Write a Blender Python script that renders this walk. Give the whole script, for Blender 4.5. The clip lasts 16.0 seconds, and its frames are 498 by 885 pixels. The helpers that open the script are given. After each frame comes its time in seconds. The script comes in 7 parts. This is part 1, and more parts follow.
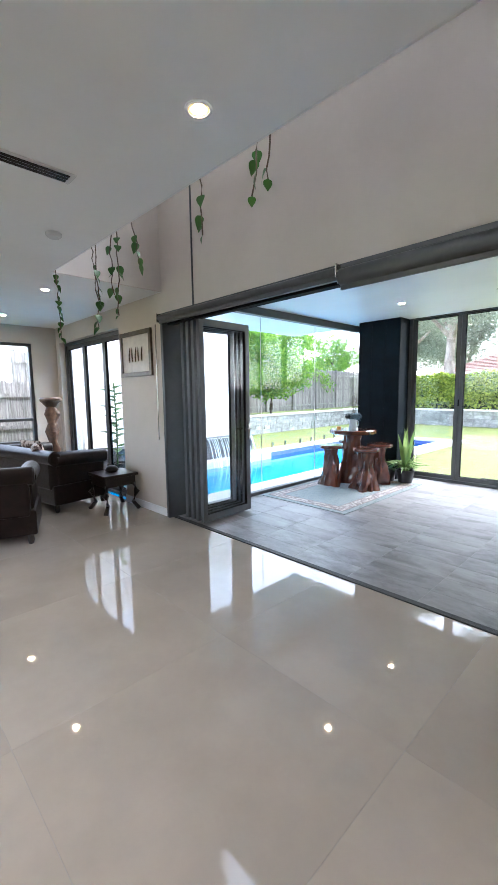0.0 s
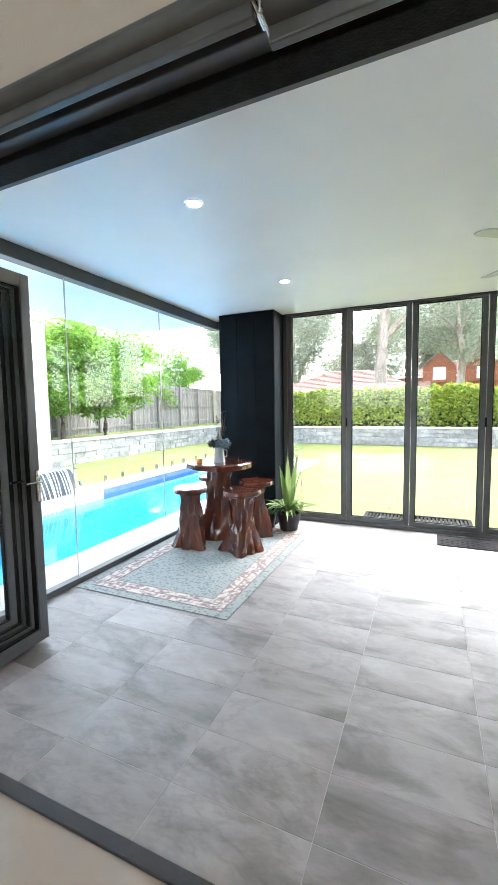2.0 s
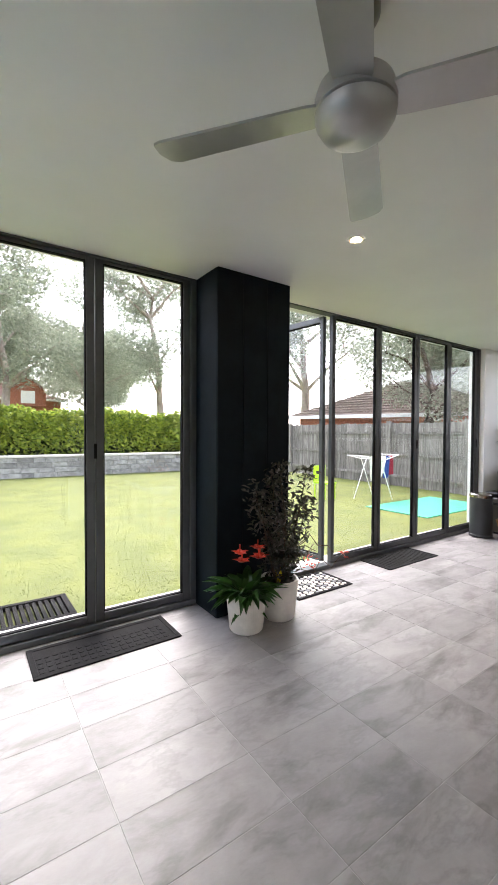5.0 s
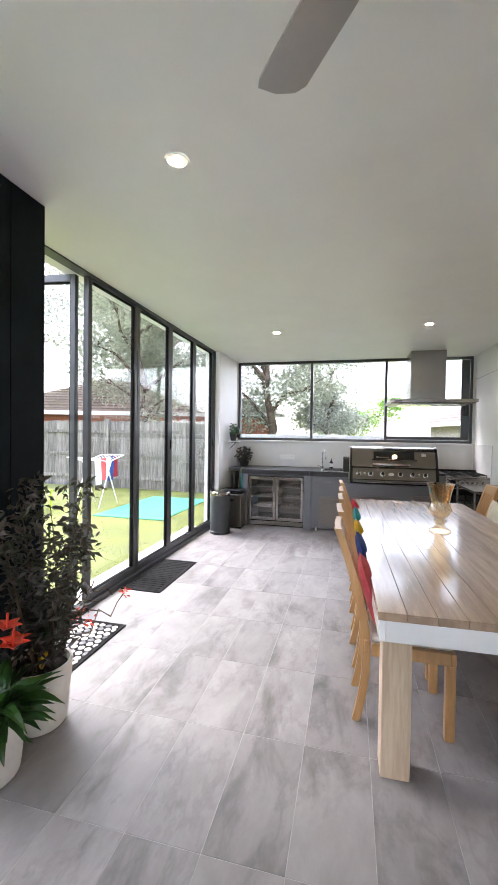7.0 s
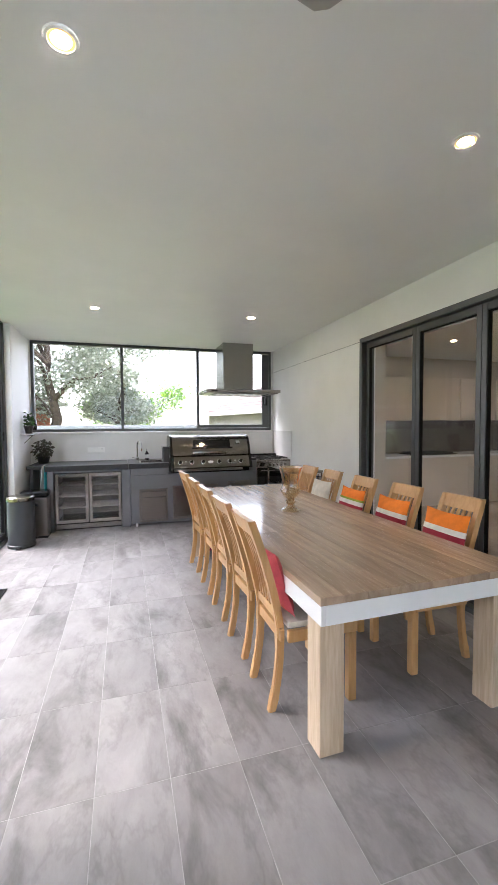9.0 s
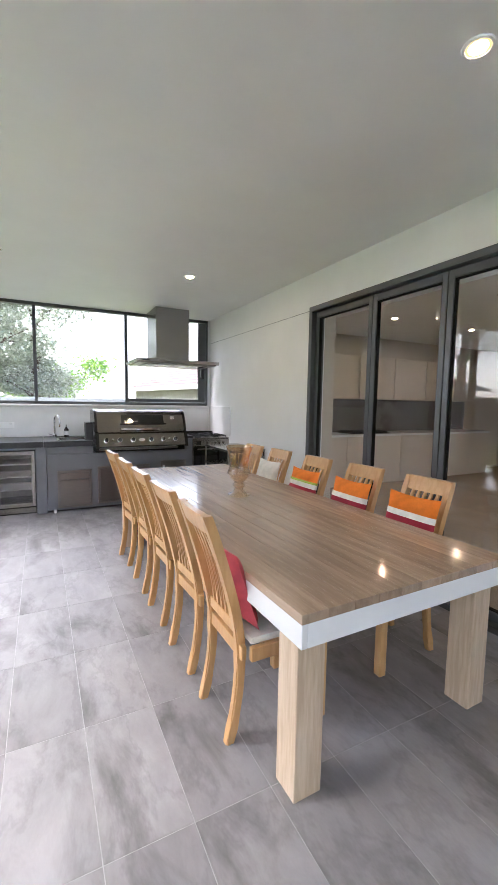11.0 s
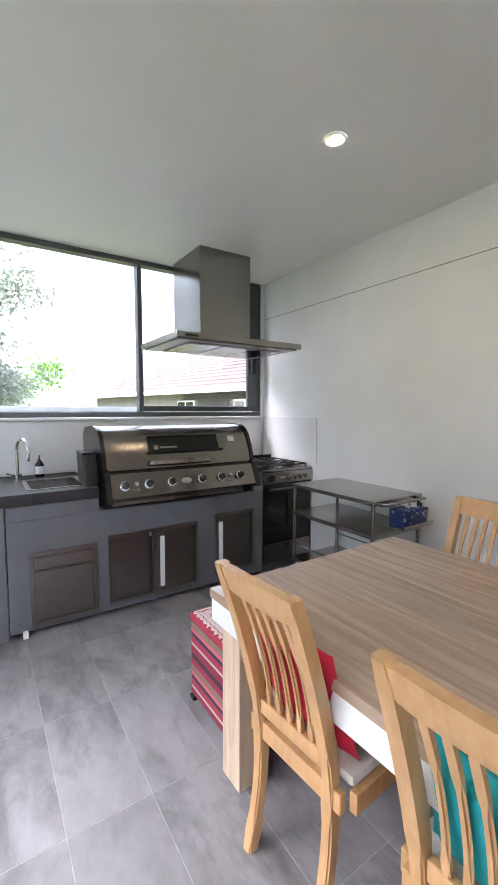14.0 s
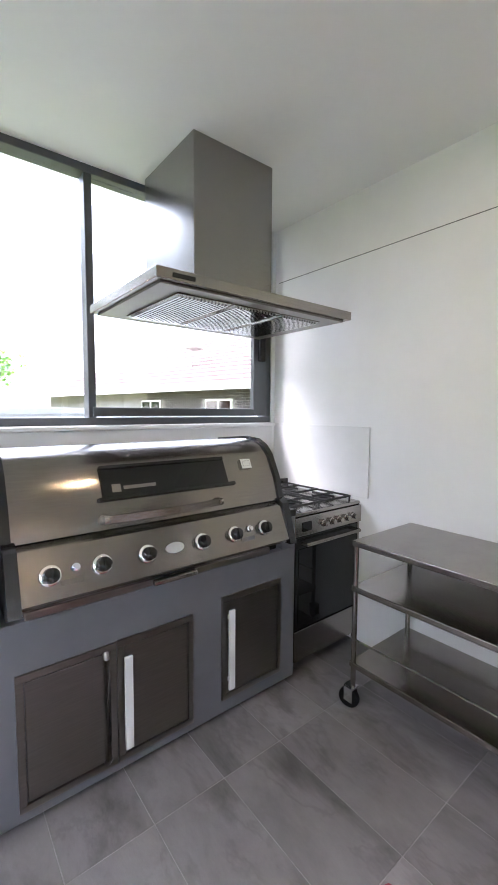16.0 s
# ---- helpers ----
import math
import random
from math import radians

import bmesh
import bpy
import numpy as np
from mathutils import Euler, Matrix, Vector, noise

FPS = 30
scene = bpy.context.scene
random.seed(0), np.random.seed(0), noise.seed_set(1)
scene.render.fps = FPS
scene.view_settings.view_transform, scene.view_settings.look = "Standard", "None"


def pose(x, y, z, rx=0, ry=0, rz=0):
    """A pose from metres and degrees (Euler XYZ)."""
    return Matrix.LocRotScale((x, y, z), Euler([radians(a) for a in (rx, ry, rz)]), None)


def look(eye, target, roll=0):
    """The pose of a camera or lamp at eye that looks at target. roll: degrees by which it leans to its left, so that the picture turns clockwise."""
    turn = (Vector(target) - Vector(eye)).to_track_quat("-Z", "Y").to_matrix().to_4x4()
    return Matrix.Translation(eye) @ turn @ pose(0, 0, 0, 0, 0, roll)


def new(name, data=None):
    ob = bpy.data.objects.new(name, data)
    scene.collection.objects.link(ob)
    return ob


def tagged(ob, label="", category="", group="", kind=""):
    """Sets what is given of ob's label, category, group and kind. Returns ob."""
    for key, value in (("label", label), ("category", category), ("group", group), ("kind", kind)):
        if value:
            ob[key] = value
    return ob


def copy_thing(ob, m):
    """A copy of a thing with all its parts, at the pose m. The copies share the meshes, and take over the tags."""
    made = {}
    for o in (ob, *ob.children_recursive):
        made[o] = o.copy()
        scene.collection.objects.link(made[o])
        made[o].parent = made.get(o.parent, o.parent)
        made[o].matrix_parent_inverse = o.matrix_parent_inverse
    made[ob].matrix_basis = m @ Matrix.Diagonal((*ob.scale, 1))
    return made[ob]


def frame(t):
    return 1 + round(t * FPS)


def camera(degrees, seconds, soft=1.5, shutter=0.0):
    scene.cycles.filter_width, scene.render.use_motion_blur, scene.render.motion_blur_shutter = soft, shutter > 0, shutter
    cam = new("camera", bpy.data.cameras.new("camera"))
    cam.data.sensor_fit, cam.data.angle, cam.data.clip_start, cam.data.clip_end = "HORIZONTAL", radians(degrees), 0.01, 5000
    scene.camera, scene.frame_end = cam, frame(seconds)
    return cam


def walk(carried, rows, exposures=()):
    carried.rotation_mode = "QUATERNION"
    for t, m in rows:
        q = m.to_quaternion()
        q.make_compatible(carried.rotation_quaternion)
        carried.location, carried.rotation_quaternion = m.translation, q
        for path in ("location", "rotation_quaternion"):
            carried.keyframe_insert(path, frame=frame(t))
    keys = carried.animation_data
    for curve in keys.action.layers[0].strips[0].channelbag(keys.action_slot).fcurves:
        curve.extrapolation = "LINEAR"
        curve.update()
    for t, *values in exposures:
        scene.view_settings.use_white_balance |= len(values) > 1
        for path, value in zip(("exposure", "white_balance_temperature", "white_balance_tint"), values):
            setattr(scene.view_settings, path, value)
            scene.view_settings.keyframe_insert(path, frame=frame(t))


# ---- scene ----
cam = camera(62.9, 16.0)
PATH = [
    (0, (0.877, 0.435, 1.528), (-0.551, 1.815, 1.287), -0.8),
    (0.5, (0.325, 0.801, 1.543), (-0.969, 2.311, 1.328), -0.7),
    (1, (-0.06, 1.284, 1.562), (-1.237, 2.887, 1.353), -0.8),
    (1.5, (-0.337, 1.775, 1.516), (-1.322, 3.506, 1.334), -0.6),
    (2, (-0.544, 2.221, 1.524), (-1.355, 4.042, 1.356), -0.9),
    (2.5, (-0.78, 2.64, 1.521), (-1.33, 4.557, 1.369), -0.9),
    (3, (-0.869, 3.072, 1.506), (-1.121, 5.051, 1.365), -0.7),
    (3.5, (-0.883, 3.377, 1.501), (-0.825, 5.372, 1.37), -0.4),
    (4, (-0.978, 3.757, 1.481), (-0.532, 5.705, 1.388), -0.2),
    (4.5, (-0.881, 4.086, 1.467), (-0.082, 5.918, 1.392), 0.1),
    (5, (-0.762, 4.368, 1.468), (0.383, 6.007, 1.419), 0.3),
    (5.2, (-0.731, 4.463, 1.466), (0.544, 6.003, 1.428), 0.5),
    (7.3, (-0.355, 5.519, 1.461), (1.615, 5.858, 1.415), 0.6),
    (7.5, (-0.296, 5.601, 1.445), (1.687, 5.855, 1.397), 0.4),
    (8, (-0.135, 5.824, 1.461), (1.864, 5.792, 1.407), 0.0),
    (8.5, (-0.131, 5.988, 1.458), (1.842, 5.667, 1.392), -0.2),
    (9, (-0.168, 6.021, 1.453), (1.742, 5.436, 1.367), -0.3),
    (9.2, (-0.176, 5.998, 1.453), (1.691, 5.289, 1.353), -0.3),
    (11.3, (0.518, 5.991, 1.408), (2.29, 5.084, 1.215), 0.9),
    (11.5, (0.7, 6.014, 1.404), (2.489, 5.14, 1.216), 0.7),
    (12, (1.175, 5.999, 1.404), (2.985, 5.169, 1.22), 0.1),
    (12.5, (1.705, 5.987, 1.419), (3.526, 5.178, 1.257), -0.3),
    (13, (2.194, 6.016, 1.432), (3.974, 5.121, 1.263), -0.1),
    (13.5, (2.631, 5.996, 1.456), (4.372, 5.026, 1.287), -0.1),
    (14, (3.063, 6.042, 1.424), (4.729, 4.946, 1.264), 0.1),
    (14.5, (3.479, 5.949, 1.424), (5.054, 4.728, 1.258), -0.0),
    (15, (3.871, 5.801, 1.439), (5.371, 4.49, 1.257), 0.3),
    (15.5, (4.194, 5.679, 1.46), (5.68, 4.352, 1.277), 0.2),
    (16, (4.389, 5.541, 1.448), (5.952, 4.302, 1.291), 0.4),
]
EXPOSURES = [(0, 3.7, 5700, 11), (1.5, 3.85, 6000, 11), (2, 3.9, 6250, 11), (2.5, 3.65, 6300, 12), (3.5, 3.28, 6550, 15), (5, 3.05, 6550, 16), (7.5, 3.58, 6300, 17),
             (9, 3.5, 6300, 16), (12, 3.57, 6000, 16), (14, 3.55, 5950, 17), (16, 3.93, 5950, 18)]
walk(cam, [(t, look(e, g, r)) for t, e, g, r in PATH], EXPOSURES)

# ---- world and light ----
world = bpy.data.worlds.new("overcast_sky")
scene.world = world
world.use_nodes = True
wn = world.node_tree.nodes
wl = world.node_tree.links
sky = wn.new("ShaderNodeTexSky")
sky.sky_type = "NISHITA"
sky.sun_disc = False
sky.sun_elevation = radians(50)
sky.sun_rotation = radians(20)
sky.air_density, sky.dust_density = 1.0, 2.0
grey = wn.new("ShaderNodeHueSaturation")
grey.inputs["Saturation"].default_value = 0.40
wl.new(sky.outputs["Color"], grey.inputs["Color"])
wl.new(grey.outputs["Color"], wn["Background"].inputs["Color"])
wn["Background"].inputs["Strength"].default_value = 0.15
sun = new("sun", bpy.data.lights.new("sun", "SUN"))
sun.data.energy, sun.data.angle, sun.data.color = 0.5, radians(40), (1.0, 0.96, 0.9)
sun.matrix_world = look((10, 25, 35), (0, 8, 0))


# ---- materials ----
def mat(name, color, rough=0.5, metal=0.0, vary=0.12, scale=6.0, bump=0.0, bscale=60.0, coat=0.0, stretch=(1, 1, 1),
        second=None, spec=0.5, per_object=0.0, lo=0.4, hi=0.62, twist=0.0):
    """Base colour with soft patches (or a second colour), fine grain and bump."""
    m = bpy.data.materials.new(name)
    m.use_nodes = True
    n, l = m.node_tree.nodes, m.node_tree.links
    b = n["Principled BSDF"]
    b.inputs["Metallic"].default_value = metal
    b.inputs["Coat Weight"].default_value = coat
    b.inputs["Coat Roughness"].default_value = 0.08
    b.inputs["Specular IOR Level"].default_value = spec
    tc = n.new("ShaderNodeTexCoord")
    mp = n.new("ShaderNodeMapping")
    mp.inputs["Scale"].default_value = stretch
    l.new(tc.outputs["Object"], mp.inputs["Vector"])
    src = mp.outputs["Vector"]
    if per_object:
        oi = n.new("ShaderNodeObjectInfo")
        sh = n.new("ShaderNodeVectorMath")
        sh.operation = "MULTIPLY_ADD"
        l.new(oi.outputs["Random"], sh.inputs[0])
        sh.inputs[1].default_value = (37.0, 91.0, 53.0)
        l.new(src, sh.inputs[2])
        src = sh.outputs["Vector"]
    nz = n.new("ShaderNodeTexNoise")
    nz.inputs["Scale"].default_value, nz.inputs["Detail"].default_value, nz.inputs["Roughness"].default_value = scale, 6, 0.6
    nz.inputs["Distortion"].default_value = twist
    l.new(src, nz.inputs["Vector"])
    rmp = n.new("ShaderNodeValToRGB")
    rmp.color_ramp.elements[0].position, rmp.color_ramp.elements[1].position = lo, hi
    c2 = second or tuple(max(0.0, c * (1 - vary)) for c in color)
    c1 = color if second else tuple(min(1.0, c * (1 + vary * 0.5)) for c in color)
    rmp.color_ramp.elements[0].color, rmp.color_ramp.elements[1].color = (*c2, 1), (*c1, 1)
    l.new(nz.outputs["Fac"], rmp.inputs["Fac"])
    col = rmp.outputs["Color"]
    if per_object:
        hs = n.new("ShaderNodeHueSaturation")
        mr = n.new("ShaderNodeMapRange")
        mr.inputs["To Min"].default_value, mr.inputs["To Max"].default_value = 1 - per_object, 1 + per_object
        l.new(oi.outputs["Random"], mr.inputs["Value"])
        l.new(mr.outputs["Result"], hs.inputs["Value"])
        l.new(col, hs.inputs["Color"])
        col = hs.outputs["Color"]
    l.new(col, b.inputs["Base Color"])
    fine = n.new("ShaderNodeTexNoise")
    fine.inputs["Scale"].default_value, fine.inputs["Detail"].default_value = bscale, 3
    l.new(src, fine.inputs["Vector"])
    rr = n.new("ShaderNodeMapRange")
    rr.inputs["To Min"].default_value, rr.inputs["To Max"].default_value = max(0.0, rough * 0.85), min(1.0, rough * 1.15)
    l.new(fine.outputs["Fac"], rr.inputs["Value"])
    l.new(rr.outputs["Result"], b.inputs["Roughness"])
    if bump:
        bp = n.new("ShaderNodeBump")
        bp.inputs["Strength"].default_value, bp.inputs["Distance"].default_value = bump, 0.01
        l.new(fine.outputs["Fac"], bp.inputs["Height"])
        l.new(bp.outputs["Normal"], b.inputs["Normal"])
    return m


def leaf_mat(name, color, second, rough=0.45):
    """Leaves: each piece of a crown has its own tone, and some light passes through."""
    m = bpy.data.materials.new(name)
    m.use_nodes = True
    n, l = m.node_tree.nodes, m.node_tree.links
    b = n["Principled BSDF"]
    g = n.new("ShaderNodeNewGeometry")
    rmp = n.new("ShaderNodeValToRGB")
    rmp.color_ramp.elements[0].color, rmp.color_ramp.elements[1].color = (*second, 1), (*color, 1)
    l.new(g.outputs["Random Per Island"], rmp.inputs["Fac"])
    l.new(rmp.outputs["Color"], b.inputs["Base Color"])
    b.inputs["Roughness"].default_value = rough
    tr = n.new("ShaderNodeBsdfTranslucent")
    l.new(rmp.outputs["Color"], tr.inputs["Color"])
    mx = n.new("ShaderNodeMixShader")
    mx.inputs["Fac"].default_value = 0.4
    l.new(b.outputs["BSDF"], mx.inputs[1])
    l.new(tr.outputs["BSDF"], mx.inputs[2])
    l.new(mx.outputs["Shader"], n["Material Output"].inputs["Surface"])
    return m


def glass_mat(name, tint, gloss=1.0):
    """Clear pane: see-through with a Fresnel sheen."""
    m = bpy.data.materials.new(name)
    m.use_nodes = True
    n, l = m.node_tree.nodes, m.node_tree.links
    n.remove(n["Principled BSDF"])
    t = n.new("ShaderNodeBsdfTransparent")
    t.inputs["Color"].default_value = (*tint, 1)
    g = n.new("ShaderNodeBsdfGlossy")
    g.inputs["Roughness"].default_value = 0.0
    f = n.new("ShaderNodeLayerWeight")
    f.inputs["Blend"].default_value = 0.5
    p = n.new("ShaderNodeMath")
    p.operation = "POWER"
    p.inputs[1].default_value = 4.5
    l.new(f.outputs["Facing"], p.inputs[0])
    k = n.new("ShaderNodeMath")
    k.operation = "MULTIPLY_ADD"
    k.inputs[1].default_value, k.inputs[2].default_value = 0.55 * gloss, 0.034 * gloss
    l.new(p.outputs["Value"], k.inputs[0])
    mx = n.new("ShaderNodeMixShader")
    l.new(k.outputs["Value"], mx.inputs["Fac"])
    l.new(t.outputs["BSDF"], mx.inputs[1])
    l.new(g.outputs["BSDF"], mx.inputs[2])
    l.new(mx.outputs["Shader"], n["Material Output"].inputs["Surface"])
    return m


def glow_mat(name, color, strength):
    m = bpy.data.materials.new(name)
    m.use_nodes = True
    n, l = m.node_tree.nodes, m.node_tree.links
    e = n.new("ShaderNodeEmission")
    e.inputs["Color"].default_value, e.inputs["Strength"].default_value = (*color, 1), strength
    l.new(e.outputs["Emission"], n["Material Output"].inputs["Surface"])
    return m


M = {
    "beige": mat("beige_wall_paint", (0.61, 0.545, 0.475), 0.6, vary=0.04, scale=1.5, bump=0.05, bscale=180),
    "white": mat("white_wall_paint", (0.86, 0.86, 0.86), 0.5, vary=0.03, scale=1.5, bump=0.04, bscale=160),
    "ceil": mat("ceiling_paint", (0.78, 0.78, 0.775), 0.45, vary=0.03, scale=1.2, bump=0.03, bscale=120),
    "ceilin": mat("living_ceiling_paint", (0.86, 0.86, 0.85), 0.5, vary=0.03, scale=1.2, bump=0.03, bscale=120),
    "navy": mat("dark_navy_cladding", (0.006, 0.0105, 0.015), 0.55, vary=0.25, scale=4, bump=0.04, bscale=90, spec=0.08),
    "alum": mat("grey_powder_coat", (0.085, 0.09, 0.095), 0.38, metal=0.2, vary=0.08, scale=9, bump=0.03, bscale=300),
    "rubber": mat("black_rubber", (0.009, 0.009, 0.010), 0.85, vary=0.3, scale=30, bump=0.3, bscale=150, spec=0.15),
    "tile": mat("grey_stone_tile", (0.255, 0.242, 0.245), 0.47, scale=2.4, bump=0.07, bscale=70, second=(0.118, 0.111, 0.108),
                per_object=0.13, stretch=(0.7, 1.5, 1), lo=0.30, hi=0.50, twist=0.5, spec=0.62),
    "grout": mat("grout", (0.37, 0.36, 0.355), 0.8, vary=0.15, scale=20),
    "polish": mat("polished_cream_tile", (0.42, 0.365, 0.31), 0.035, vary=0.09, scale=1.3, bump=0.0, bscale=40, per_object=0.015),
    "redwood": mat("red_varnished_root_wood", (0.12, 0.030, 0.013), 0.22, scale=9, bump=0.35, bscale=22, coat=0.6,
                   second=(0.06, 0.014, 0.008), stretch=(1, 1, 0.35)),
    "oak": mat("pale_oak", (0.62, 0.49, 0.35), 0.45, scale=7, bump=0.05, bscale=90, second=(0.5, 0.37, 0.25), stretch=(6, 6, 0.5)),
    "honey": mat("honey_beech", (0.58, 0.34, 0.145), 0.33, scale=8, bump=0.04, bscale=80, second=(0.51, 0.285, 0.112),
                 stretch=(5, 5, 0.6), coat=0.25),
    "top": mat("brown_oak_plank", (0.43, 0.31, 0.215), 0.26, scale=4, bump=0.03, bscale=70, second=(0.33, 0.232, 0.16),
               stretch=(0.5, 6, 3), per_object=0.14, coat=0.35),
    "gloss_white": mat("white_lacquer", (0.8, 0.8, 0.8), 0.25, vary=0.03, scale=3),
    "steel": mat("brushed_stainless", (0.36, 0.335, 0.31), 0.2, metal=1.0, vary=0.06, scale=10, bump=0.012, bscale=200, stretch=(1, 1, 22)),
    "bbqsteel": mat("barbecue_stainless", (0.27, 0.248, 0.225), 0.2, metal=1.0, vary=0.06, scale=10, bump=0.012, bscale=200, stretch=(1, 1, 22)),
    "fluesteel": mat("satin_flue_stainless", (0.33, 0.32, 0.305), 0.27, metal=1.0, vary=0.05, scale=8, bump=0.01, bscale=200, stretch=(1, 1, 22)),
    "dsteel": mat("dark_brushed_stainless", (0.22, 0.203, 0.187), 0.30, metal=1.0, vary=0.06, scale=8, bump=0.01, bscale=200, stretch=(1, 1, 22)),
    "chrome": mat("chrome", (0.78, 0.78, 0.78), 0.08, metal=1.0, vary=0.04, scale=8),
    "cab": mat("grey_cabinet_paint", (0.145, 0.148, 0.16), 0.4, vary=0.06, scale=4, bump=0.03, bscale=200),
    "bench": mat("dark_grey_benchtop", (0.035, 0.035, 0.038), 0.4, vary=0.25, scale=40, spec=0.3),
    "black": mat("black_gloss", (0.012, 0.012, 0.013), 0.18, vary=0.2, scale=12),
    "iron": mat("cast_iron", (0.02, 0.02, 0.021), 0.55, vary=0.3, scale=50, bump=0.3, bscale=200),
    "fan": mat("silver_fan_paint", (0.45, 0.45, 0.44), 0.35, metal=0.6, vary=0.05, scale=8),
    "leather": mat("dark_brown_leather", (0.014, 0.008, 0.007), 0.35, vary=0.4, scale=10, bump=0.25, bscale=60, spec=0.3),
    "darkwood": mat("black_stained_wood", (0.02, 0.012, 0.01), 0.35, vary=0.4, scale=12, bump=0.1, bscale=60),
    "carved": mat("carved_brown_wood", (0.13, 0.065, 0.035), 0.45, vary=0.4, scale=14, bump=0.4, bscale=40),
    # weak emission that imitates the warm halo round a downlight's lens
    "lampwarm": glow_mat("warm_halo_glow", (1.0, 0.58, 0.22), 0.17),
    "lamp": glow_mat("warm_lamp", (1.0, 0.72, 0.40), 84.0),
    "glass": glass_mat("window_glass", (0.985, 0.99, 0.988)),
    "pglass": glass_mat("pool_glass", (0.955, 0.985, 0.985)),
    "amber": glass_mat("amber_glass", (0.93, 0.79, 0.60), 4.5),
    "darkglass": mat("tinted_oven_glass", (0.01, 0.01, 0.011), 0.05, vary=0.1),
    "soil": mat("potting_soil", (0.03, 0.02, 0.014), 0.9, vary=0.4, scale=40, bump=0.5, bscale=80),
    "potwhite": mat("cream_ceramic", (0.68, 0.64, 0.58), 0.5, vary=0.08, scale=10, bump=0.08, bscale=80),
    "potblack": mat("black_plastic_pot", (0.02, 0.02, 0.021), 0.45, vary=0.2, scale=10),
    "lawn": mat("mown_lawn", (0.145, 0.165, 0.030), 0.8, scale=1.6, bump=0.7, bscale=120, second=(0.10, 0.122, 0.022)),
    "stone": mat("grey_split_stone", (0.30, 0.295, 0.29), 0.75, vary=0.3, scale=6, bump=0.5, bscale=30, per_object=0.25),
    "paling": mat("weathered_grey_paling", (0.30, 0.28, 0.26), 0.8, scale=5, bump=0.25, bscale=40, second=(0.15, 0.138, 0.126),
                  stretch=(6, 6, 0.4), per_object=0.2),
    "coping": mat("pale_stone_coping", (0.58, 0.55, 0.52), 0.55, vary=0.1, scale=5, bump=0.1, bscale=60),
    "pool": mat("pool_plaster", (0.22, 0.60, 0.78), 0.5, vary=0.1, scale=2),
    "mosaic": mat("blue_pool_mosaic", (0.10, 0.14, 0.38), 0.2, vary=0.4, scale=40),
    "bark": mat("pale_gum_bark", (0.42, 0.36, 0.31), 0.8, scale=3, bump=0.4, bscale=12, second=(0.24, 0.19, 0.16), stretch=(1, 1, 0.3)),
    "bark2": mat("dark_bark", (0.10, 0.075, 0.055), 0.85, vary=0.4, scale=5, bump=0.4, bscale=15),
    "brick": mat("red_brick", (0.36, 0.13, 0.08), 0.75, vary=0.25, scale=12, bump=0.2, bscale=40),
    "brickdark": mat("charcoal_brick", (0.055, 0.046, 0.043), 0.75, vary=0.3, scale=14, bump=0.2, bscale=40, per_object=0.25),
    "mortar": mat("light_mortar", (0.22, 0.205, 0.195), 0.85, vary=0.2, scale=20),
    "rooftile": mat("terracotta_roof_tile", (0.22, 0.125, 0.10), 0.7, vary=0.25, scale=10, bump=0.2, bscale=20),
    "roofgrey": mat("faded_grey_pink_roof_tile", (0.155, 0.108, 0.102), 0.75, vary=0.25, scale=8, bump=0.2, bscale=20),
    "metalroof": mat("pale_metal_roof", (0.45, 0.47, 0.5), 0.4, metal=0.3, vary=0.1, scale=5),
    "hedge": leaf_mat("hedge_leaf", (0.50, 0.58, 0.08), (0.11, 0.19, 0.03)),
    # gum leaves paled past foliage tones: haze and glare put into the colour
    "gum": leaf_mat("haze_paled_gum_leaf", (0.40, 0.43, 0.33), (0.17, 0.20, 0.14)),
    "lime": leaf_mat("lime_green_leaf", (0.28, 0.45, 0.06), (0.07, 0.20, 0.03)),
    "houseleaf": leaf_mat("glossy_house_plant_leaf", (0.05, 0.14, 0.025), (0.02, 0.06, 0.014), 0.3),
    "paleleaf": leaf_mat("variegated_pale_leaf", (0.34, 0.44, 0.16), (0.10, 0.22, 0.05), 0.35),
    "purple": leaf_mat("dusky_purple_leaf", (0.10, 0.085, 0.075), (0.035, 0.045, 0.025), 0.4),
    "stem": mat("brown_stem", (0.09, 0.06, 0.035), 0.7, vary=0.3, scale=20),
    "redflower": mat("red_orange_bract", (0.65, 0.06, 0.03), 0.3, vary=0.2, scale=20),
}


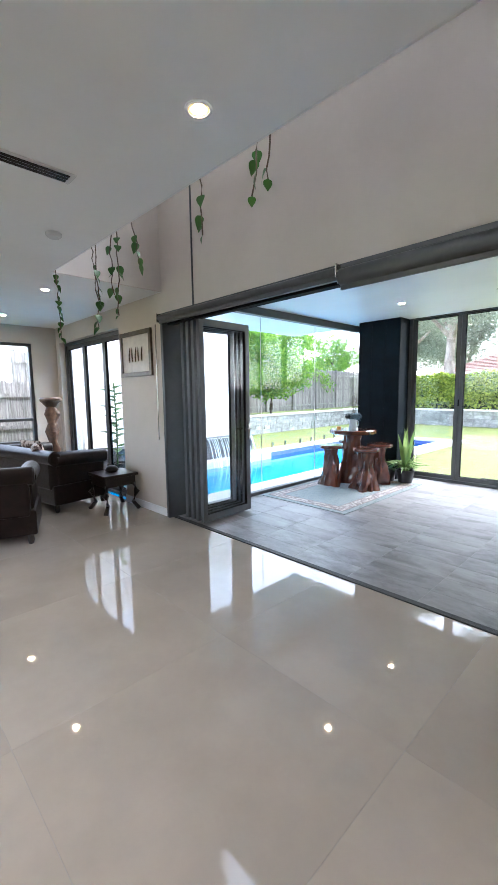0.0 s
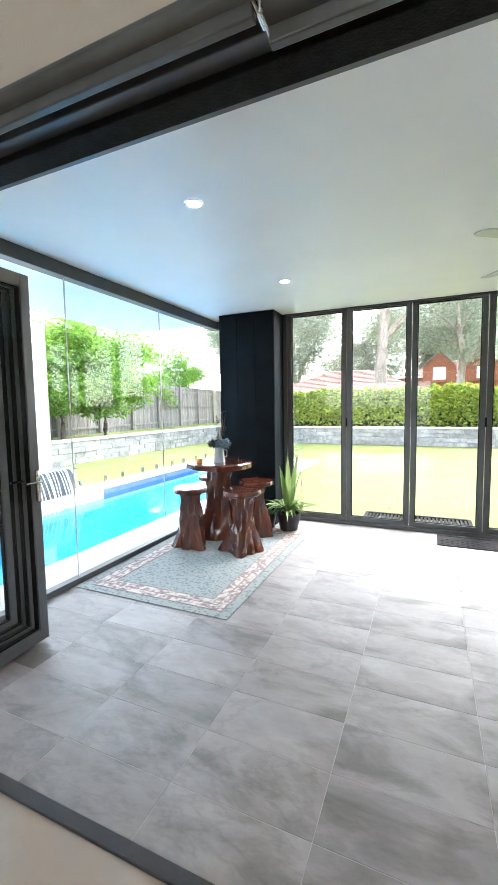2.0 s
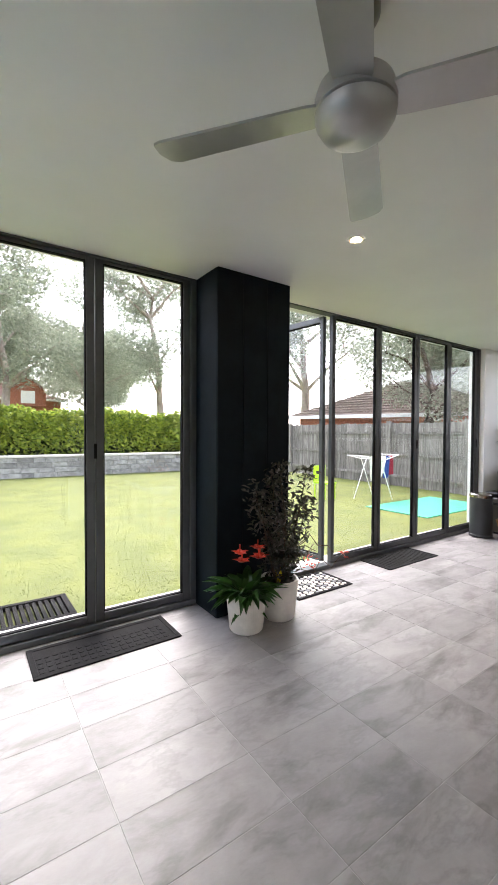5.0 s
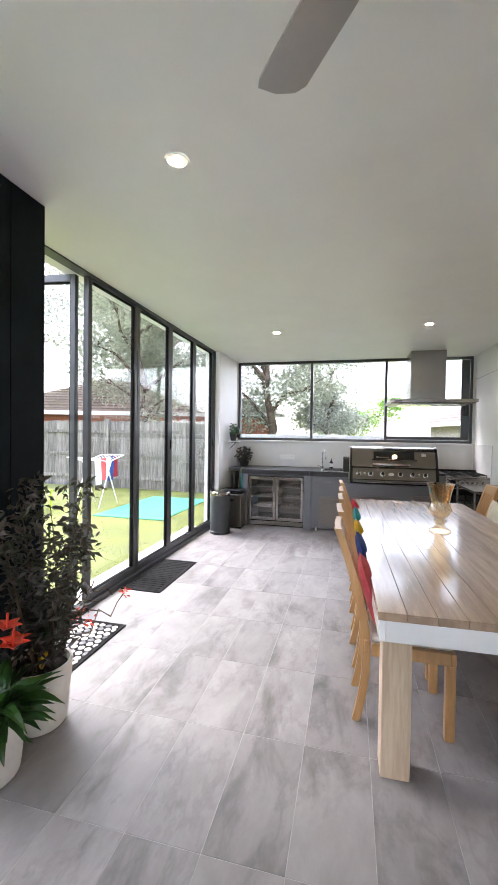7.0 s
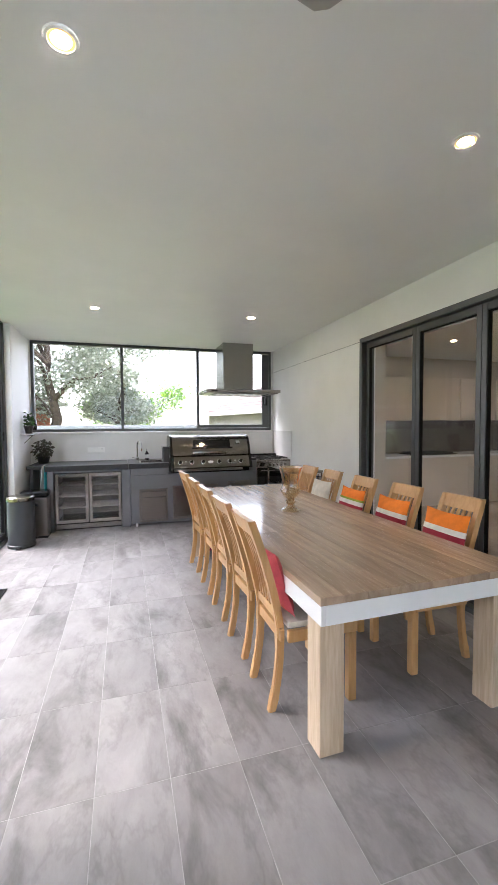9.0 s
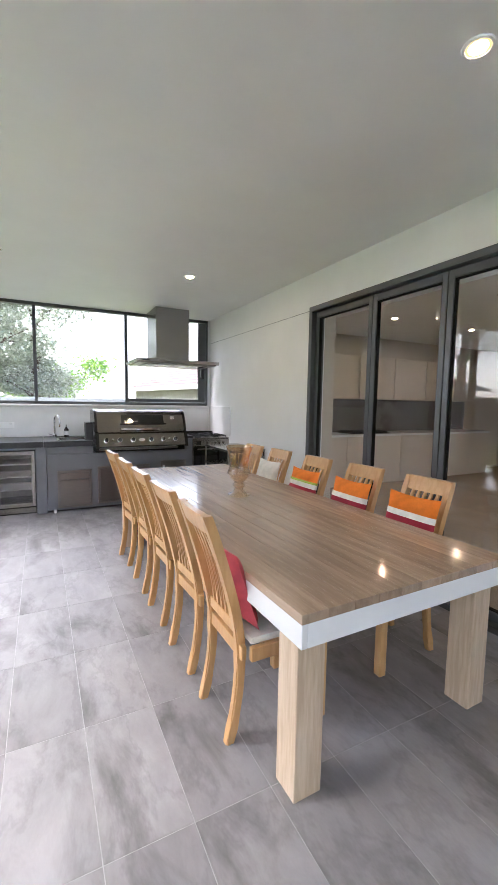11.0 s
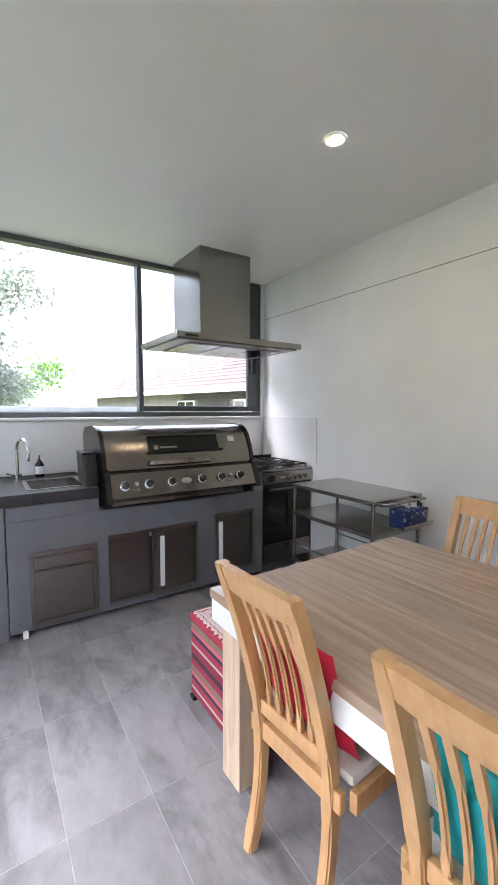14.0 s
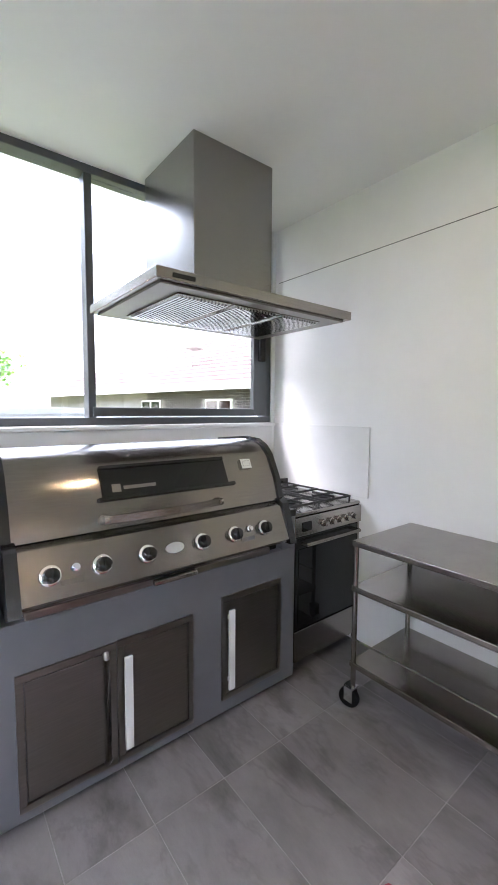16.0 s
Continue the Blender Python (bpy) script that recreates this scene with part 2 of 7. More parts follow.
def stone_veins(m):
    """Fine mottling and thin wandering veins over a stone tile's soft clouds."""
    n, l = m.node_tree.nodes, m.node_tree.links
    b = n["Principled BSDF"]
    old = b.inputs["Base Color"].links[0].from_socket
    src = n["Noise Texture"].inputs["Vector"].links[0].from_socket

    def noise(scale, detail, twist, lo, hi, a, c, mid=None):
        mp = n.new("ShaderNodeMapping")
        mp.inputs["Scale"].default_value = (1.0, 0.9, 1)
        mp.inputs["Rotation"].default_value = (0, 0, 0.6)
        l.new(src, mp.inputs["Vector"])
        t = n.new("ShaderNodeTexNoise")
        t.inputs["Scale"].default_value, t.inputs["Detail"].default_value, t.inputs["Distortion"].default_value = scale, detail, twist
        t.inputs["Roughness"].default_value = 0.65
        l.new(mp.outputs["Vector"], t.inputs["Vector"])
        r = n.new("ShaderNodeValToRGB")
        r.color_ramp.elements[0].position, r.color_ramp.elements[1].position = lo, hi
        r.color_ramp.elements[0].color, r.color_ramp.elements[1].color = (a, a, a, 1), (c, c, c, 1)
        if mid:
            q = r.color_ramp.elements.new((lo + hi) / 2)
            q.color = (mid, mid, mid, 1)
        l.new(t.outputs["Fac"], r.inputs["Fac"])
        return r.outputs["Color"]

    for f in (noise(5.0, 9, 0.3, 0.34, 0.66, 0.83, 1.13), noise(1.3, 6, 0.15, 0.47, 0.52, 1.0, 1.0, 0.84)):
        mx = n.new("ShaderNodeMix")
        mx.data_type, mx.blend_type = "RGBA", "MULTIPLY"
        mx.inputs[0].default_value = 1.0
        l.new(old, mx.inputs[6])
        l.new(f, mx.inputs[7])
        old = mx.outputs[2]
    l.new(old, b.inputs["Base Color"])


stone_veins(M["tile"])



# ---- mesh helpers ----
def box(bm, x0, x1, y0, y1, z0, z1, bev=0.0, m=None):
    """A box in bm between two corners, with its edges rounded off by bev, moved by m."""
    got = bmesh.ops.create_cube(bm, size=1.0)["verts"]
    t = Matrix.Translation(((x0 + x1) / 2, (y0 + y1) / 2, (z0 + z1) / 2)) @ Matrix.Diagonal((abs(x1 - x0), abs(y1 - y0), abs(z1 - z0), 1))
    bmesh.ops.transform(bm, matrix=t, verts=got)
    if bev:
        edges = list({e for v in got for e in v.link_edges})
        res = bmesh.ops.bevel(bm, geom=edges, offset=bev, segments=2, profile=0.5, affect="EDGES")
        got = list({v for f in res["faces"] for v in f.verts} | {v for v in got if v.is_valid})
        seen = set(got)
        stack = list(got)
        while stack:
            v = stack.pop()
            for e in v.link_edges:
                o = e.other_vert(v)
                if o not in seen:
                    seen.add(o)
                    stack.append(o)
        got = list(seen)
    if m is not None:
        bmesh.ops.transform(bm, matrix=m, verts=got)
    return got


def lathe(bm, profile, seg=24, at=(0, 0, 0), wobble=None):
    """A turned shape from (radius, height) pairs."""
    rings = []
    for r, z in profile:
        ring = []
        for i in range(seg):
            a = 2 * math.pi * i / seg
            k = wobble(a, z) if wobble else 1.0
            ring.append(bm.verts.new((at[0] + r * k * math.cos(a), at[1] + r * k * math.sin(a), at[2] + z)))
        rings.append(ring)
    for lo_r, hi_r in zip(rings, rings[1:]):
        for i in range(seg):
            bm.faces.new((lo_r[i], lo_r[(i + 1) % seg], hi_r[(i + 1) % seg], hi_r[i]))
    for ring, flip in ((rings[0], True), (rings[-1], False)):
        if (ring[0].co - ring[seg // 2].co).length > 1e-5:
            bm.faces.new(ring[::-1] if flip else ring)
    return rings


def tube(bm, pts, radii, seg=8):
    """A round bar along points; radii one number or one for each point."""
    pts = [Vector(p) for p in pts]
    if not hasattr(radii, "__len__"):
        radii = [radii] * len(pts)
    rings = []
    for i, p in enumerate(pts):
        d = (pts[min(i + 1, len(pts) - 1)] - pts[max(i - 1, 0)]).normalized()
        q = d.to_track_quat("Z", "Y")
        rings.append([bm.verts.new(p + q @ Vector((radii[i] * math.cos(2 * math.pi * k / seg), radii[i] * math.sin(2 * math.pi * k / seg), 0)))
                      for k in range(seg)])
    for a, b in zip(rings, rings[1:]):
        for k in range(seg):
            bm.faces.new((a[k], a[(k + 1) % seg], b[(k + 1) % seg], b[k]))
    bm.faces.new(rings[0][::-1])
    bm.faces.new(rings[-1])


def mesh_of(bm, name, material, smooth=False):
    me = bpy.data.meshes.new(name)
    bmesh.ops.recalc_face_normals(bm, faces=bm.faces)
    if smooth:
        for f in bm.faces:
            f.smooth = True
    bm.to_mesh(me)
    bm.free()
    me.materials.append(material)
    if smooth:
        me.set_sharp_from_angle(angle=radians(38))
    return me


def part(name, bm, material, parent=None, label="", smooth=False, at=None):
    """Links bm as one mesh object, under a thing where parent is given."""
    ob = new(name, mesh_of(bm, name, material, smooth))
    if at is not None:
        ob.matrix_basis = at
    if parent is not None:
        ob.parent = parent
    return tagged(ob, label) if label else ob


def boxes(name, specs, material, parent=None, label="", bev=0.004, at=None):
    """One part made of several boxes."""
    bm = bmesh.new()
    for s in specs:
        box(bm, *s, bev=bev)
    return part(name, bm, material, parent, label, at=at)


def thing(name, at, label, category, group="", kind=""):
    e = new(name)
    e.empty_display_size = 0.1
    e.matrix_basis = at
    return tagged(e, label, category, group, kind)


def structure(ob, label, category):
    return tagged(ob, label, category, kind="structure")


def leaves(count, place, size, rnd, shape=0.45, droop=0.0):
    """Many small folded leaves, as one mesh of separate pieces. place(rnd) gives each one's foot."""
    bm = bmesh.new()
    for _ in range(count):
        p = Vector(place(rnd))
        s = size * rnd.uniform(0.6, 1.3)
        q = Euler((rnd.uniform(-1.2, 1.2) - droop, rnd.uniform(-1.2, 1.2), rnd.uniform(0, 6.28))).to_quaternion()
        w = s * shape * 0.5
        a, b, c, d = (bm.verts.new(p + q @ Vector(v)) for v in ((0, 0, 0), (w, s * 0.5, s * 0.08), (0, s, -s * 0.1), (-w, s * 0.5, s * 0.08)))
        bm.faces.new((a, b, c))
        bm.faces.new((a, c, d))
    return bm


# ---- floors, walls, ceilings ----
CEIL, IN_CEIL, VOID_Y = 2.75, 2.72, 1.935
GLASS_Y, WALL_IN, WALL_OUT, BBQ_X, POOL_X = 7.50, 3.16, 3.465, 6.70, -3.39

alf_floor = structure(boxes("floor_alfresco", [(POOL_X - 0.08, BBQ_X, 3.247, GLASS_Y + 0.08, -0.12, -0.0012)], M["grout"], bev=0),
                      "grey stone-look floor tiles of the enclosed alfresco", "floor")
in_floor = structure(boxes("floor_living", [(-7.0, 6.4, -4.0, 3.19, -0.12, -0.0012)], M["grout"], bev=0),
                     "polished cream porcelain tile floor of the living room", "floor")
structure(boxes("door_sill", [(-3.45, 0.62, 3.19, 3.245, -0.12, 0.010)], M["iron"], bev=0.004), "dark grey aluminium door track in the floor", "sill")


def wall_with_holes(name, x0, x1, y0, y1, z0, z1, holes, material, label, along="x"):
    """A wall slab with openings (a0, a1, z0, z1) that go right through it."""
    bm = bmesh.new()
    a0, a1 = (x0, x1) if along == "x" else (y0, y1)

    def slab(p, q, u, v):
        if q - p > 1e-4 and v - u > 1e-4:
            box(bm, p, q, y0, y1, u, v) if along == "x" else box(bm, x0, x1, p, q, u, v)
    cursor = a0
    for h0, h1, b0, b1 in sorted(holes):
        slab(cursor, h0, z0, z1)
        slab(h0, h1, z0, b0)
        slab(h0, h1, b1, z1)
        cursor = h1
    slab(cursor, a1, z0, z1)
    return structure(part(name, bm, material), label, "wall")


OPEN = (-3.40, 0.62, 0.0, 2.42)
KDOOR = (1.25, 3.83, 0.0, 2.40)
SLIDER = (-6.75, -4.50, 0.0, 2.45)
wall_with_holes("wall_house_inner", -6.9, 6.4, WALL_IN, 3.30, 0.0, 3.90, [OPEN, KDOOR, SLIDER], M["beige"], "warm beige painted wall round the wide folding-door opening")
wall_with_holes("wall_house_outer", -6.9, BBQ_X + 0.2, 3.302, WALL_OUT, -0.1, 3.2, [(OPEN[0], OPEN[1], -0.1, CEIL + 0.01)] + [(a, b, -0.1, d) for a, b, c, d in (KDOOR, SLIDER)], M["white"], "white rendered house wall with a fine horizontal joint")
wall_with_holes("wall_high", -3.4, 6.4, WALL_IN, 3.30, 3.90, 5.6, [(-2.62, 2.4, 3.90, 5.0)], M["beige"], "beige upper wall with a high window")
wall_with_holes("wall_living_end", -7.1, -6.9, -4.0, WALL_OUT, -0.1, 3.2, [(0.7, 2.75, 0.70, 2.43)], M["beige"], "beige end wall of the living room with a window", "y")
# out of view; the opening is added to let daylight into the living room
wall_with_holes("wall_back", -7.1, 6.6, -4.2, -4.0, 0.0, 5.6, [(-5.5, -0.5, 0.3, 2.5)], M["beige"], "unseen beige back wall of the living room with an opening added for light")
structure(boxes("wall_kitchen_end", [(6.4, 6.6, -4.0, WALL_IN, 0, 5.6)], M["beige"], bev=0), "plain kitchen end wall", "wall")
structure(boxes("wall_void_side", [(-3.402, -3.39, VOID_Y, WALL_IN, IN_CEIL, 3.0)], M["beige"], bev=0), "beige painted side of the void over the living room", "wall")
structure(boxes("ceiling_living", [(-6.9, 6.4, -4.0, VOID_Y, IN_CEIL, 3.0), (-6.9, -3.4, VOID_Y, WALL_IN, IN_CEIL, 3.0)], M["ceilin"], bev=0),
          "flat white plaster ceiling beside an open void", "ceiling")
structure(boxes("wall_void", [(-3.6, -3.4, -4.0, WALL_IN, 3.0, 5.6)], M["beige"], bev=0), "beige side wall of the high void", "wall")
structure(boxes("ceiling_upper", [(-3.6, 6.6, -4.2, 3.30, 5.6, 5.8)], M["ceil"], bev=0), "white upper ceiling over the void", "ceiling")
structure(boxes("ceiling_alfresco", [(POOL_X - 0.1, BBQ_X + 0.2, WALL_OUT, GLASS_Y + 0.17, CEIL, 3.15)], M["ceil"], bev=0),
          "smooth satin white alfresco ceiling", "ceiling")
structure(boxes("eave", [(-5.1, POOL_X - 0.1, WALL_OUT, GLASS_Y + 0.17, CEIL + 0.02, 3.15)], M["ceil"], bev=0), "white eave lining over the poolside", "eave")
structure(boxes("wall_joint", [(3.83, 6.66, WALL_OUT - 0.001, WALL_OUT + 0.002, 2.376, 2.380)], M["cab"], bev=0), "fine dark sheet joint in the white wall", "joint")


def column(name, x0, x1):
    col = structure(boxes(name, [(x0, x1, 7.113, 7.64, 0.0, CEIL)], M["navy"], bev=0.006), "dark navy clad column beside the folding doors", "column")
    w = (x1 - x0) / 3
    for i in range(3):
        boxes("panel", [(x0 + i * w + 0.003, x0 + (i + 1) * w - 0.003, 7.105, 7.113, 0.004, CEIL - 0.002)], M["navy"], col, bev=0.002)
    return col


column("column_pool", -3.13, -2.355)
column("column_garden", 0.848, 1.58)
structure(boxes("wall_stub", [(5.68, BBQ_X + 0.2, 7.38, 7.62, 0.0, CEIL)], M["white"], bev=0.004), "short white end wall beside the kitchen", "wall")
wall_with_holes("wall_bbq", BBQ_X, BBQ_X + 0.2, WALL_OUT, 7.38, -0.1, CEIL, [(3.50, 7.36, 1.36, CEIL - 0.001)], M["white"], "white kitchen end wall under a wide window", "y")


# ---- doors and windows ----
def sheet_pane(parent, a, b, key):
    """One sheet of glass between two corners, upright."""
    bm = bmesh.new()
    bm.faces.new([bm.verts.new(c) for c in (a, (b[0], b[1], a[2]), b, (a[0], a[1], b[2]))])
    p = part("pane", bm, M[key], parent)
    p.visible_shadow = False
    return p


def sash(name, w, z0, z1, parent, at, stile=0.045, rail=0.06, deep=0.05, handle=False, thin=False, top=None):
    """A glazed leaf standing on its own x axis from 0 to w."""
    top = top or rail
    leaf = boxes(name, [(0, stile, -deep / 2, deep / 2, z0, z1), (w - stile, w, -deep / 2, deep / 2, z0, z1),
                        (stile, w - stile, -deep / 2, deep / 2, z0, z0 + rail), (stile, w - stile, -deep / 2, deep / 2, z1 - top, z1)],
                 M["alum"], parent, bev=0.004, at=at)
    pane = sheet_pane(leaf, (stile, 0, z0 + rail), (w - stile, 0, z1 - top), "glass") if thin else boxes("pane", [(stile - 0.005, w - stile + 0.005, -0.004, 0.004, z0 + rail - 0.005, z1 - top + 0.005)], M["glass"], leaf, bev=0)
    pane.visible_shadow = False
    boxes("glazing_bead", [(stile, stile + 0.008, -0.016, 0.016, z0 + rail, z1 - top), (w - stile - 0.008, w - stile, -0.016, 0.016, z0 + rail, z1 - top),
                           (stile, w - stile, -0.016, 0.016, z0 + rail, z0 + rail + 0.008), (stile, w - stile, -0.016, 0.016, z1 - top - 0.008, z1 - top)],
          M["rubber"], leaf, bev=0)
    if handle:
        bm = bmesh.new()
        box(bm, w - 0.038, w - 0.008, -deep / 2 - 0.012, deep / 2 + 0.012, 0.95, 1.15, 0.004)
        tube(bm, [(w - 0.023, -0.03, 1.08), (w - 0.023, -0.065, 1.08), (w - 0.14, -0.065, 1.08)], 0.008)
        tube(bm, [(w - 0.023, 0.03, 1.08), (w - 0.023, 0.065, 1.08), (w - 0.14, 0.065, 1.08)], 0.008)
        part("handle", bm, M["steel"], leaf, "brushed metal lever handle", True)
    return leaf


def door_set(name, x0, x1, y, z1, cuts, label, skip=(), deep=0.10, head=0.05, rail=0.06, stile=0.045):
    """A framed run of tall glazed leaves in one plane."""
    d = thing(name, pose(0, y, 0), label, "glass door", kind="structure")
    boxes("head", [(x0, x1, -deep / 2, deep / 2, z1 - head, z1)], M["alum"], d)
    boxes("track", [(x0, x1, -deep / 2, deep / 2, 0.0, 0.045)], M["alum"], d)
    boxes("jamb", [(x0, x0 + 0.05, -deep / 2, deep / 2, 0.045, z1 - head)], M["alum"], d)
    boxes("jamb", [(x1 - 0.05, x1, -deep / 2, deep / 2, 0.045, z1 - head)], M["alum"], d)
    edges = [x0 + 0.05, *cuts, x1 - 0.05]
    for i, (a, b) in enumerate(zip(edges, edges[1:])):
        if i in skip:
            continue
        leaf = sash("leaf", b - a - 0.006, 0.05, z1 - head - 0.003, d, pose(a + 0.003, 0, 0), stile=stile, rail=0.06, top=rail)
        if i % 2 == 0:
            boxes("hinge", [(b - a - 0.014, b - a + 0.008, -0.036, -0.026, 1.27, 1.38)], M["rubber"], leaf, "small black hinge")
    return d


door_set("door_garden", -2.355, 0.848, GLASS_Y, CEIL, (-1.518, -0.757, 0.027), "tall grey-framed folding glass doors, shut, facing the lawn", head=0.012, rail=0.024, stile=0.058)
side = door_set("door_side_garden", 1.58, 5.68, GLASS_Y, CEIL, (2.50, 3.30, 4.08, 4.85), "tall grey-framed folding glass doors with one leaf open", skip=(0,), head=0.012, rail=0.024, stile=0.05)
sash("open_leaf", 0.78, 0.05, CEIL - 0.015, side, pose(2.47, 0.06, 0, 0, 0, 97), handle=True)

bif = thing("door_folded_stack", pose(0, 0, 0), "grey-framed bifold doors folded open against the jamb", "bifold door", kind="structure")
for i in range(4):
    sash("leaf", 0.80, 0.03, 2.36, bif, pose(-3.13 + 0.10 * i + (0.005 if i == 3 else 0), 3.245, 0, 0, 0, 90 + (2.5 if i == 3 else (-1) ** i * 0.8)), stile=0.065, rail=0.08, handle=(i == 3), thin=True)
arch = thing("door_frame_opening", pose(0, 0, 0), "dark grey frame and roller blind boxes of the wide opening", "door frame", kind="structure")
boxes("jamb", [(-3.40, -3.35, 3.13, 3.47, 0.0, 2.42)], M["alum"], arch)
boxes("jamb", [(0.57, 0.62, 3.13, 3.47, 0.0, 2.42)], M["alum"], arch)
boxes("head", [(-3.35, 0.57, 3.15, 3.34, 2.37, 2.418)], M["alum"], arch)
boxes("architrave", [(-3.42, 0.66, 3.10, 3.146, 2.42, 2.46)], M["alum"], arch)
boxes("ceiling_track", [(-3.35, 0.57, 3.20, 3.29, 2.345, 2.37)], M["rubber"], arch)


def blind(x0, x1, z, y, r):
    b = thing("roller_blind", pose(0, y, z), "grey rolled-up roller blind above the opening", "roller blind")
    bm = bmesh.new()
    tube(bm, [(x0, 0, 0), (x1, 0, 0)], r, 20)
    part("roll", bm, M["alum"], b, smooth=True)
    boxes("bottom_bar", [(x0, x1, -0.012, 0.012, -r - 0.03, -r + 0.004)], M["alum"], b)
    for x in (x0 - 0.012, x1):
        boxes("bracket", [(x, x + 0.012, -0.04, 0.05, -0.05, 0.05)], M["steel"], b)
    return b


blind(-3.33, -0.90, 2.405, 3.085, 0.034)
blind(-0.86, 0.60, 2.352, 3.07, 0.06)
# cord on the wall beside the opening
cord = tagged(boxes("wall_conduit", [(-2.775, -2.760, 3.145, 3.159, 2.46, 3.90)], M["alum"], bev=0.002), "thin grey conduit down the beige wall", "conduit")
bm = bmesh.new()
tube(bm, [(-3.50, 3.13, 2.36), (-3.50, 3.125, 1.6), (-3.495, 3.12, 0.98), (-3.505, 3.12, 0.96), (-3.51, 3.125, 1.6), (-3.51, 3.13, 2.36)], 0.004, 6)
tagged(part("blind_chain", bm, M["steel"]), "thin looped blind chain on the beige wall", "blind chain")


def simple_window(name, w, h, cuts, at, label, transom=None, t=0.05, matg="glass"):
    """A framed window in its own x-z plane."""
    g = thing(name, at, label, "window", kind="structure")
    boxes("window_frame", [(0, w, -0.05, 0.05, 0, t), (0, w, -0.05, 0.05, h - t, h), (0, t, -0.05, 0.05, t, h - t), (w - t, w, -0.05, 0.05, t, h - t)], M["alum"], g)
    for c in cuts:
        boxes("mullion", [(c - t / 2, c + t / 2, -0.045, 0.045, t, h - t)], M["alum"], g)
    if transom:
        boxes("transom", [(t, w - t, -0.047, 0.047, transom - t / 2, transom + t / 2)], M["alum"], g)
    edges = [t / 2, *cuts, w - t / 2]
    for a, b in zip(edges, edges[1:]):
        p = boxes("pane", [(a + t / 2, b - t / 2, -0.004, 0.004, t, h - t)], M[matg], g, bev=0)
        p.visible_shadow = False
    return g


kw = simple_window("window_kitchen", 3.86, 1.388, (1.32, 2.55), pose(BBQ_X + 0.06, 7.36, 1.36, 0, 0, -90), "wide grey-framed sliding window over the kitchen bench", t=0.042)
boxes("sash_stile", [(3.69, 3.81, -0.06, -0.02, 0.05, 1.33)], M["alum"], kw)
boxes("sash_rail", [(2.55, 3.69, -0.06, -0.02, 0.05, 0.10)], M["alum"], kw)
boxes("latch", [(3.72, 3.78, -0.095, -0.06, 0.44, 0.62)], M["black"], kw, "black window latch", bev=0.012)
structure(boxes("window_sill", [(BBQ_X - 0.05, BBQ_X + 0.06, 3.495, 7.375, 1.334, 1.358)], M["white"], bev=0.005), "white painted window ledge", "window sill")
simple_window("window_living", 2.05, 1.73, (), pose(-6.98, 0.70, 0.70, 0, 0, 90), "dark-framed living room window with a transom", transom=0.42)
# added window behind the camera, never in view, brightens the living room
simple_window("window_back", 5.0, 2.2, (1.7, 3.4), pose(-5.5, -4.1, 0.3), "wide grey-framed window added unseen in the back wall for daylight")
simple_window("window_high", 5.02, 1.10, (1.7, 3.4), pose(-2.62, 3.23, 3.90), "high clerestory window over the void")
door_set("door_living_slider", -6.75, -4.50, 3.30, 2.45, (-6.0, -5.25), "grey-framed sliding glass doors of the living room")
door_set("door_kitchen_slider", 1.25, 3.83, 3.43, 2.40, (1.55, 2.26, 2.98), "dark grey-framed sliding glass doors into the kitchen", deep=0.16)

# pool side glazing
pg = thing("window_pool", pose(0, 0, 0), "frameless glass wall to the pool in a dark grey channel", "glass wall", kind="structure")
boxes("head", [(POOL_X - 0.05, POOL_X + 0.05, WALL_OUT, 7.50, 2.64, CEIL), (POOL_X + 0.05, -3.13, 7.44, 7.50, 2.64, CEIL)], M["alum"], pg)
boxes("track", [(POOL_X - 0.04, POOL_X + 0.04, WALL_OUT, 7.50, -0.008, 0.05), (POOL_X + 0.04, -3.13, 7.44, 7.50, -0.008, 0.05)], M["alum"], pg)
for a, b in ((3.5, 4.82), (4.825, 6.14), (6.145, 7.47)):
    sheet_pane(pg, (POOL_X, a, 0.04), (POOL_X, b, 2.64), "pglass")
for y in (4.8225, 6.1425):
    boxes("pane_joint", [(POOL_X - 0.004, POOL_X + 0.004, y - 0.004, y + 0.004, 0.05, 2.64)], M["coping"], pg, "pale silicone joint between the panes", bev=0)
sheet_pane(pg, (POOL_X, 7.47, 0.04), (-3.13, 7.47, 2.64), "pglass")
structure(boxes("baseboard", [(-4.50, -3.42, 3.146, 3.159, 0.0, 0.10)], M["white"], bev=0.003), "white painted skirting board", "skirting")


# ---- lamps in the ceilings ----
def downlight(x, y, z, group):
    d = thing("downlight", pose(x, y, z), "small round recessed ceiling light, lit warm", "downlight", group)
    bm = bmesh.new()
    lathe(bm, [(0.044, -0.001), (0.058, -0.001), (0.056, -0.007), (0.046, -0.007), (0.044, -0.001)], 28)
    part("trim_ring", bm, M["gloss_white"], d, smooth=True)
    bm = bmesh.new()
    lathe(bm, [(0.0, -0.004), (0.033, -0.004)], 28)
    part("lens", bm, M["lamp"], d, "glowing warm lens")
    # ring round the lens; it emits by itself to paint the lamp's halo
    bm = bmesh.new()
    lathe(bm, [(0.034, -0.0025), (0.0445, -0.0025), (0.0445, -0.0055), (0.034, -0.0045), (0.034, -0.0025)], 28)
    part("reflector", bm, M["lampwarm"], d, "reflector ring with the lamp's warm halo put in as emission")
    return d


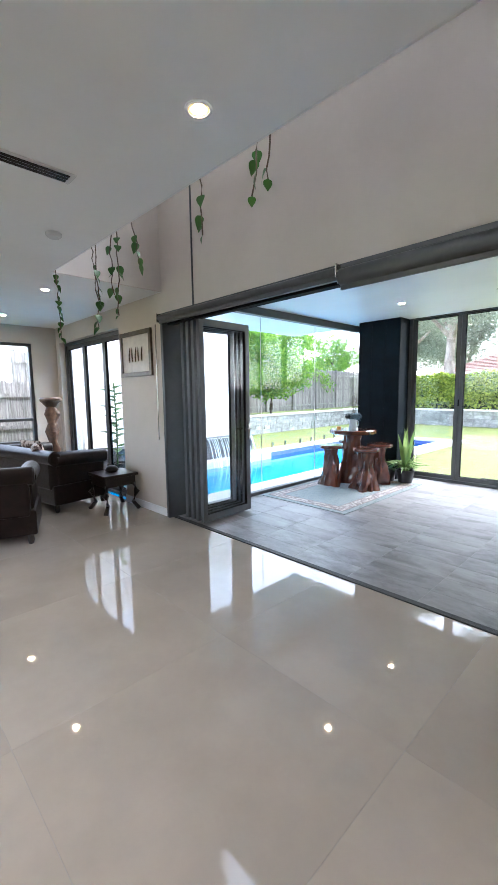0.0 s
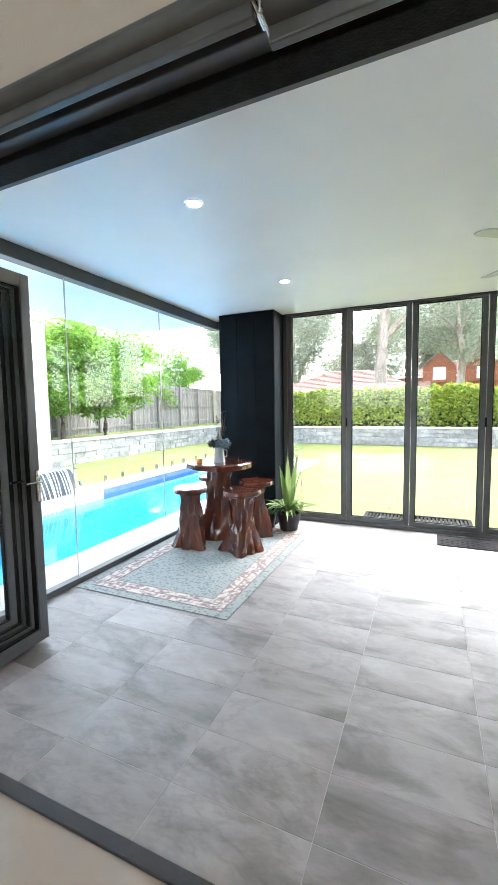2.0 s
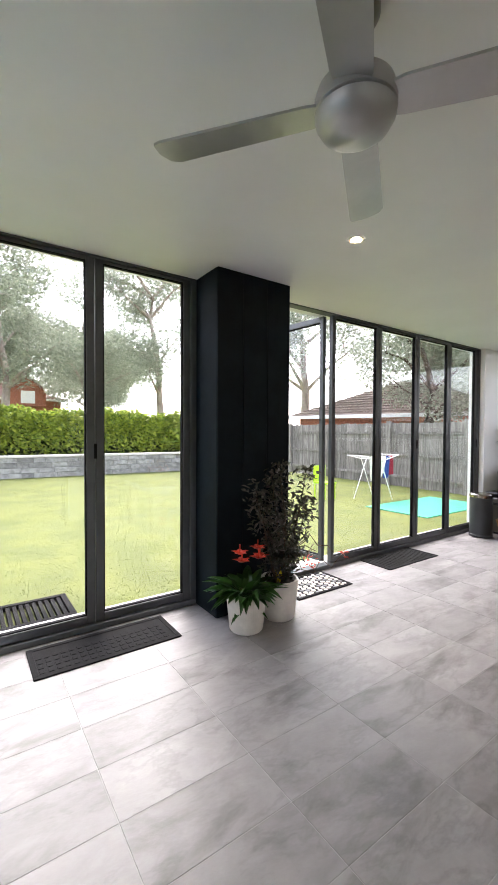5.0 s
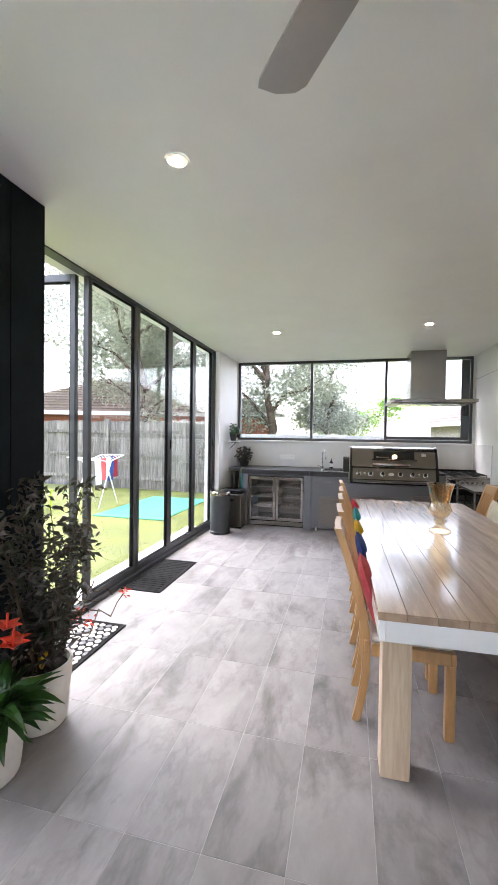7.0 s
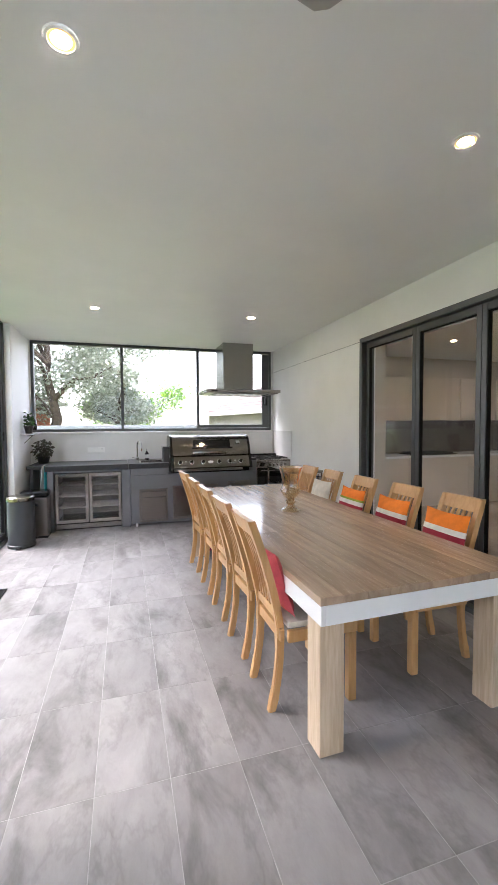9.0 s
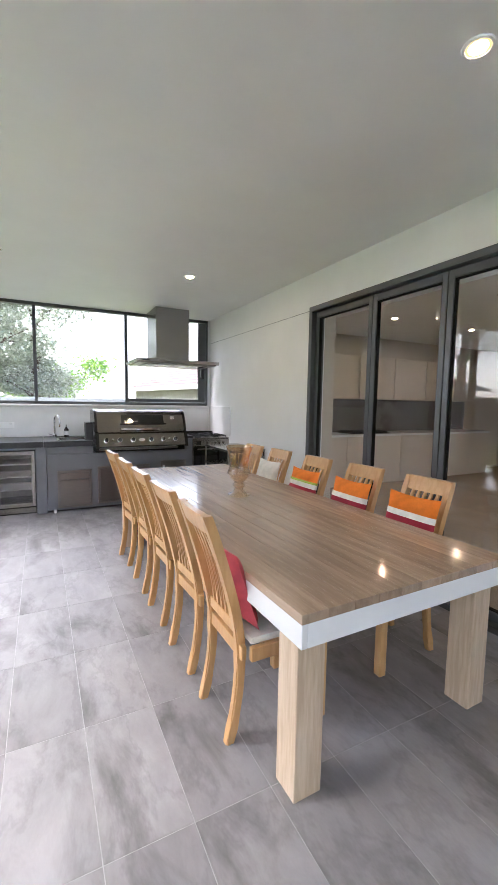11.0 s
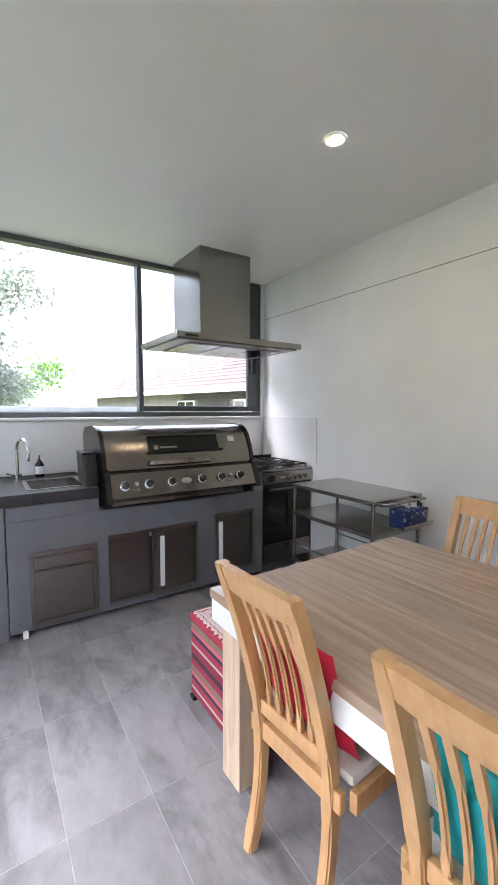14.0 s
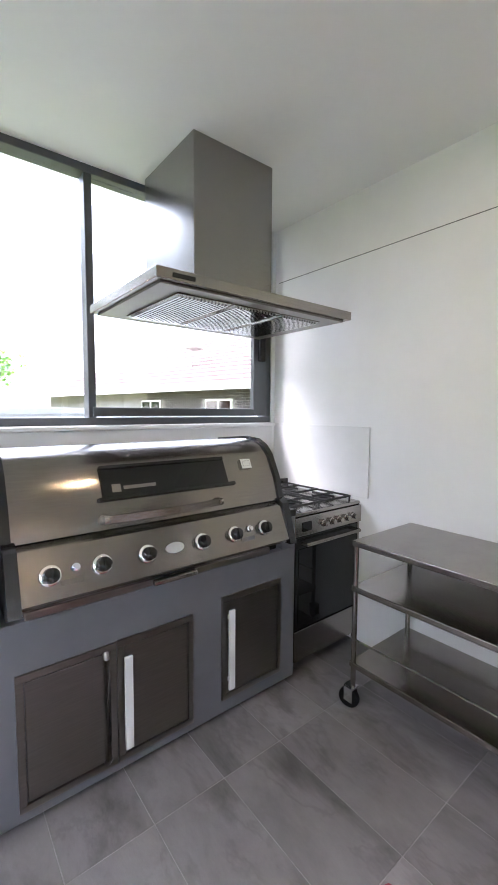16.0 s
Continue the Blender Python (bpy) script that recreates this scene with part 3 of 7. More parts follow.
for x, y in ((-1.86, 4.42), (-1.86, 6.10), (1.38, 4.50), (1.375, 6.20), (4.595, 4.53), (4.67, 6.31)):
    downlight(x, y, CEIL, "alfresco downlights")
for x, y in ((-0.603, 1.598), (-4.134, 2.114), (-6.06, 2.14), (1.3, 1.5), (-0.67, -0.6), (1.3, -0.6), (-2.6, -0.6)):
    downlight(x, y, IN_CEIL, "living room downlights")
for x, y in ((3.3, 1.2), (4.9, 1.2), (4.9, -0.6)):
    downlight(x, y, IN_CEIL, "inner kitchen downlights")
vent = thing("ceiling_vent", pose(-1.53, 0.77, IN_CEIL), "long black slot air vent in the white ceiling", "air vent")
boxes("vent_frame", [(-0.06, 0.06, -0.66, 0.66, -0.008, 0.0)], M["gloss_white"], vent)
for x in (-0.03, 0.0, 0.03):
    boxes("slot", [(x - 0.010, x + 0.010, -0.63, 0.63, -0.012, -0.006)], M["black"], vent, bev=0)
bm = bmesh.new()
lathe(bm, [(0.055, 0.0), (0.055, -0.02), (0.04, -0.035), (0.0, -0.036)], 20)
tagged(part("smoke_detector", bm, M["gloss_white"], smooth=True, at=pose(-2.39, 1.617, IN_CEIL)), "round white smoke alarm on the ceiling", "smoke alarm")

# ---- ceiling fan ----
fan = thing("ceiling_fan", pose(0.215, 5.215, CEIL), "silver four-blade ceiling fan, standing still", "ceiling fan")
bm = bmesh.new()
lathe(bm, [(0.0, 0.0), (0.07, 0.0), (0.07, -0.035), (0.062, -0.05), (0.03, -0.075), (0.0, -0.08)], 28)
part("canopy", bm, M["dsteel"], fan, "dark steel ceiling canopy", True)
bm = bmesh.new()
tube(bm, [(0, 0, -0.07), (0, 0, -0.25)], 0.017, 14)
part("rod", bm, M["fan"], fan, smooth=True)
bm = bmesh.new()
lathe(bm, [(0.03, -0.22), (0.08, -0.23), (0.114, -0.25), (0.122, -0.275), (0.122, -0.313), (0.112, -0.318)], 40)
part("motor_housing", bm, M["fan"], fan, smooth=True)
bm = bmesh.new()
lathe(bm, [(0.114, -0.316), (0.114, -0.324)], 40)
part("shadow_gap", bm, M["black"], fan)
bm = bmesh.new()
lathe(bm, [(0.121, -0.323), (0.119, -0.338), (0.102, -0.366), (0.07, -0.385), (0.0, -0.395)], 40)
part("bowl", bm, M["fan"], fan, smooth=True)
for k in range(4):
    bm = bmesh.new()
    ring = [(0.10, -0.05), (0.14, -0.06), (0.625, -0.075), (0.655, -0.055), (0.67, 0.0), (0.66, 0.06), (0.635, 0.068), (0.14, 0.058), (0.10, 0.05)]
    up = [bm.verts.new((x, y, -0.292 - y * 0.17)) for x, y in ring]
    dn = [bm.verts.new((x, y, -0.301 - y * 0.17)) for x, y in ring]
    bm.faces.new(up)
    bm.faces.new(dn[::-1])
    for i in range(len(ring)):
        bm.faces.new((up[i], dn[i], dn[(i + 1) % len(ring)], up[(i + 1) % len(ring)]))
    part("blade", bm, M["fan"], fan, at=pose(0, 0, 0, 0, 0, 36.5 + 90 * k))
M["alumpale"] = mat("pale_brushed_aluminium", (0.6, 0.6, 0.6), 0.4, metal=0.6, vary=0.05)


# ---- dining table and chairs ----
TABLE = pose(2.888, 4.718, 0, 0, 0, 1.3)
table = thing("dining_table", TABLE, "long table with brown oak plank top and pale oak legs", "dining table")
HL, HW = 1.55, 0.575
widths = 10
for i in range(widths):
    y0 = -HW + 2 * HW * i / widths
    for a, b in (((-HL, 0.35), (0.35, HL)) if i % 2 else ((-HL, -0.5), (-0.5, HL))):
        boxes("plank", [(a + 0.0006, b - 0.0006, y0 + 0.0006, y0 + 2 * HW / widths - 0.0006, 0.70, 0.735)], M["top"], table, bev=0.0015)
boxes("apron", [(-HL + 0.005, HL - 0.005, -HW + 0.005, -HW + 0.03, 0.61, 0.699), (-HL + 0.005, HL - 0.005, HW - 0.03, HW - 0.005, 0.61, 0.699),
                (-HL + 0.005, -HL + 0.03, -HW + 0.03, HW - 0.03, 0.61, 0.699), (HL - 0.03, HL - 0.005, -HW + 0.03, HW - 0.03, 0.61, 0.699)],
      M["gloss_white"], table, "white lacquered apron", bev=0.003)
for sx in (-1, 1):
    for sy in (-1, 1):
        cx, cy = sx * (HL - 0.112), sy * (HW - 0.085)
        boxes("leg", [(cx - 0.06, cx + 0.06, cy - 0.06, cy + 0.06, 0.0, 0.66)], M["oak"], table, "pale oak square leg")


def chair_master(at):
    """Slat-back dining chair; its back faces +y, the seat reaches to -y."""
    c = thing("dining_chair", at, "honey-coloured wooden slat-back dining chair with a cream seat", "chair", "chairs round the table")

    def back_curve(z):
        return 0.045 * max(0.0, (0.30 - z) / 0.30) ** 1.6 + 0.158 * max(0.0, (z - 0.42) / 0.58) ** 1.35

    def swept(x, w, d, z0, z1, n=10, bend=0.0):
        bm = bmesh.new()
        rings = []
        for i in range(n + 1):
            z = z0 + (z1 - z0) * i / n
            y = back_curve(z) + bend * math.sin(math.pi * i / n)
            rings.append([bm.verts.new((x + sx * w / 2, y + sy * d / 2, z)) for sx, sy in ((-1, -1), (1, -1), (1, 1), (-1, 1))])
        for a, b in zip(rings, rings[1:]):
            for k in range(4):
                bm.faces.new((a[k], a[(k + 1) % 4], b[(k + 1) % 4], b[k]))
        bm.faces.new(rings[0][::-1])
        bm.faces.new(rings[-1])
        bmesh.ops.bevel(bm, geom=[e for e in bm.edges if abs((e.verts[0].co - e.verts[1].co).z) > 0.03], offset=0.006, segments=2, affect="EDGES")
        return bm
    for x in (-0.147, 0.147):
        part("back_post", swept(x, 0.037, 0.040, 0.0, 0.982, 16), M["honey"], c, smooth=True)
    for i in range(5):
        part("slat", swept(-0.088 + 0.044 * i, 0.019, 0.014, 0.50, 0.915, 10, -0.012), M["honey"], c, smooth=True)
    bm = bmesh.new()
    rings = []
    for i in range(9):
        x = -0.1305 + 0.261 * i / 8
        bow = 0.006 * math.cos(math.pi * x / 0.31)
        rings.append([bm.verts.new((x, back_curve(q) + bow + p * 0.0155, q)) for p, q in ((-1, 0.90), (1, 0.90), (1, 0.982), (-1, 0.982))])
    for a, b in zip(rings, rings[1:]):
        for k in range(4):
            bm.faces.new((a[k], a[(k + 1) % 4], b[(k + 1) % 4], b[k]))
    bm.faces.new(rings[0][::-1])
    bm.faces.new(rings[-1])
    bmesh.ops.bevel(bm, geom=[e for e in bm.edges if abs((e.verts[0].co - e.verts[1].co).x) > 0.02], offset=0.005, segments=2, affect="EDGES")
    part("top_rail", bm, M["honey"], c, smooth=True)
    y5 = back_curve(0.49)
    boxes("lower_rail", [(-0.127, 0.127, y5 - 0.012, y5 + 0.012, 0.465, 0.515)], M["honey"], c)
    boxes("seat_frame", [(-0.215, 0.215, -0.41, -0.385, 0.37, 0.43), (-0.215, -0.19, -0.385, -0.022, 0.37, 0.43), (0.19, 0.215, -0.385, -0.022, 0.37, 0.43),
                         (-0.189, 0.189, -0.012, 0.012, 0.37, 0.43)], M["honey"], c)
    bm = bmesh.new()
    box(bm, -0.20, 0.20, -0.40, -0.025, 0.432, 0.468, 0.014)
    part("seat", bm, FAB["cream"], c, "cream upholstered seat pad", True)
    for x in (-0.19, 0.19):
        bm = bmesh.new()
        box(bm, x - 0.022, x + 0.022, -0.41, -0.365, 0.0, 0.369, 0.005)
        part("front_leg", bm, M["honey"], c)
    return c


FAB = {k: mat(k + "_cotton", c, 0.85, vary=0.12, scale=14, bump=0.25, bscale=260) for k, c in (
    ("cream", (0.62, 0.58, 0.50)), ("coral", (0.66, 0.10, 0.12)), ("blue", (0.02, 0.055, 0.26)), ("yellow", (0.66, 0.48, 0.02)),
    ("teal", (0.01, 0.33, 0.36)), ("red", (0.52, 0.01, 0.035)), ("orange", (0.80, 0.20, 0.015)), ("crimson", (0.30, 0.012, 0.03)), ("white", (0.75, 0.72, 0.66)),
    ("green", (0.30, 0.40, 0.05)))}


def pillow(bm, w, h, d, n=12):
    """A filled square cushion standing in x-z, thickness along y."""
    grid = {}
    for s in (-1, 1):
        for i in range(n + 1):
            for j in range(n + 1):
                u, v = 2 * i / n - 1, 2 * j / n - 1
                edge = (1 - u ** 4) * (1 - v ** 4)
                pinch = 1 - 0.06 * (1 - abs(u) ** 2) * (abs(v) ** 3)
                key = (s if 0 < i < n and 0 < j < n else 0, i, j)
                if key not in grid:
                    grid[key] = bm.verts.new((u * w / 2 * (1 - 0.06 * (1 - v * v)), s * d / 2 * max(0.0, edge) ** 0.5 if key[0] else 0.0, v * h / 2 * pinch))
        for i in range(n):
            for j in range(n):
                q = [grid[(s if 0 < a < n and 0 < b < n else 0, a, b)] for a, b in ((i, j), (i + 1, j), (i + 1, j + 1), (i, j + 1))]
                bm.faces.new(q if s > 0 else q[::-1])


def cushion(at, fabric, label, stripes=(), h=0.36, w=0.37):
    c = thing("cushion", at, label, "cushion")
    bm = bmesh.new()
    pillow(bm, w, h, 0.07)
    cover = part("cover", bm, FAB[fabric], c, smooth=True)
    for z0, z1, f in stripes:
        bm = bmesh.new()
        pillow(bm, w + 0.002, h + 0.002, 0.074, 24)
        kill = [fc for fc in bm.faces if not z0 <= fc.calc_center_median().z / h + 0.5 <= z1]
        bmesh.ops.delete(bm, geom=kill, context="FACES")
        part("stripe", bm, FAB[f], cover, smooth=True)
    return c


first = None
near_fab = ("coral", "blue", "yellow", "teal", "red")
for i in range(5):
    x = (1.875, 2.365, 2.88, 3.37, 3.935)[i]
    y = (5.285, 5.29, 5.295, 5.30, 5.31)[i]
    p = pose(x, y, 0, 0, 0, 2.0 + (-1.5, 1, 0, -1, 2)[i])
    ch = chair_master(p) if first is None else copy_thing(first, p)
    first = first or ch
    cushion(p @ pose(-0.012, -0.02, 0.634, -17, (4, -3, 5, -4, 3)[i], 0), near_fab[i], "plain %s cotton cushion leaning in a dining chair" % near_fab[i], h=0.34, w=0.335)
for i in range(5):
    x = (1.96, 2.48, 2.99, 3.56, 4.04)[i]
    p = pose(x, (4.05, 4.07, 4.11, 4.12, 4.15)[i], 0, 0, 0, 180)
    copy_thing(first, p)
    cp = p @ pose(0.0, -0.022, 0.682, -13, 0, 0)
    if i < 3:
        cushion(cp, "orange", "orange cushion with white, green and crimson stripes in a dining chair",
                ((0.0, 0.12, "crimson"), (0.54, 0.66, "crimson"), (0.67, 0.74, "white")) + (((0.75, 0.80, "green"),) if i == 2 else ()), 0.43)
    elif i == 3:
        cushion(cp, "cream", "plain cream cushion leaning in a dining chair", h=0.43)

# vase
vase = thing("glass_vase", pose(2.966, 4.70, 0.735), "amber glass goblet vase on the dining table", "vase")
bm = bmesh.new()
lathe(bm, [(0.064, 0.0), (0.067, 0.009), (0.036, 0.025), (0.024, 0.05), (0.04, 0.07), (0.026, 0.09), (0.057, 0.118), (0.071, 0.15), (0.058, 0.185), (0.054, 0.205), (0.066, 0.28), (0.082, 0.333), (0.079, 0.335), (0.062, 0.28), (0.049, 0.21), (0.0, 0.19)], 40,
      wobble=lambda a, z: 1 + (0.03 * math.cos(14 * a) if 0.10 < z < 0.31 else 0.0))
bmesh.ops.scale(bm, vec=(1.22, 1.22, 1.10), verts=bm.verts)
part("goblet", bm, M["amber"], vase, smooth=True)

# ---- kitchen run ----
FX = 5.875
fridge = thing("bar_fridge", pose(5.93, 6.51, 0), "two-door glass bar fridge with stainless frames under the bench", "bar fridge")
boxes("body", [(0.05, 0.62, -0.44, -0.425, 0.09, 0.80), (0.05, 0.62, 0.425, 0.44, 0.09, 0.80), (0.05, 0.62, -0.425, 0.425, 0.78, 0.80), (0.05, 0.62, -0.425, 0.425, 0.09, 0.11), (0.60, 0.62, -0.425, 0.425, 0.11, 0.78), (0.03, 0.6, -0.44, 0.44, 0.0, 0.085)], M["black"], fridge)
boxes("liner", [(0.585, 0.599, -0.424, 0.424, 0.112, 0.778), (0.06, 0.585, -0.424, -0.418, 0.112, 0.778), (0.06, 0.585, 0.418, 0.424, 0.112, 0.778), (0.06, 0.585, -0.008, 0.008, 0.112, 0.778)], M["dsteel"], fridge, bev=0)
boxes("kick_grille", [(0.0, 0.028, -0.435, 0.435, 0.02, 0.085)] + [(-0.004, 0.0, -0.2 + 0.05 * i, -0.17 + 0.05 * i, 0.035, 0.07) for i in range(9)], M["steel"], fridge, bev=0.002)
for s in (-1, 1):
    y0, y1 = (0.005, 0.435) if s > 0 else (-0.435, -0.005)
    d = boxes("door", [(0.0, 0.045, y0, y0 + 0.04, 0.095, 0.79), (0.0, 0.045, y1 - 0.04, y1, 0.095, 0.79), (0.0, 0.045, y0 + 0.04, y1 - 0.04, 0.095, 0.145),
                       (0.0, 0.045, y0 + 0.04, y1 - 0.04, 0.74, 0.79)], M["steel"], fridge)
    boxes("pane", [(0.018, 0.024, y0 + 0.04, y1 - 0.04, 0.145, 0.74)], M["glass"], d, bev=0)
    bm = bmesh.new()
    yh = s * 0.045
    tube(bm, [(0.0, yh, 0.52), (-0.03, yh, 0.54), (-0.03, yh, 0.68), (0.0, yh, 0.70)], 0.008)
    part("handle", bm, M["chrome"], d, smooth=True)
for z in (0.30, 0.46, 0.62):
    for ya, yb in ((-0.416, -0.01), (0.01, 0.416)):
        boxes("wire_shelf", [(0.08, 0.09, ya, yb, z - 0.008, z + 0.008), (0.56, 0.57, ya, yb, z - 0.005, z + 0.005)] + [(0.09 + 0.028 * k, 0.096 + 0.028 * k, ya, yb, z - 0.003, z + 0.003) for k in range(1, 17)], M["steel"], fridge, "steel wire shelf", bev=0)
end_panel = tagged(boxes("cabinet_end_panel", [(FX, 6.66, 6.955, 7.03, 0.0, 0.83)], M["cab"]), "grey cabinet end panel beside the fridge", "cabinet panel")
tagged(boxes("cabinet_filler", [(FX, 6.6, 5.95, 6.065, 0.0, 0.83)], M["cab"]), "grey filler panel beside the fridge", "cabinet panel")
tagged(boxes("filler_strip", [(FX + 0.02, 6.6, 6.07, 6.95, 0.806, 0.83)], M["cab"], bev=0.001), "grey strip above the fridge", "cabinet panel")
top1 = tagged(boxes("benchtop", [(5.87, 6.69, 5.975, 7.06, 0.832, 0.905)], M["bench"], bev=0.004), "dark grey benchtop over the fridge", "benchtop")

cab = thing("bbq_cabinet", pose(FX, 0, 0), "grey outdoor kitchen cabinet with dark stainless doors", "cabinet")
boxes("body", [(0.0, 0.74, 4.05, 5.945, 0.03, 0.74), (0.0, 0.74, 5.40, 5.945, 0.74, 0.83), (0.0, 0.74, 4.05, 4.145, 0.74, 0.90)], M["cab"], cab, bev=0.005)
for y in (4.2, 5.0, 5.85):
    boxes("foot", [(-0.03, -0.002, y, y + 0.03, 0.0, 0.045)] if y > 5.5 else [(0.04, 0.075, y, y + 0.03, 0.0, 0.03)], M["gloss_white"], cab)


def steel_door(y0, y1, z0, z1, handle_y=None, lines=()):
    f = boxes("door_frame", [(-0.012, 0.0, y0, y1, z0, z0 + 0.025), (-0.012, 0.0, y0, y1, z1 - 0.025, z1), (-0.012, 0.0, y0, y0 + 0.025, z0 + 0.025, z1 - 0.025),
                             (-0.012, 0.0, y1 - 0.025, y1, z0 + 0.025, z1 - 0.025)], M["dsteel"], cab, bev=0.002)
    edges = [z0 + 0.027, *lines, z1 - 0.027]
    for a, b in zip(edges, edges[1:]):
        boxes("door", [(-0.009, 0.0, y0 + 0.028, y1 - 0.028, a + 0.003, b - 0.003)], M["dsteel"], f, bev=0.002)
        if lines:
            boxes("lip", [(-0.018, -0.009, y0 + 0.035, y1 - 0.035, b - 0.022, b - 0.010)], M["dsteel"], f, bev=0.001)
    if handle_y:
        boxes("handle", [(-0.040, -0.028, handle_y - 0.016, handle_y + 0.016, z0 + 0.06, z1 - 0.06), (-0.028, -0.009, handle_y - 0.008, handle_y + 0.008, z0 + 0.09, z0 + 0.11),
                         (-0.028, -0.009, handle_y - 0.008, handle_y + 0.008, z1 - 0.11, z1 - 0.09)], M["gloss_white"], f, "bright white flat bar handle", bev=0.002)


steel_door(5.01, 5.35, 0.072, 0.562)
steel_door(4.672, 5.006, 0.072, 0.565, 4.972)
steel_door(4.155, 4.52, 0.098, 0.598, 4.482)
steel_door(5.425, 5.83, 0.055, 0.53, None, (0.415,))
bm = bmesh.new()
tube(bm, [(-0.010, 5.05, 0.10), (-0.022, 5.05, 0.12), (-0.022, 5.05, 0.52), (-0.010, 5.05, 0.54)], 0.014, 10)
part("pull", bm, M["dsteel"], cab, "dark rounded steel pull", True)
sinktop = tagged(boxes("sink_benchtop", [(5.87, 6.69, 5.80, 5.97, 0.832, 0.905), (5.87, 6.0, 5.40, 5.80, 0.832, 0.905), (6.40, 6.69, 5.40, 5.80, 0.832, 0.905), (6.0, 6.40, 5.40, 5.455, 0.832, 0.905)], M["bench"], bev=0.003),
                 "dark grey benchtop cut out for a sink", "benchtop")
tagged(boxes("side_benchtop", [(5.87, 6.60, 4.05, 4.145, 0.902, 0.938)], M["bench"], bev=0.003), "narrow dark grey benchtop piece beside the barbecue", "benchtop")
sink = thing("sink", pose(0, 0, 0), "small stainless sink bowl set in the benchtop", "sink")
boxes("bowl", [(6.0, 6.012, 5.46, 5.80, 0.74, 0.909), (6.388, 6.40, 5.46, 5.80, 0.74, 0.909), (6.012, 6.388, 5.46, 5.472, 0.74, 0.909), (6.012, 6.388, 5.788, 5.80, 0.74, 0.909),
               (6.012, 6.388, 5.472, 5.788, 0.74, 0.75)], M["steel"], sink, bev=0.002)
boxes("rim", [(5.98, 6.0, 5.44, 5.82, 0.905, 0.910), (6.40, 6.42, 5.44, 5.82, 0.905, 0.910), (6.0, 6.40, 5.44, 5.46, 0.905, 0.910), (6.0, 6.40, 5.80, 5.82, 0.905, 0.910)], M["steel"], sink, bev=0.001)
tap = thing("tap", pose(6.52, 5.83, 0.905), "tall chrome gooseneck mixer tap", "tap")
bm = bmesh.new()
tube(bm, [(0, 0, 0), (0, 0, 0.20)] + [(-0.085 + 0.085 * math.cos(a), -0.03 * (1 - math.cos(a)), 0.22 + 0.085 * math.sin(a)) for a in [math.pi * k / 10 for k in range(11)]] + [(-0.17, -0.06, 0.15)], 0.012, 12)
part("spout", bm, M["chrome"], tap, smooth=True)
bm = bmesh.new()
lathe(bm, [(0.027, 0.0), (0.027, 0.04), (0.022, 0.045)], 18)
tube(bm, [(0, 0.02, 0.03), (0, 0.075, 0.05)], 0.006)
part("lever", bm, M["chrome"], tap, smooth=True)
soap = thing("soap_dispenser", pose(6.55, 5.68, 0.905), "dark soap bottle with a white label and black pump", "soap bottle")
bm = bmesh.new()
lathe(bm, [(0.03, 0.0), (0.032, 0.005), (0.032, 0.10), (0.014, 0.125), (0.014, 0.135)], 18)
part("bottle", bm, M["black"], soap, smooth=True)
bm = bmesh.new()
lathe(bm, [(0.0325, 0.025), (0.0325, 0.085)], 18)
part("label_band", bm, M["gloss_white"], soap, smooth=True)
bm = bmesh.new()
tube(bm, [(0, 0, 0.13), (0, 0, 0.165), (-0.035, 0, 0.168)], 0.006)
part("pump", bm, M["black"], soap, smooth=True)
kb = thing("utensil_caddy", pose(6.04, 5.432, 0.905), "slanted black plastic utensil caddy beside the barbecue", "caddy")
bm = bmesh.new()
box(bm, -0.11, 0.10, -0.045, 0.045, 0.0, 0.22, 0.012, pose(0, 0, 0))
for v in bm.verts:
    v.co.x += v.co.z * 0.25
part("body", bm, M["potblack"], kb)
boxes("rim", [(-0.06, 0.16, -0.046, 0.046, 0.212, 0.226)], M["black"], kb)

# splashback
structure(boxes("splashback", [(BBQ_X - 0.012, BBQ_X - 0.002, 3.50, 7.37, 0.906, 1.33)], M["gloss_white"], bev=0.002), "glossy white splashback panel under the window", "splashback")
structure(boxes("splashback_side", [(5.84, 6.685, WALL_OUT + 0.001, WALL_OUT + 0.012, 0.92, 1.352)], M["gloss_white"], bev=0.002), "white side splashback panel by the stove", "splashback")
pt = thing("power_point", pose(BBQ_X - 0.013, 6.45, 1.07), "white double power point on the splashback", "power point")
boxes("plate", [(-0.010, 0.0, -0.13, 0.13, -0.04, 0.04)], M["white"], pt)
boxes("switch", [(-0.014, -0.010, -0.10, -0.075, 0.005, 0.03)], M["gloss_white"], pt)

# barbecue
bbq = thing("barbecue", pose(0, 0, 0.03), "built-in stainless gas barbecue with a closed hood and six knobs", "barbecue")
BY0, BY1 = 4.15, 5.375


def extrude_profile(bm, prof, y0, y1):
    a = [bm.verts.new((x, y0, z)) for x, z in prof]
    b = [bm.verts.new((x, y1, z)) for x, z in prof]
    bm.faces.new(a)
    bm.faces.new(b[::-1])
    for i in range(len(prof)):
        bm.faces.new((a[i], b[i], b[(i + 1) % len(prof)], a[(i + 1) % len(prof)]))


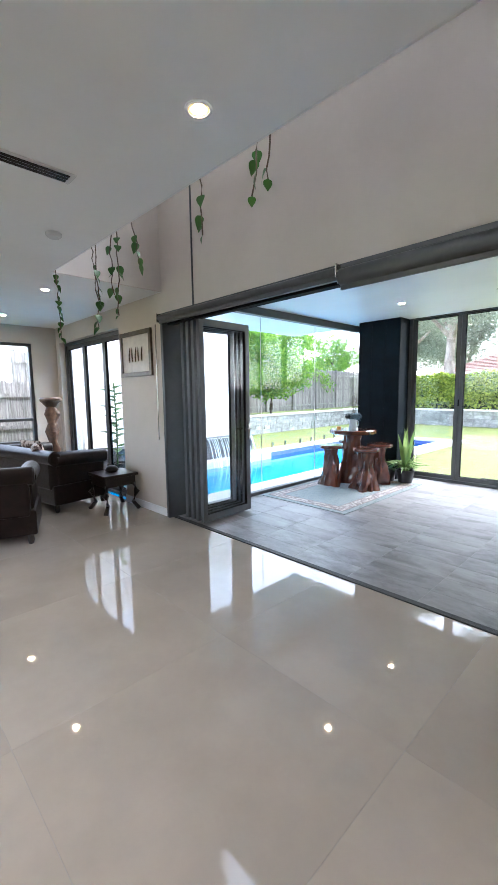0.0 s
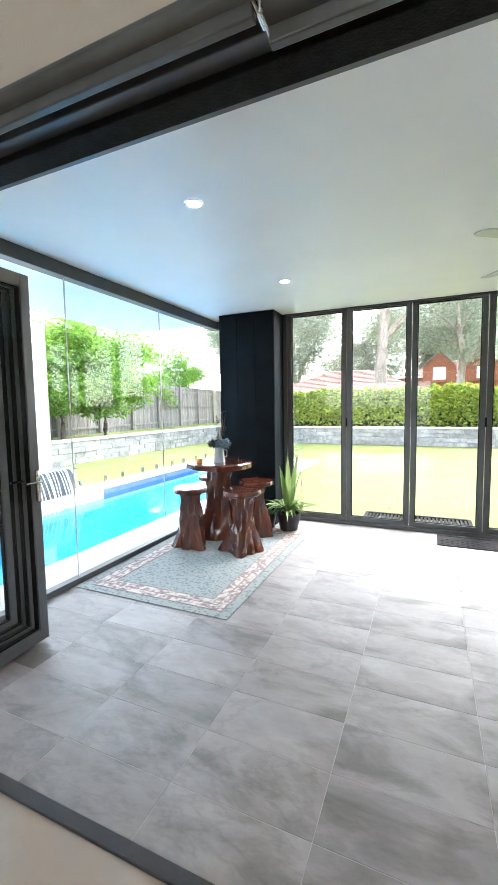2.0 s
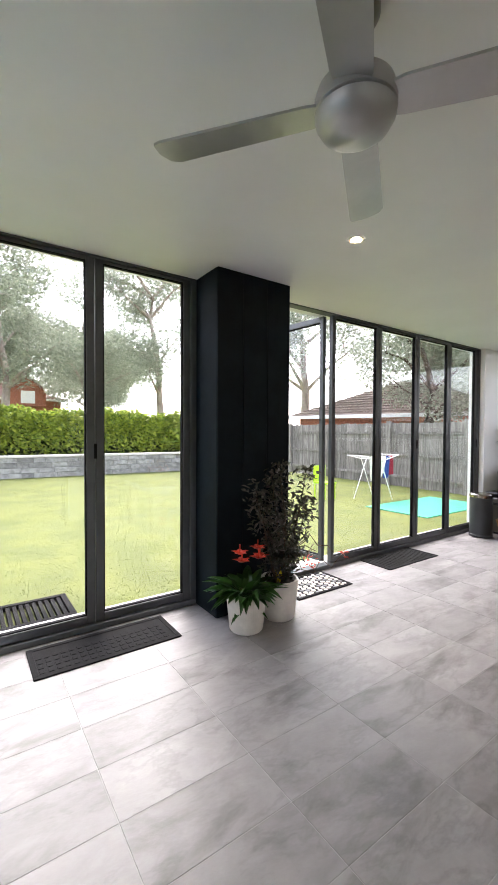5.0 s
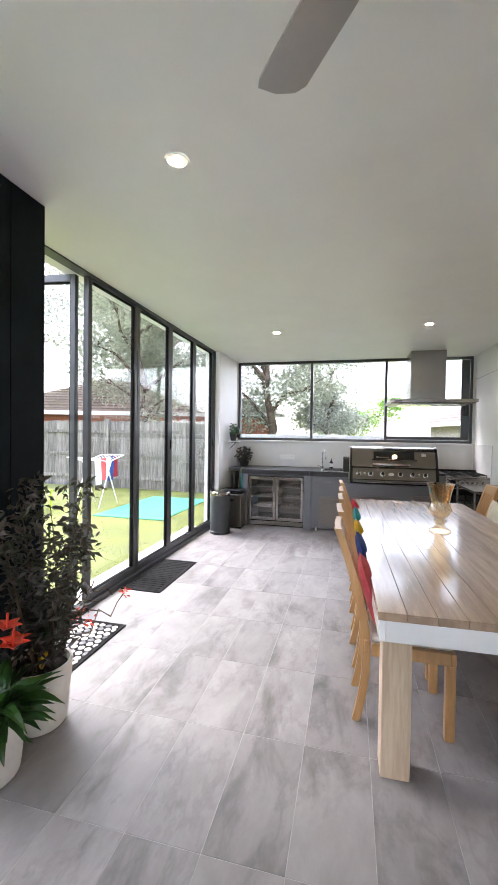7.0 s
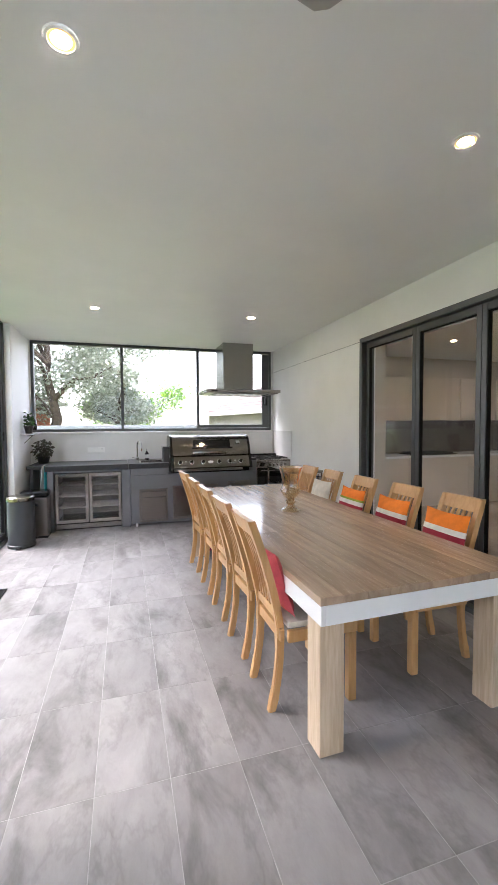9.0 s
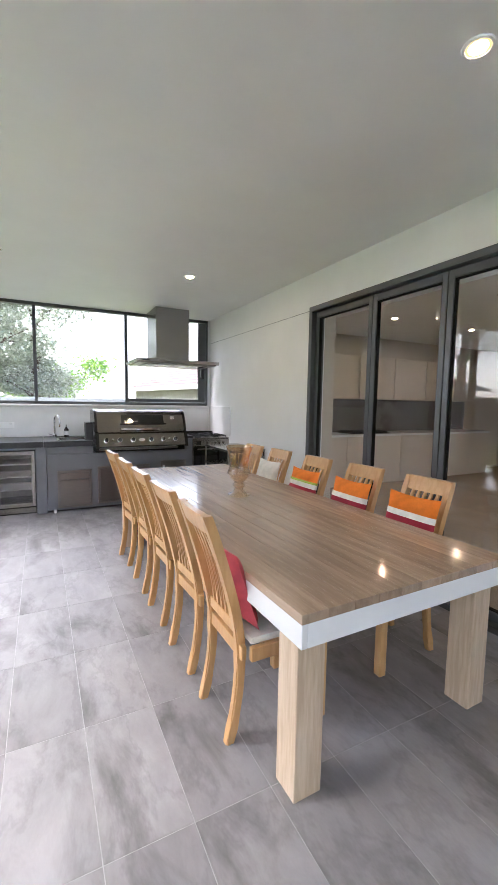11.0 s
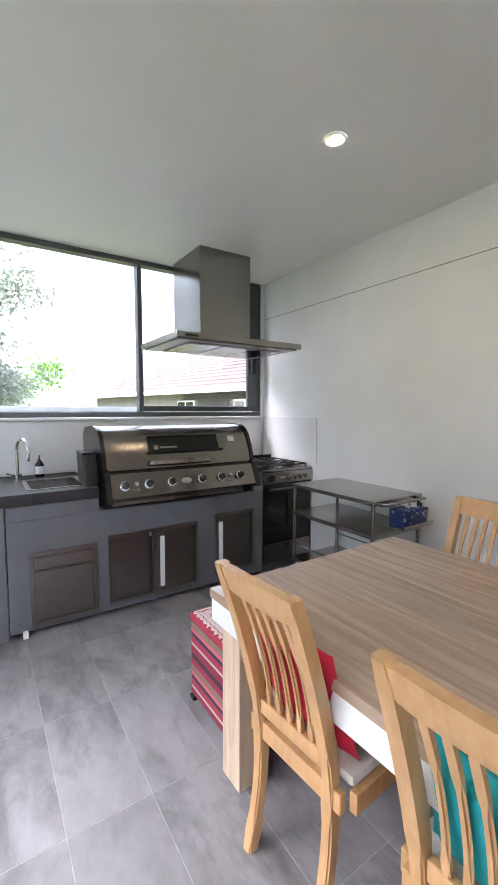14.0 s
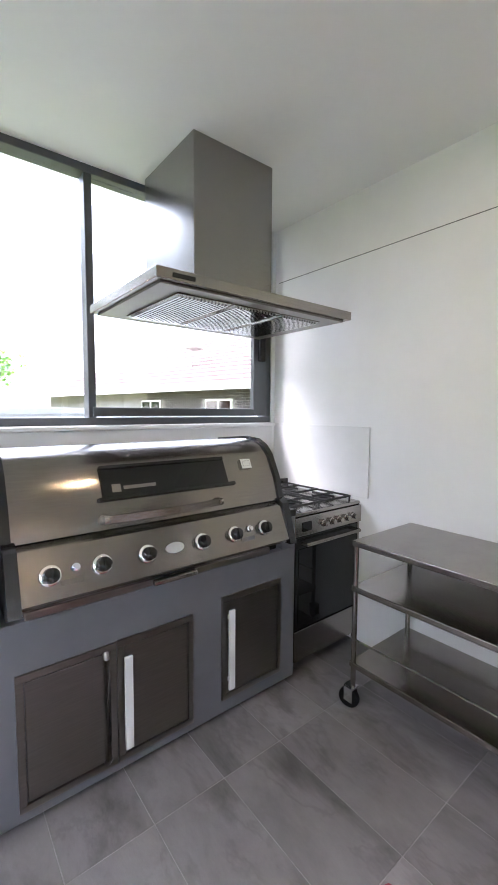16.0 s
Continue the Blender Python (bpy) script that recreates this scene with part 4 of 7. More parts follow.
hood_prof = [(5.87, 0.975), (5.90, 1.08), (5.955, 1.19), (6.0, 1.235), (6.06, 1.262), (6.16, 1.27), (6.40, 1.25), (6.46, 1.20), (6.46, 0.975)]
bm = bmesh.new()
extrude_profile(bm, hood_prof, BY0 + 0.03, BY1 - 0.03)
bbq_hood = part("hood", bm, M["bbqsteel"], bbq, "brushed stainless hood", True)
for y in (BY0, BY1 - 0.03):
    bm = bmesh.new()
    extrude_profile(bm, [(x + (-0.008 if x < 6.1 else 0.0), z + (0.008 if z > 1.0 else 0)) for x, z in hood_prof], y, y + 0.029)
    part("hood_end_cap", bm, M["black"], bbq_hood, "black hood end cap", True)
slope = math.degrees(math.atan2(0.055, 0.11))
wm = pose(5.928, 4.75, 1.135, 0, slope, 0)
boxes("window_frame", [(-0.016, 0.004, -0.285, 0.285, 0.054, 0.070), (-0.016, 0.004, -0.32, 0.305, -0.070, -0.054)], M["black"], bbq_hood, at=wm)
boxes("window_glass", [(-0.010, 0.004, -0.285, 0.285, -0.054, 0.054)], M["darkglass"], bbq_hood, at=wm, bev=0.001)
boxes("badge", [(-0.0125, -0.010, 0.215, 0.25, -0.040, -0.008), (-0.0125, -0.010, 0.07, 0.205, -0.032, -0.018)], M["steel"], bbq_hood, at=wm, bev=0)
boxes("thermometer", [(-0.014, 0.004, -0.44, -0.38, 0.0, 0.05), (-0.017, -0.014, -0.43, -0.39, 0.012, 0.038)], M["chrome"], bbq_hood, at=wm, bev=0.003)
bm = bmesh.new()
for i in range(8):
    a, b = -0.26 + 0.065 * i, -0.26 + 0.065 * (i + 1)
    fa, fb = (-0.035 - 0.022 * math.cos(math.pi * q / 0.6) for q in (a, b))
    v = [bm.verts.new(c) for c in ((fa, a, -0.012), (fb, b, -0.012), (fb, b, 0.016), (fa, a, 0.016), (fa + 0.008, a, -0.012), (fb + 0.008, b, -0.012), (fb + 0.008, b, 0.016), (fa + 0.008, a, 0.016))]
    for q in ((0, 1, 2, 3), (5, 4, 7, 6), (3, 2, 6, 7), (1, 0, 4, 5)):
        bm.faces.new([v[k] for k in q])
bmesh.ops.remove_doubles(bm, verts=list(bm.verts), dist=0.0001)
for y in (-0.25, 0.25):
    box(bm, -0.045, 0.012, y - 0.012, y + 0.012, -0.010, 0.014, 0.002)
part("hood_handle", bm, M["steel"], bbq_hood, smooth=True, at=pose(5.885, 4.79, 1.015))
bm = bmesh.new()
extrude_profile(bm, [(5.775, 0.80), (5.785, 0.785), (5.9, 0.785), (5.9, 0.97), (5.865, 0.97), (5.835, 0.955)], BY0 + 0.04, BY1 - 0.04)
fascia = part("control_panel", bm, M["bbqsteel"], bbq, "stainless control panel", True)
for y in (BY0, BY1 - 0.04):
    bm = bmesh.new()
    extrude_profile(bm, [(5.765, 0.775), (5.91, 0.775), (5.91, 0.985), (5.86, 0.985), (5.826, 0.965)], y, y + 0.039)
    part("panel_end_cap", bm, M["black"], bbq, "black end cap", True)
tilt = math.degrees(math.atan2(0.06, 0.155))
for y in (4.33, 4.50, 4.667, 4.908, 5.077, 5.246):
    km = pose(5.80, y, 0.875, 0, tilt - 90, 0)
    bm = bmesh.new()
    lathe(bm, [(0.034, 0.0), (0.034, 0.006), (0.028, 0.010)], 24)
    knob = part("knob", bm, M["chrome"], bbq, "chrome-ringed black knob", True, at=km)
    bm = bmesh.new()
    lathe(bm, [(0.026, 0.008), (0.024, 0.034), (0.020, 0.037), (0.0, 0.037)], 20)
    box(bm, -0.022, 0.022, -0.004, 0.004, 0.03, 0.041, 0.001)
    part("knob_cap", bm, M["black"], knob, smooth=True)
for y in (4.415, 5.165):
    bm = bmesh.new()
    lathe(bm, [(0.014, 0.0), (0.014, 0.004), (0.009, 0.006), (0.009, 0.018), (0.0, 0.018)], 14)
    part("igniter_button", bm, M["chrome"], bbq, smooth=True, at=pose(5.802, y, 0.885, 0, tilt - 90, 0))
    boxes("name_plate", [(-0.009, 0.009, -0.035, 0.035, 0.0, 0.002)], M["dsteel"], bbq, at=pose(5.79, y + 0.015, 0.845, 0, tilt - 90, 0), bev=0)
bm = bmesh.new()
lathe(bm, [(0.021, 0.0), (0.0195, 0.003), (0.0, 0.004)], 24, wobble=lambda a, z: 1 / math.sqrt(math.cos(a) ** 2 + math.sin(a) ** 2 / 4))
part("oval_badge", bm, M["alumpale"], bbq, smooth=True, at=pose(5.803, 4.79, 0.875, 0, tilt - 90, 0))
boxes("grease_tray", [(5.80, 5.89, BY0 + 0.14, BY1 - 0.05, 0.745, 0.772)], M["dsteel"], bbq)
boxes("tray_handle", [(5.775, 5.80, 4.70, 4.89, 0.750, 0.772)], M["steel"], bbq, bev=0.006)
boxes("body", [(5.90, 6.46, BY0 + 0.01, BY1 - 0.01, 0.712, 0.974)], M["black"], bbq)

# stove
stove = thing("gas_stove", pose(0, -0.045, 0), "freestanding stainless gas stove with a black glass oven door", "stove")
boxes("body", [(5.93, 6.55, 3.515, 4.085, 0.06, 0.88)], M["black"], stove)
boxes("side_trim", [(5.90, 5.93, 4.07, 4.088, 0.02, 0.88)], M["steel"], stove)
boxes("side_trim", [(5.90, 5.93, 3.512, 3.53, 0.02, 0.88)], M["steel"], stove)
boxes("hob_top", [(5.90, 6.55, 3.512, 4.088, 0.88, 0.90)], M["steel"], stove)
boxes("backsplash", [(6.53, 6.56, 3.515, 4.085, 0.90, 0.955)], M["black"], stove)
boxes("control_panel", [(5.885, 5.93, 3.515, 4.085, 0.775, 0.878)], M["steel"], stove)
for k in range(5):
    bm = bmesh.new()
    lathe(bm, [(0.021, 0.0), (0.021, 0.005), (0.016, 0.008), (0.015, 0.03), (0.0, 0.031)], 18)
    part("knob", bm, M["steel"], stove, smooth=True, at=pose(5.885, 3.60 + 0.065 * k, 0.822, 0, -90, 0))
boxes("clock", [(5.881, 5.886, 3.96, 4.03, 0.80, 0.85)], M["darkglass"], stove, bev=0.001)
door_o = boxes("oven_door", [(5.90, 5.93, 3.535, 4.065, 0.25, 0.765)], M["black"], stove)
boxes("door_glass", [(5.896, 5.90, 3.56, 4.04, 0.29, 0.70)], M["darkglass"], door_o, bev=0.001)
bm = bmesh.new()
tube(bm, [(5.90, 4.03, 0.735), (5.855, 4.03, 0.735), (5.855, 3.57, 0.735), (5.90, 3.57, 0.735)], 0.011, 10)
part("oven_handle", bm, M["steel"], door_o, smooth=True)
boxes("drawer", [(5.90, 5.93, 3.535, 4.065, 0.065, 0.24)], M["steel"], stove)
for x in (5.95, 6.5):
    for y in (3.55, 4.05):
        boxes("foot", [(x - 0.015, x + 0.015, y - 0.015, y + 0.015, 0.0, 0.06)], M["chrome"], stove)
for x in (6.07, 6.38):
    for y in (3.66, 3.94):
        bm = bmesh.new()
        lathe(bm, [(0.05, 0.900), (0.05, 0.908), (0.032, 0.91), (0.03, 0.92), (0.0, 0.921)], 20, at=(x, y, 0))
        part("burner", bm, M["iron"], stove, smooth=True)
for y in (3.66, 3.94):
    boxes("trivet", [(5.95, 6.50, y - 0.12, y - 0.112, 0.918, 0.93), (5.95, 6.50, y + 0.112, y + 0.12, 0.918, 0.93), (5.95, 5.958, y - 0.12, y + 0.12, 0.918, 0.93), (6.492, 6.50, y - 0.12, y + 0.12, 0.918, 0.93),
                     (6.22, 6.228, y - 0.12, y + 0.12, 0.918, 0.93), (5.98, 6.16, y - 0.004, y + 0.004, 0.922, 0.935), (6.29, 6.47, y - 0.004, y + 0.004, 0.922, 0.935),
                     (6.066, 6.074, y - 0.10, y + 0.10, 0.922, 0.935), (6.376, 6.384, y - 0.10, y + 0.10, 0.922, 0.935),
                     (5.952, 5.96, y - 0.118, y - 0.11, 0.9, 0.92), (6.488, 6.496, y + 0.11, y + 0.118, 0.9, 0.92)], M["iron"], stove, bev=0.001)

# range hood
rh = thing("range_hood", pose(0, 0, 0), "large stainless canopy range hood with a square flue", "range hood")
boxes("flue", [(6.12, 6.66, 4.02, 4.51, 2.0, CEIL)], M["fluesteel"], rh, "satin brushed stainless flue", bev=0.002)
canopy = boxes("canopy", [(5.86, 6.66, 3.65, 4.83, 1.955, 2.0), (5.95, 6.66, 3.72, 4.76, 2.0, 2.012)], M["steel"], rh, bev=0.003)
boxes("underside", [(5.89, 6.63, 3.68, 4.80, 1.945, 1.955)], M["dsteel"], rh, bev=0.002)
for i in range(3):
    y0 = 3.80 + 0.30 * i
    fl = boxes("filter", [(5.96, 6.52, y0, y0 + 0.285, 1.938, 1.945)], M["steel"], canopy, bev=0.001)
    for k in range(14):
        boxes("baffle", [(5.975, 6.505, y0 + 0.012 + 0.019 * k, y0 + 0.022 + 0.019 * k, 1.930, 1.938)], M["chrome"], fl, bev=0)
boxes("badge", [(5.856, 5.86, 4.66, 4.76, 1.968, 1.984)], M["black"], canopy, bev=0)

# trolley
tr = thing("steel_trolley", pose(0, 0, 0), "three-shelf stainless steel trolley on castors", "trolley")
TX0, TX1, TY0, TY1 = 4.75, 5.56, 3.475, 3.985
for z in (0.84, 0.62, 0.245):
    boxes("shelf", [(TX0, TX1, TY0, TY1, z - 0.028, z)], M["steel"], tr, bev=0.004)
for x in (TX0 + 0.015, TX1 - 0.015):
    for y in (TY0 + 0.015, TY1 - 0.015):
        bm = bmesh.new()
        tube(bm, [(x, y, 0.12), (x, y, 0.815)], 0.0125, 12)
        part("post", bm, M["steel"], tr, smooth=True)
        bm = bmesh.new()
        lathe(bm, [(0.045, -0.013), (0.05, -0.008), (0.05, 0.008), (0.045, 0.013)], 20)
        wheel = part("castor_wheel", bm, M["rubber"], tr, "black castor wheel", True, at=pose(x + 0.02, y, 0.05, 90, 0, 20))
        boxes("castor_fork", [(x - 0.012, x + 0.036, y - 0.024, y - 0.018, 0.04, 0.12), (x - 0.012, x + 0.036, y + 0.018, y + 0.024, 0.04, 0.12), (x - 0.018, x + 0.036, y - 0.024, y + 0.024, 0.108, 0.12)],
              M["chrome"], tr, bev=0.002)
for y in (TY0 + 0.012, TY1 - 0.012):
    for z in (0.355, ):
        bm = bmesh.new()
        tube(bm, [(TX0 + 0.015, y, z), (TX1 - 0.015, y, z)], 0.005)
        part("guard_rail", bm, M["steel"], tr, smooth=True)
bm = bmesh.new()
tube(bm, [(TX0, TY0 + 0.06, 0.815), (TX0 - 0.06, TY0 + 0.06, 0.825), (TX0 - 0.06, TY1 - 0.06, 0.825), (TX0, TY1 - 0.06, 0.815)], 0.010, 10)
part("push_handle", bm, M["steel"], tr, smooth=True)


# ---- stump table and stools on the rug ----
def rug_mat():
    m = bpy.data.materials.new("faded_aqua_rug")
    m.use_nodes = True
    n, l = m.node_tree.nodes, m.node_tree.links
    b = n["Principled BSDF"]
    b.inputs["Roughness"].default_value = 0.95
    tc = n.new("ShaderNodeTexCoord")
    v = n.new("ShaderNodeTexVoronoi")
    v.inputs["Scale"].default_value = 38
    nz = n.new("ShaderNodeTexNoise")
    nz.inputs["Scale"].default_value, nz.inputs["Detail"].default_value = 26, 6
    l.new(tc.outputs["Object"], v.inputs["Vector"])
    l.new(tc.outputs["Object"], nz.inputs["Vector"])
    ad = n.new("ShaderNodeMath")
    l.new(v.outputs["Distance"], ad.inputs[0])
    l.new(nz.outputs["Fac"], ad.inputs[1])
    r = n.new("ShaderNodeValToRGB")
    r.color_ramp.elements[0].position, r.color_ramp.elements[1].position = 0.72, 1.02
    r.color_ramp.elements[0].color, r.color_ramp.elements[1].color = (0.15, 0.195, 0.205, 1), (0.29, 0.33, 0.335, 1)
    l.new(ad.outputs["Value"], r.inputs["Fac"])
    l.new(r.outputs["Color"], b.inputs["Base Color"])
    bp = n.new("ShaderNodeBump")
    bp.inputs["Strength"].default_value, bp.inputs["Distance"].default_value = 0.4, 0.004
    l.new(nz.outputs["Fac"], bp.inputs["Height"])
    l.new(bp.outputs["Normal"], b.inputs["Normal"])
    return m


M["rug"] = rug_mat()
M["rugcream"] = mat("rug_cream_border", (0.55, 0.50, 0.47), 0.95, scale=22, bump=0.4, bscale=120, second=(0.24, 0.20, 0.20), lo=0.42, hi=0.56)
M["rugline"] = mat("rug_dusty_line", (0.30, 0.24, 0.24), 0.95, vary=0.3, scale=40)
RX0, RX1, RY0, RY1 = -3.32, -1.855, 4.72, 7.0
rug = thing("rug", pose(0, 0, 0), "faded aqua and cream patterned rug under the stump table", "rug")
boxes("field", [(RX0, RX1, RY0, RY1, 0.0, 0.009)], M["rug"], rug, bev=0.003)


def ring_strips(inset, width, z0, z1):
    a, b, c, d = RX0 + inset, RX1 - inset, RY0 + inset, RY1 - inset
    return [(a, b, c, c + width, z0, z1), (a, b, d - width, d, z0, z1), (a, a + width, c + width, d - width, z0, z1), (b - width, b, c + width, d - width, z0, z1)]


boxes("cream_border", ring_strips(0.09, 0.15, 0.006, 0.0105), M["rugcream"], rug, "cream patterned border", bev=0)
for ins in (0.085, 0.16, 0.235):
    boxes("border_line", ring_strips(ins, 0.010, 0.007, 0.0118), M["rugline"], rug, bev=0)


def stump(seed, h, r_top, r_slab, thick):
    """Root-wood pedestal with a flared foot and an uneven slab on it."""
    r = random.Random(seed)
    ph = [r.uniform(0, 6.28) for _ in range(6)]
    toes = r.choice((3, 4))

    def wob(a, z):
        t = z / h
        flare = max(0.0, 1 - t * 1.7)
        return 1 + flare * 0.55 * max(0.0, math.cos(toes * a + ph[0])) + 0.10 * math.sin(5 * a + ph[1] + 5 * t) + 0.06 * math.sin(11 * a + ph[2] - 9 * t)
    bm = bmesh.new()
    prof = []
    for i in range(17):
        t = i / 16
        rad = r_top * (1.0 + 0.55 * (1 - t) ** 2 + 0.10 * math.sin(7 * t + ph[3]) + 0.25 * max(0.0, t - 0.85) / 0.15)
        prof.append((rad, t * (h - thick)))
    lathe(bm, prof, 30, wobble=wob)
    slab = bmesh.new()
    def wob2(a, z):
        return 1 + 0.05 * math.sin(2 * a + ph[4]) + 0.04 * math.sin(3 * a + ph[5]) + 0.015 * math.sin(9 * a)
    lathe(slab, [(r_slab * 0.93, h - thick), (r_slab, h - thick + 0.012), (r_slab * 1.0, h - 0.012), (r_slab * 0.965, h)], 40, wobble=wob2)
    return bm, slab


for i, (x, y, h, rt, rs, th) in enumerate(((-2.94, 6.0, 0.66, 0.1, 0.20, 0.055), (-2.345, 6.06, 0.66, 0.1, 0.20, 0.06), (-2.42, 6.62, 0.66, 0.095, 0.195, 0.055), (-3.03, 6.72, 0.66, 0.095, 0.195, 0.055))):
    s = thing("stump_stool", pose(x, y, 0.012, 0, 0, 40 * i), "red-brown varnished root-wood stool with a round slab seat", "stool", "stools round the stump table")
    a, b = stump(i + 3, h, rt, rs, th)
    part("pedestal", a, M["redwood"], s, smooth=True)
    part("seat", b, M["redwood"], s, smooth=True)
st = thing("stump_table", pose(-2.80, 6.42, 0.012), "red-brown varnished root-wood pedestal table", "table")
a, b = stump(21, 0.89, 0.13, 0.37, 0.075)
part("pedestal", a, M["redwood"], st, smooth=True)
part("tabletop", b, M["redwood"], st, smooth=True)
jug = thing("enamel_jug", pose(-2.79, 6.40, 0.903), "pale enamel jug of blue-grey dried flowers on the stump table", "jug")
bm = bmesh.new()
lathe(bm, [(0.0, 0.0), (0.068, 0.0), (0.07, 0.01), (0.06, 0.09), (0.052, 0.15), (0.058, 0.175), (0.052, 0.172), (0.046, 0.15)], 26)
tube(bm, [(0.055, 0, 0.155), (0.105, 0, 0.14), (0.10, 0, 0.07), (0.06, 0, 0.05)], 0.007)
part("jug", bm, mat("pale_enamel", (0.45, 0.52, 0.54), 0.3, vary=0.1, scale=12), jug, smooth=True)
rnd = random.Random(7)


def ball(rnd, c, rx, ry, rz):
    while True:
        p = Vector((rnd.uniform(-1, 1), rnd.uniform(-1, 1), rnd.uniform(-1, 1)))
        if 0.3 < p.length < 1:
            return (c[0] + p.x * rx, c[1] + p.y * ry, c[2] + p.z * rz)


part("dark_blooms", leaves(380, lambda r: ball(r, (-0.06, 0, 0.21), 0.07, 0.08, 0.05), 0.03, rnd), leaf_mat("dark_petal", (0.03, 0.05, 0.06), (0.01, 0.02, 0.025)), jug)
part("blue_blooms", leaves(480, lambda r: ball(r, (0.055, 0, 0.215), 0.085, 0.09, 0.055), 0.03, rnd), leaf_mat("grey_blue_petal", (0.22, 0.32, 0.36), (0.08, 0.13, 0.16)), jug)
bm = bmesh.new()
for k in range(7):
    x = rnd.uniform(-0.10, 0.06)
    tube(bm, [(-0.02, 0.02, 0.15), (x * 0.6, 0.05, 0.35), (x, 0.07 + rnd.uniform(-0.03, 0.03), rnd.uniform(0.45, 0.62))], 0.0025, 5)
part("twigs", bm, M["stem"], jug)
part("seed_heads", leaves(90, lambda r: (r.uniform(-0.10, 0.06), 0.06 + r.uniform(-0.03, 0.03), r.uniform(0.25, 0.6)), 0.018, rnd, 0.9), M["purple"], jug)
bm = bmesh.new()
lathe(bm, [(0.0, 0.0), (0.034, 0.0), (0.036, 0.05), (0.030, 0.052), (0.0, 0.045)], 20)
tagged(part("candle", bm, mat("amber_wax", (0.75, 0.34, 0.06), 0.4), smooth=True, at=pose(-2.98, 6.27, 0.903)), "small amber candle on the stump table", "candle")


# ---- pots and plants ----
def pot(name, at, r0, r1, h, material, label, ribs=0):
    p = thing(name, at, label, "potted plant")
    bm = bmesh.new()
    w = (lambda a, z: 1 + 0.012 * math.cos(ribs * a)) if ribs else None
    lathe(bm, [(r0 * 0.9, 0.0), (r0, 0.015), (r1, h - 0.02), (r1, h), (r1 - 0.015, h), (r1 - 0.02, h - 0.04)], 96 if ribs else 32, wobble=w)
    part("pot", bm, material, p, smooth=True)
    bm = bmesh.new()
    lathe(bm, [(0.0, h - 0.035), (r1 - 0.018, h - 0.04)], 24)
    part("soil", bm, M["soil"], p)
    return p


def strap(bm, base, out, up, width, curl, n=7):
    """A strap-shaped leaf that arches outwards."""
    base, side = Vector(base), Vector((-out[1], out[0], 0)).normalized()
    prev = None
    for i in range(n + 1):
        t = i / n
        p = base + Vector((out[0], out[1], 0)) * (t ** 1.3) + Vector((0, 0, up * (t - curl * t * t)))
        w = width * math.sin(math.pi * (0.08 + 0.92 * t) ** 0.8) + 0.0008
        cur = (bm.verts.new(p - side * w), bm.verts.new(p + Vector((0, 0, -w * 0.5))), bm.verts.new(p + side * w))
        if prev:
            bm.faces.new((prev[0], prev[1], cur[1], cur[0]))
            bm.faces.new((prev[1], prev[2], cur[2], cur[1]))
        prev = cur


def rosette(count, z, reach, rise, width, curl, rnd, off=(0, 0)):
    bm = bmesh.new()
    for k in range(count):
        a, q = rnd.uniform(0, 6.28), rnd.uniform(0.35, 1.0)
        strap(bm, (off[0] + 0.03 * math.cos(a), off[1] + 0.03 * math.sin(a), z), (reach * q * math.cos(a), reach * q * math.sin(a)), rise * rnd.uniform(0.6, 1.15), width * rnd.uniform(0.7, 1.2), curl * rnd.uniform(0.7, 1.3))
    return bm


rnd = random.Random(11)
p = pot("potted_plant", pose(-2.13, 6.97, 0), 0.11, 0.145, 0.22, M["potblack"], "spiky variegated plant in a black plastic pot")
part("foliage", rosette(60, 0.19, 0.38, 0.46, 0.024, 0.75, rnd), M["paleleaf"], p, "pale striped straps")
part("tall_leaf", rosette(9, 0.19, 0.22, 0.78, 0.034, 0.15, rnd), M["paleleaf"], p)
bm = bmesh.new()
tube(bm, [(-0.16 + 0.16 * (1 - math.cos(math.pi * k / 12)), 0.05, 0.19 + 0.80 * math.sin(math.pi * k / 12) ** 0.6) for k in range(13)], 0.003, 6)
part("wire_hoop", bm, M["iron"], p, "thin wire hoop")
p = pot("potted_plant", pose(-2.42, 6.955, 0), 0.10, 0.12, 0.20, M["potblack"], "low leafy plant in a black plastic pot")
part("foliage", rosette(30, 0.17, 0.22, 0.22, 0.022, 0.8, rnd), M["houseleaf"], p)

p = pot("potted_anthurium", pose(0.955, 6.85, 0), 0.125, 0.15, 0.29, M["potwhite"], "red flowering anthurium in a ribbed cream pot", 48)
part("foliage", rosette(84, 0.22, 0.32, 0.36, 0.045, 0.75, rnd), M["houseleaf"], p, "dark glossy leaves")
part("drooping_leaf", rosette(8, 0.20, 0.20, 0.02, 0.03, 6.0, rnd), M["houseleaf"], p)
for k in range(5):
    a = rnd.uniform(0, 6.28)
    x, y, z = 0.10 * math.cos(a), 0.10 * math.sin(a), rnd.uniform(0.52, 0.60)
    bm = bmesh.new()
    for j in range(5):
        strap(bm, (x, y, z), (0.07 * math.cos(a + j * 1.25), 0.07 * math.sin(a + j * 1.25)), 0.05, 0.024, 0.6, 5)
    tube(bm, [(x, y, z), (x, y, z + 0.07)], 0.005, 6)
    part("flower", bm, M["redflower"], p, "red-orange bract")
p = pot("potted_shrub", pose(1.29, 6.88, 0), 0.13, 0.155, 0.31, M["potwhite"], "tall dusky shrub in a smooth cream pot")
bm = bmesh.new()
tips = []
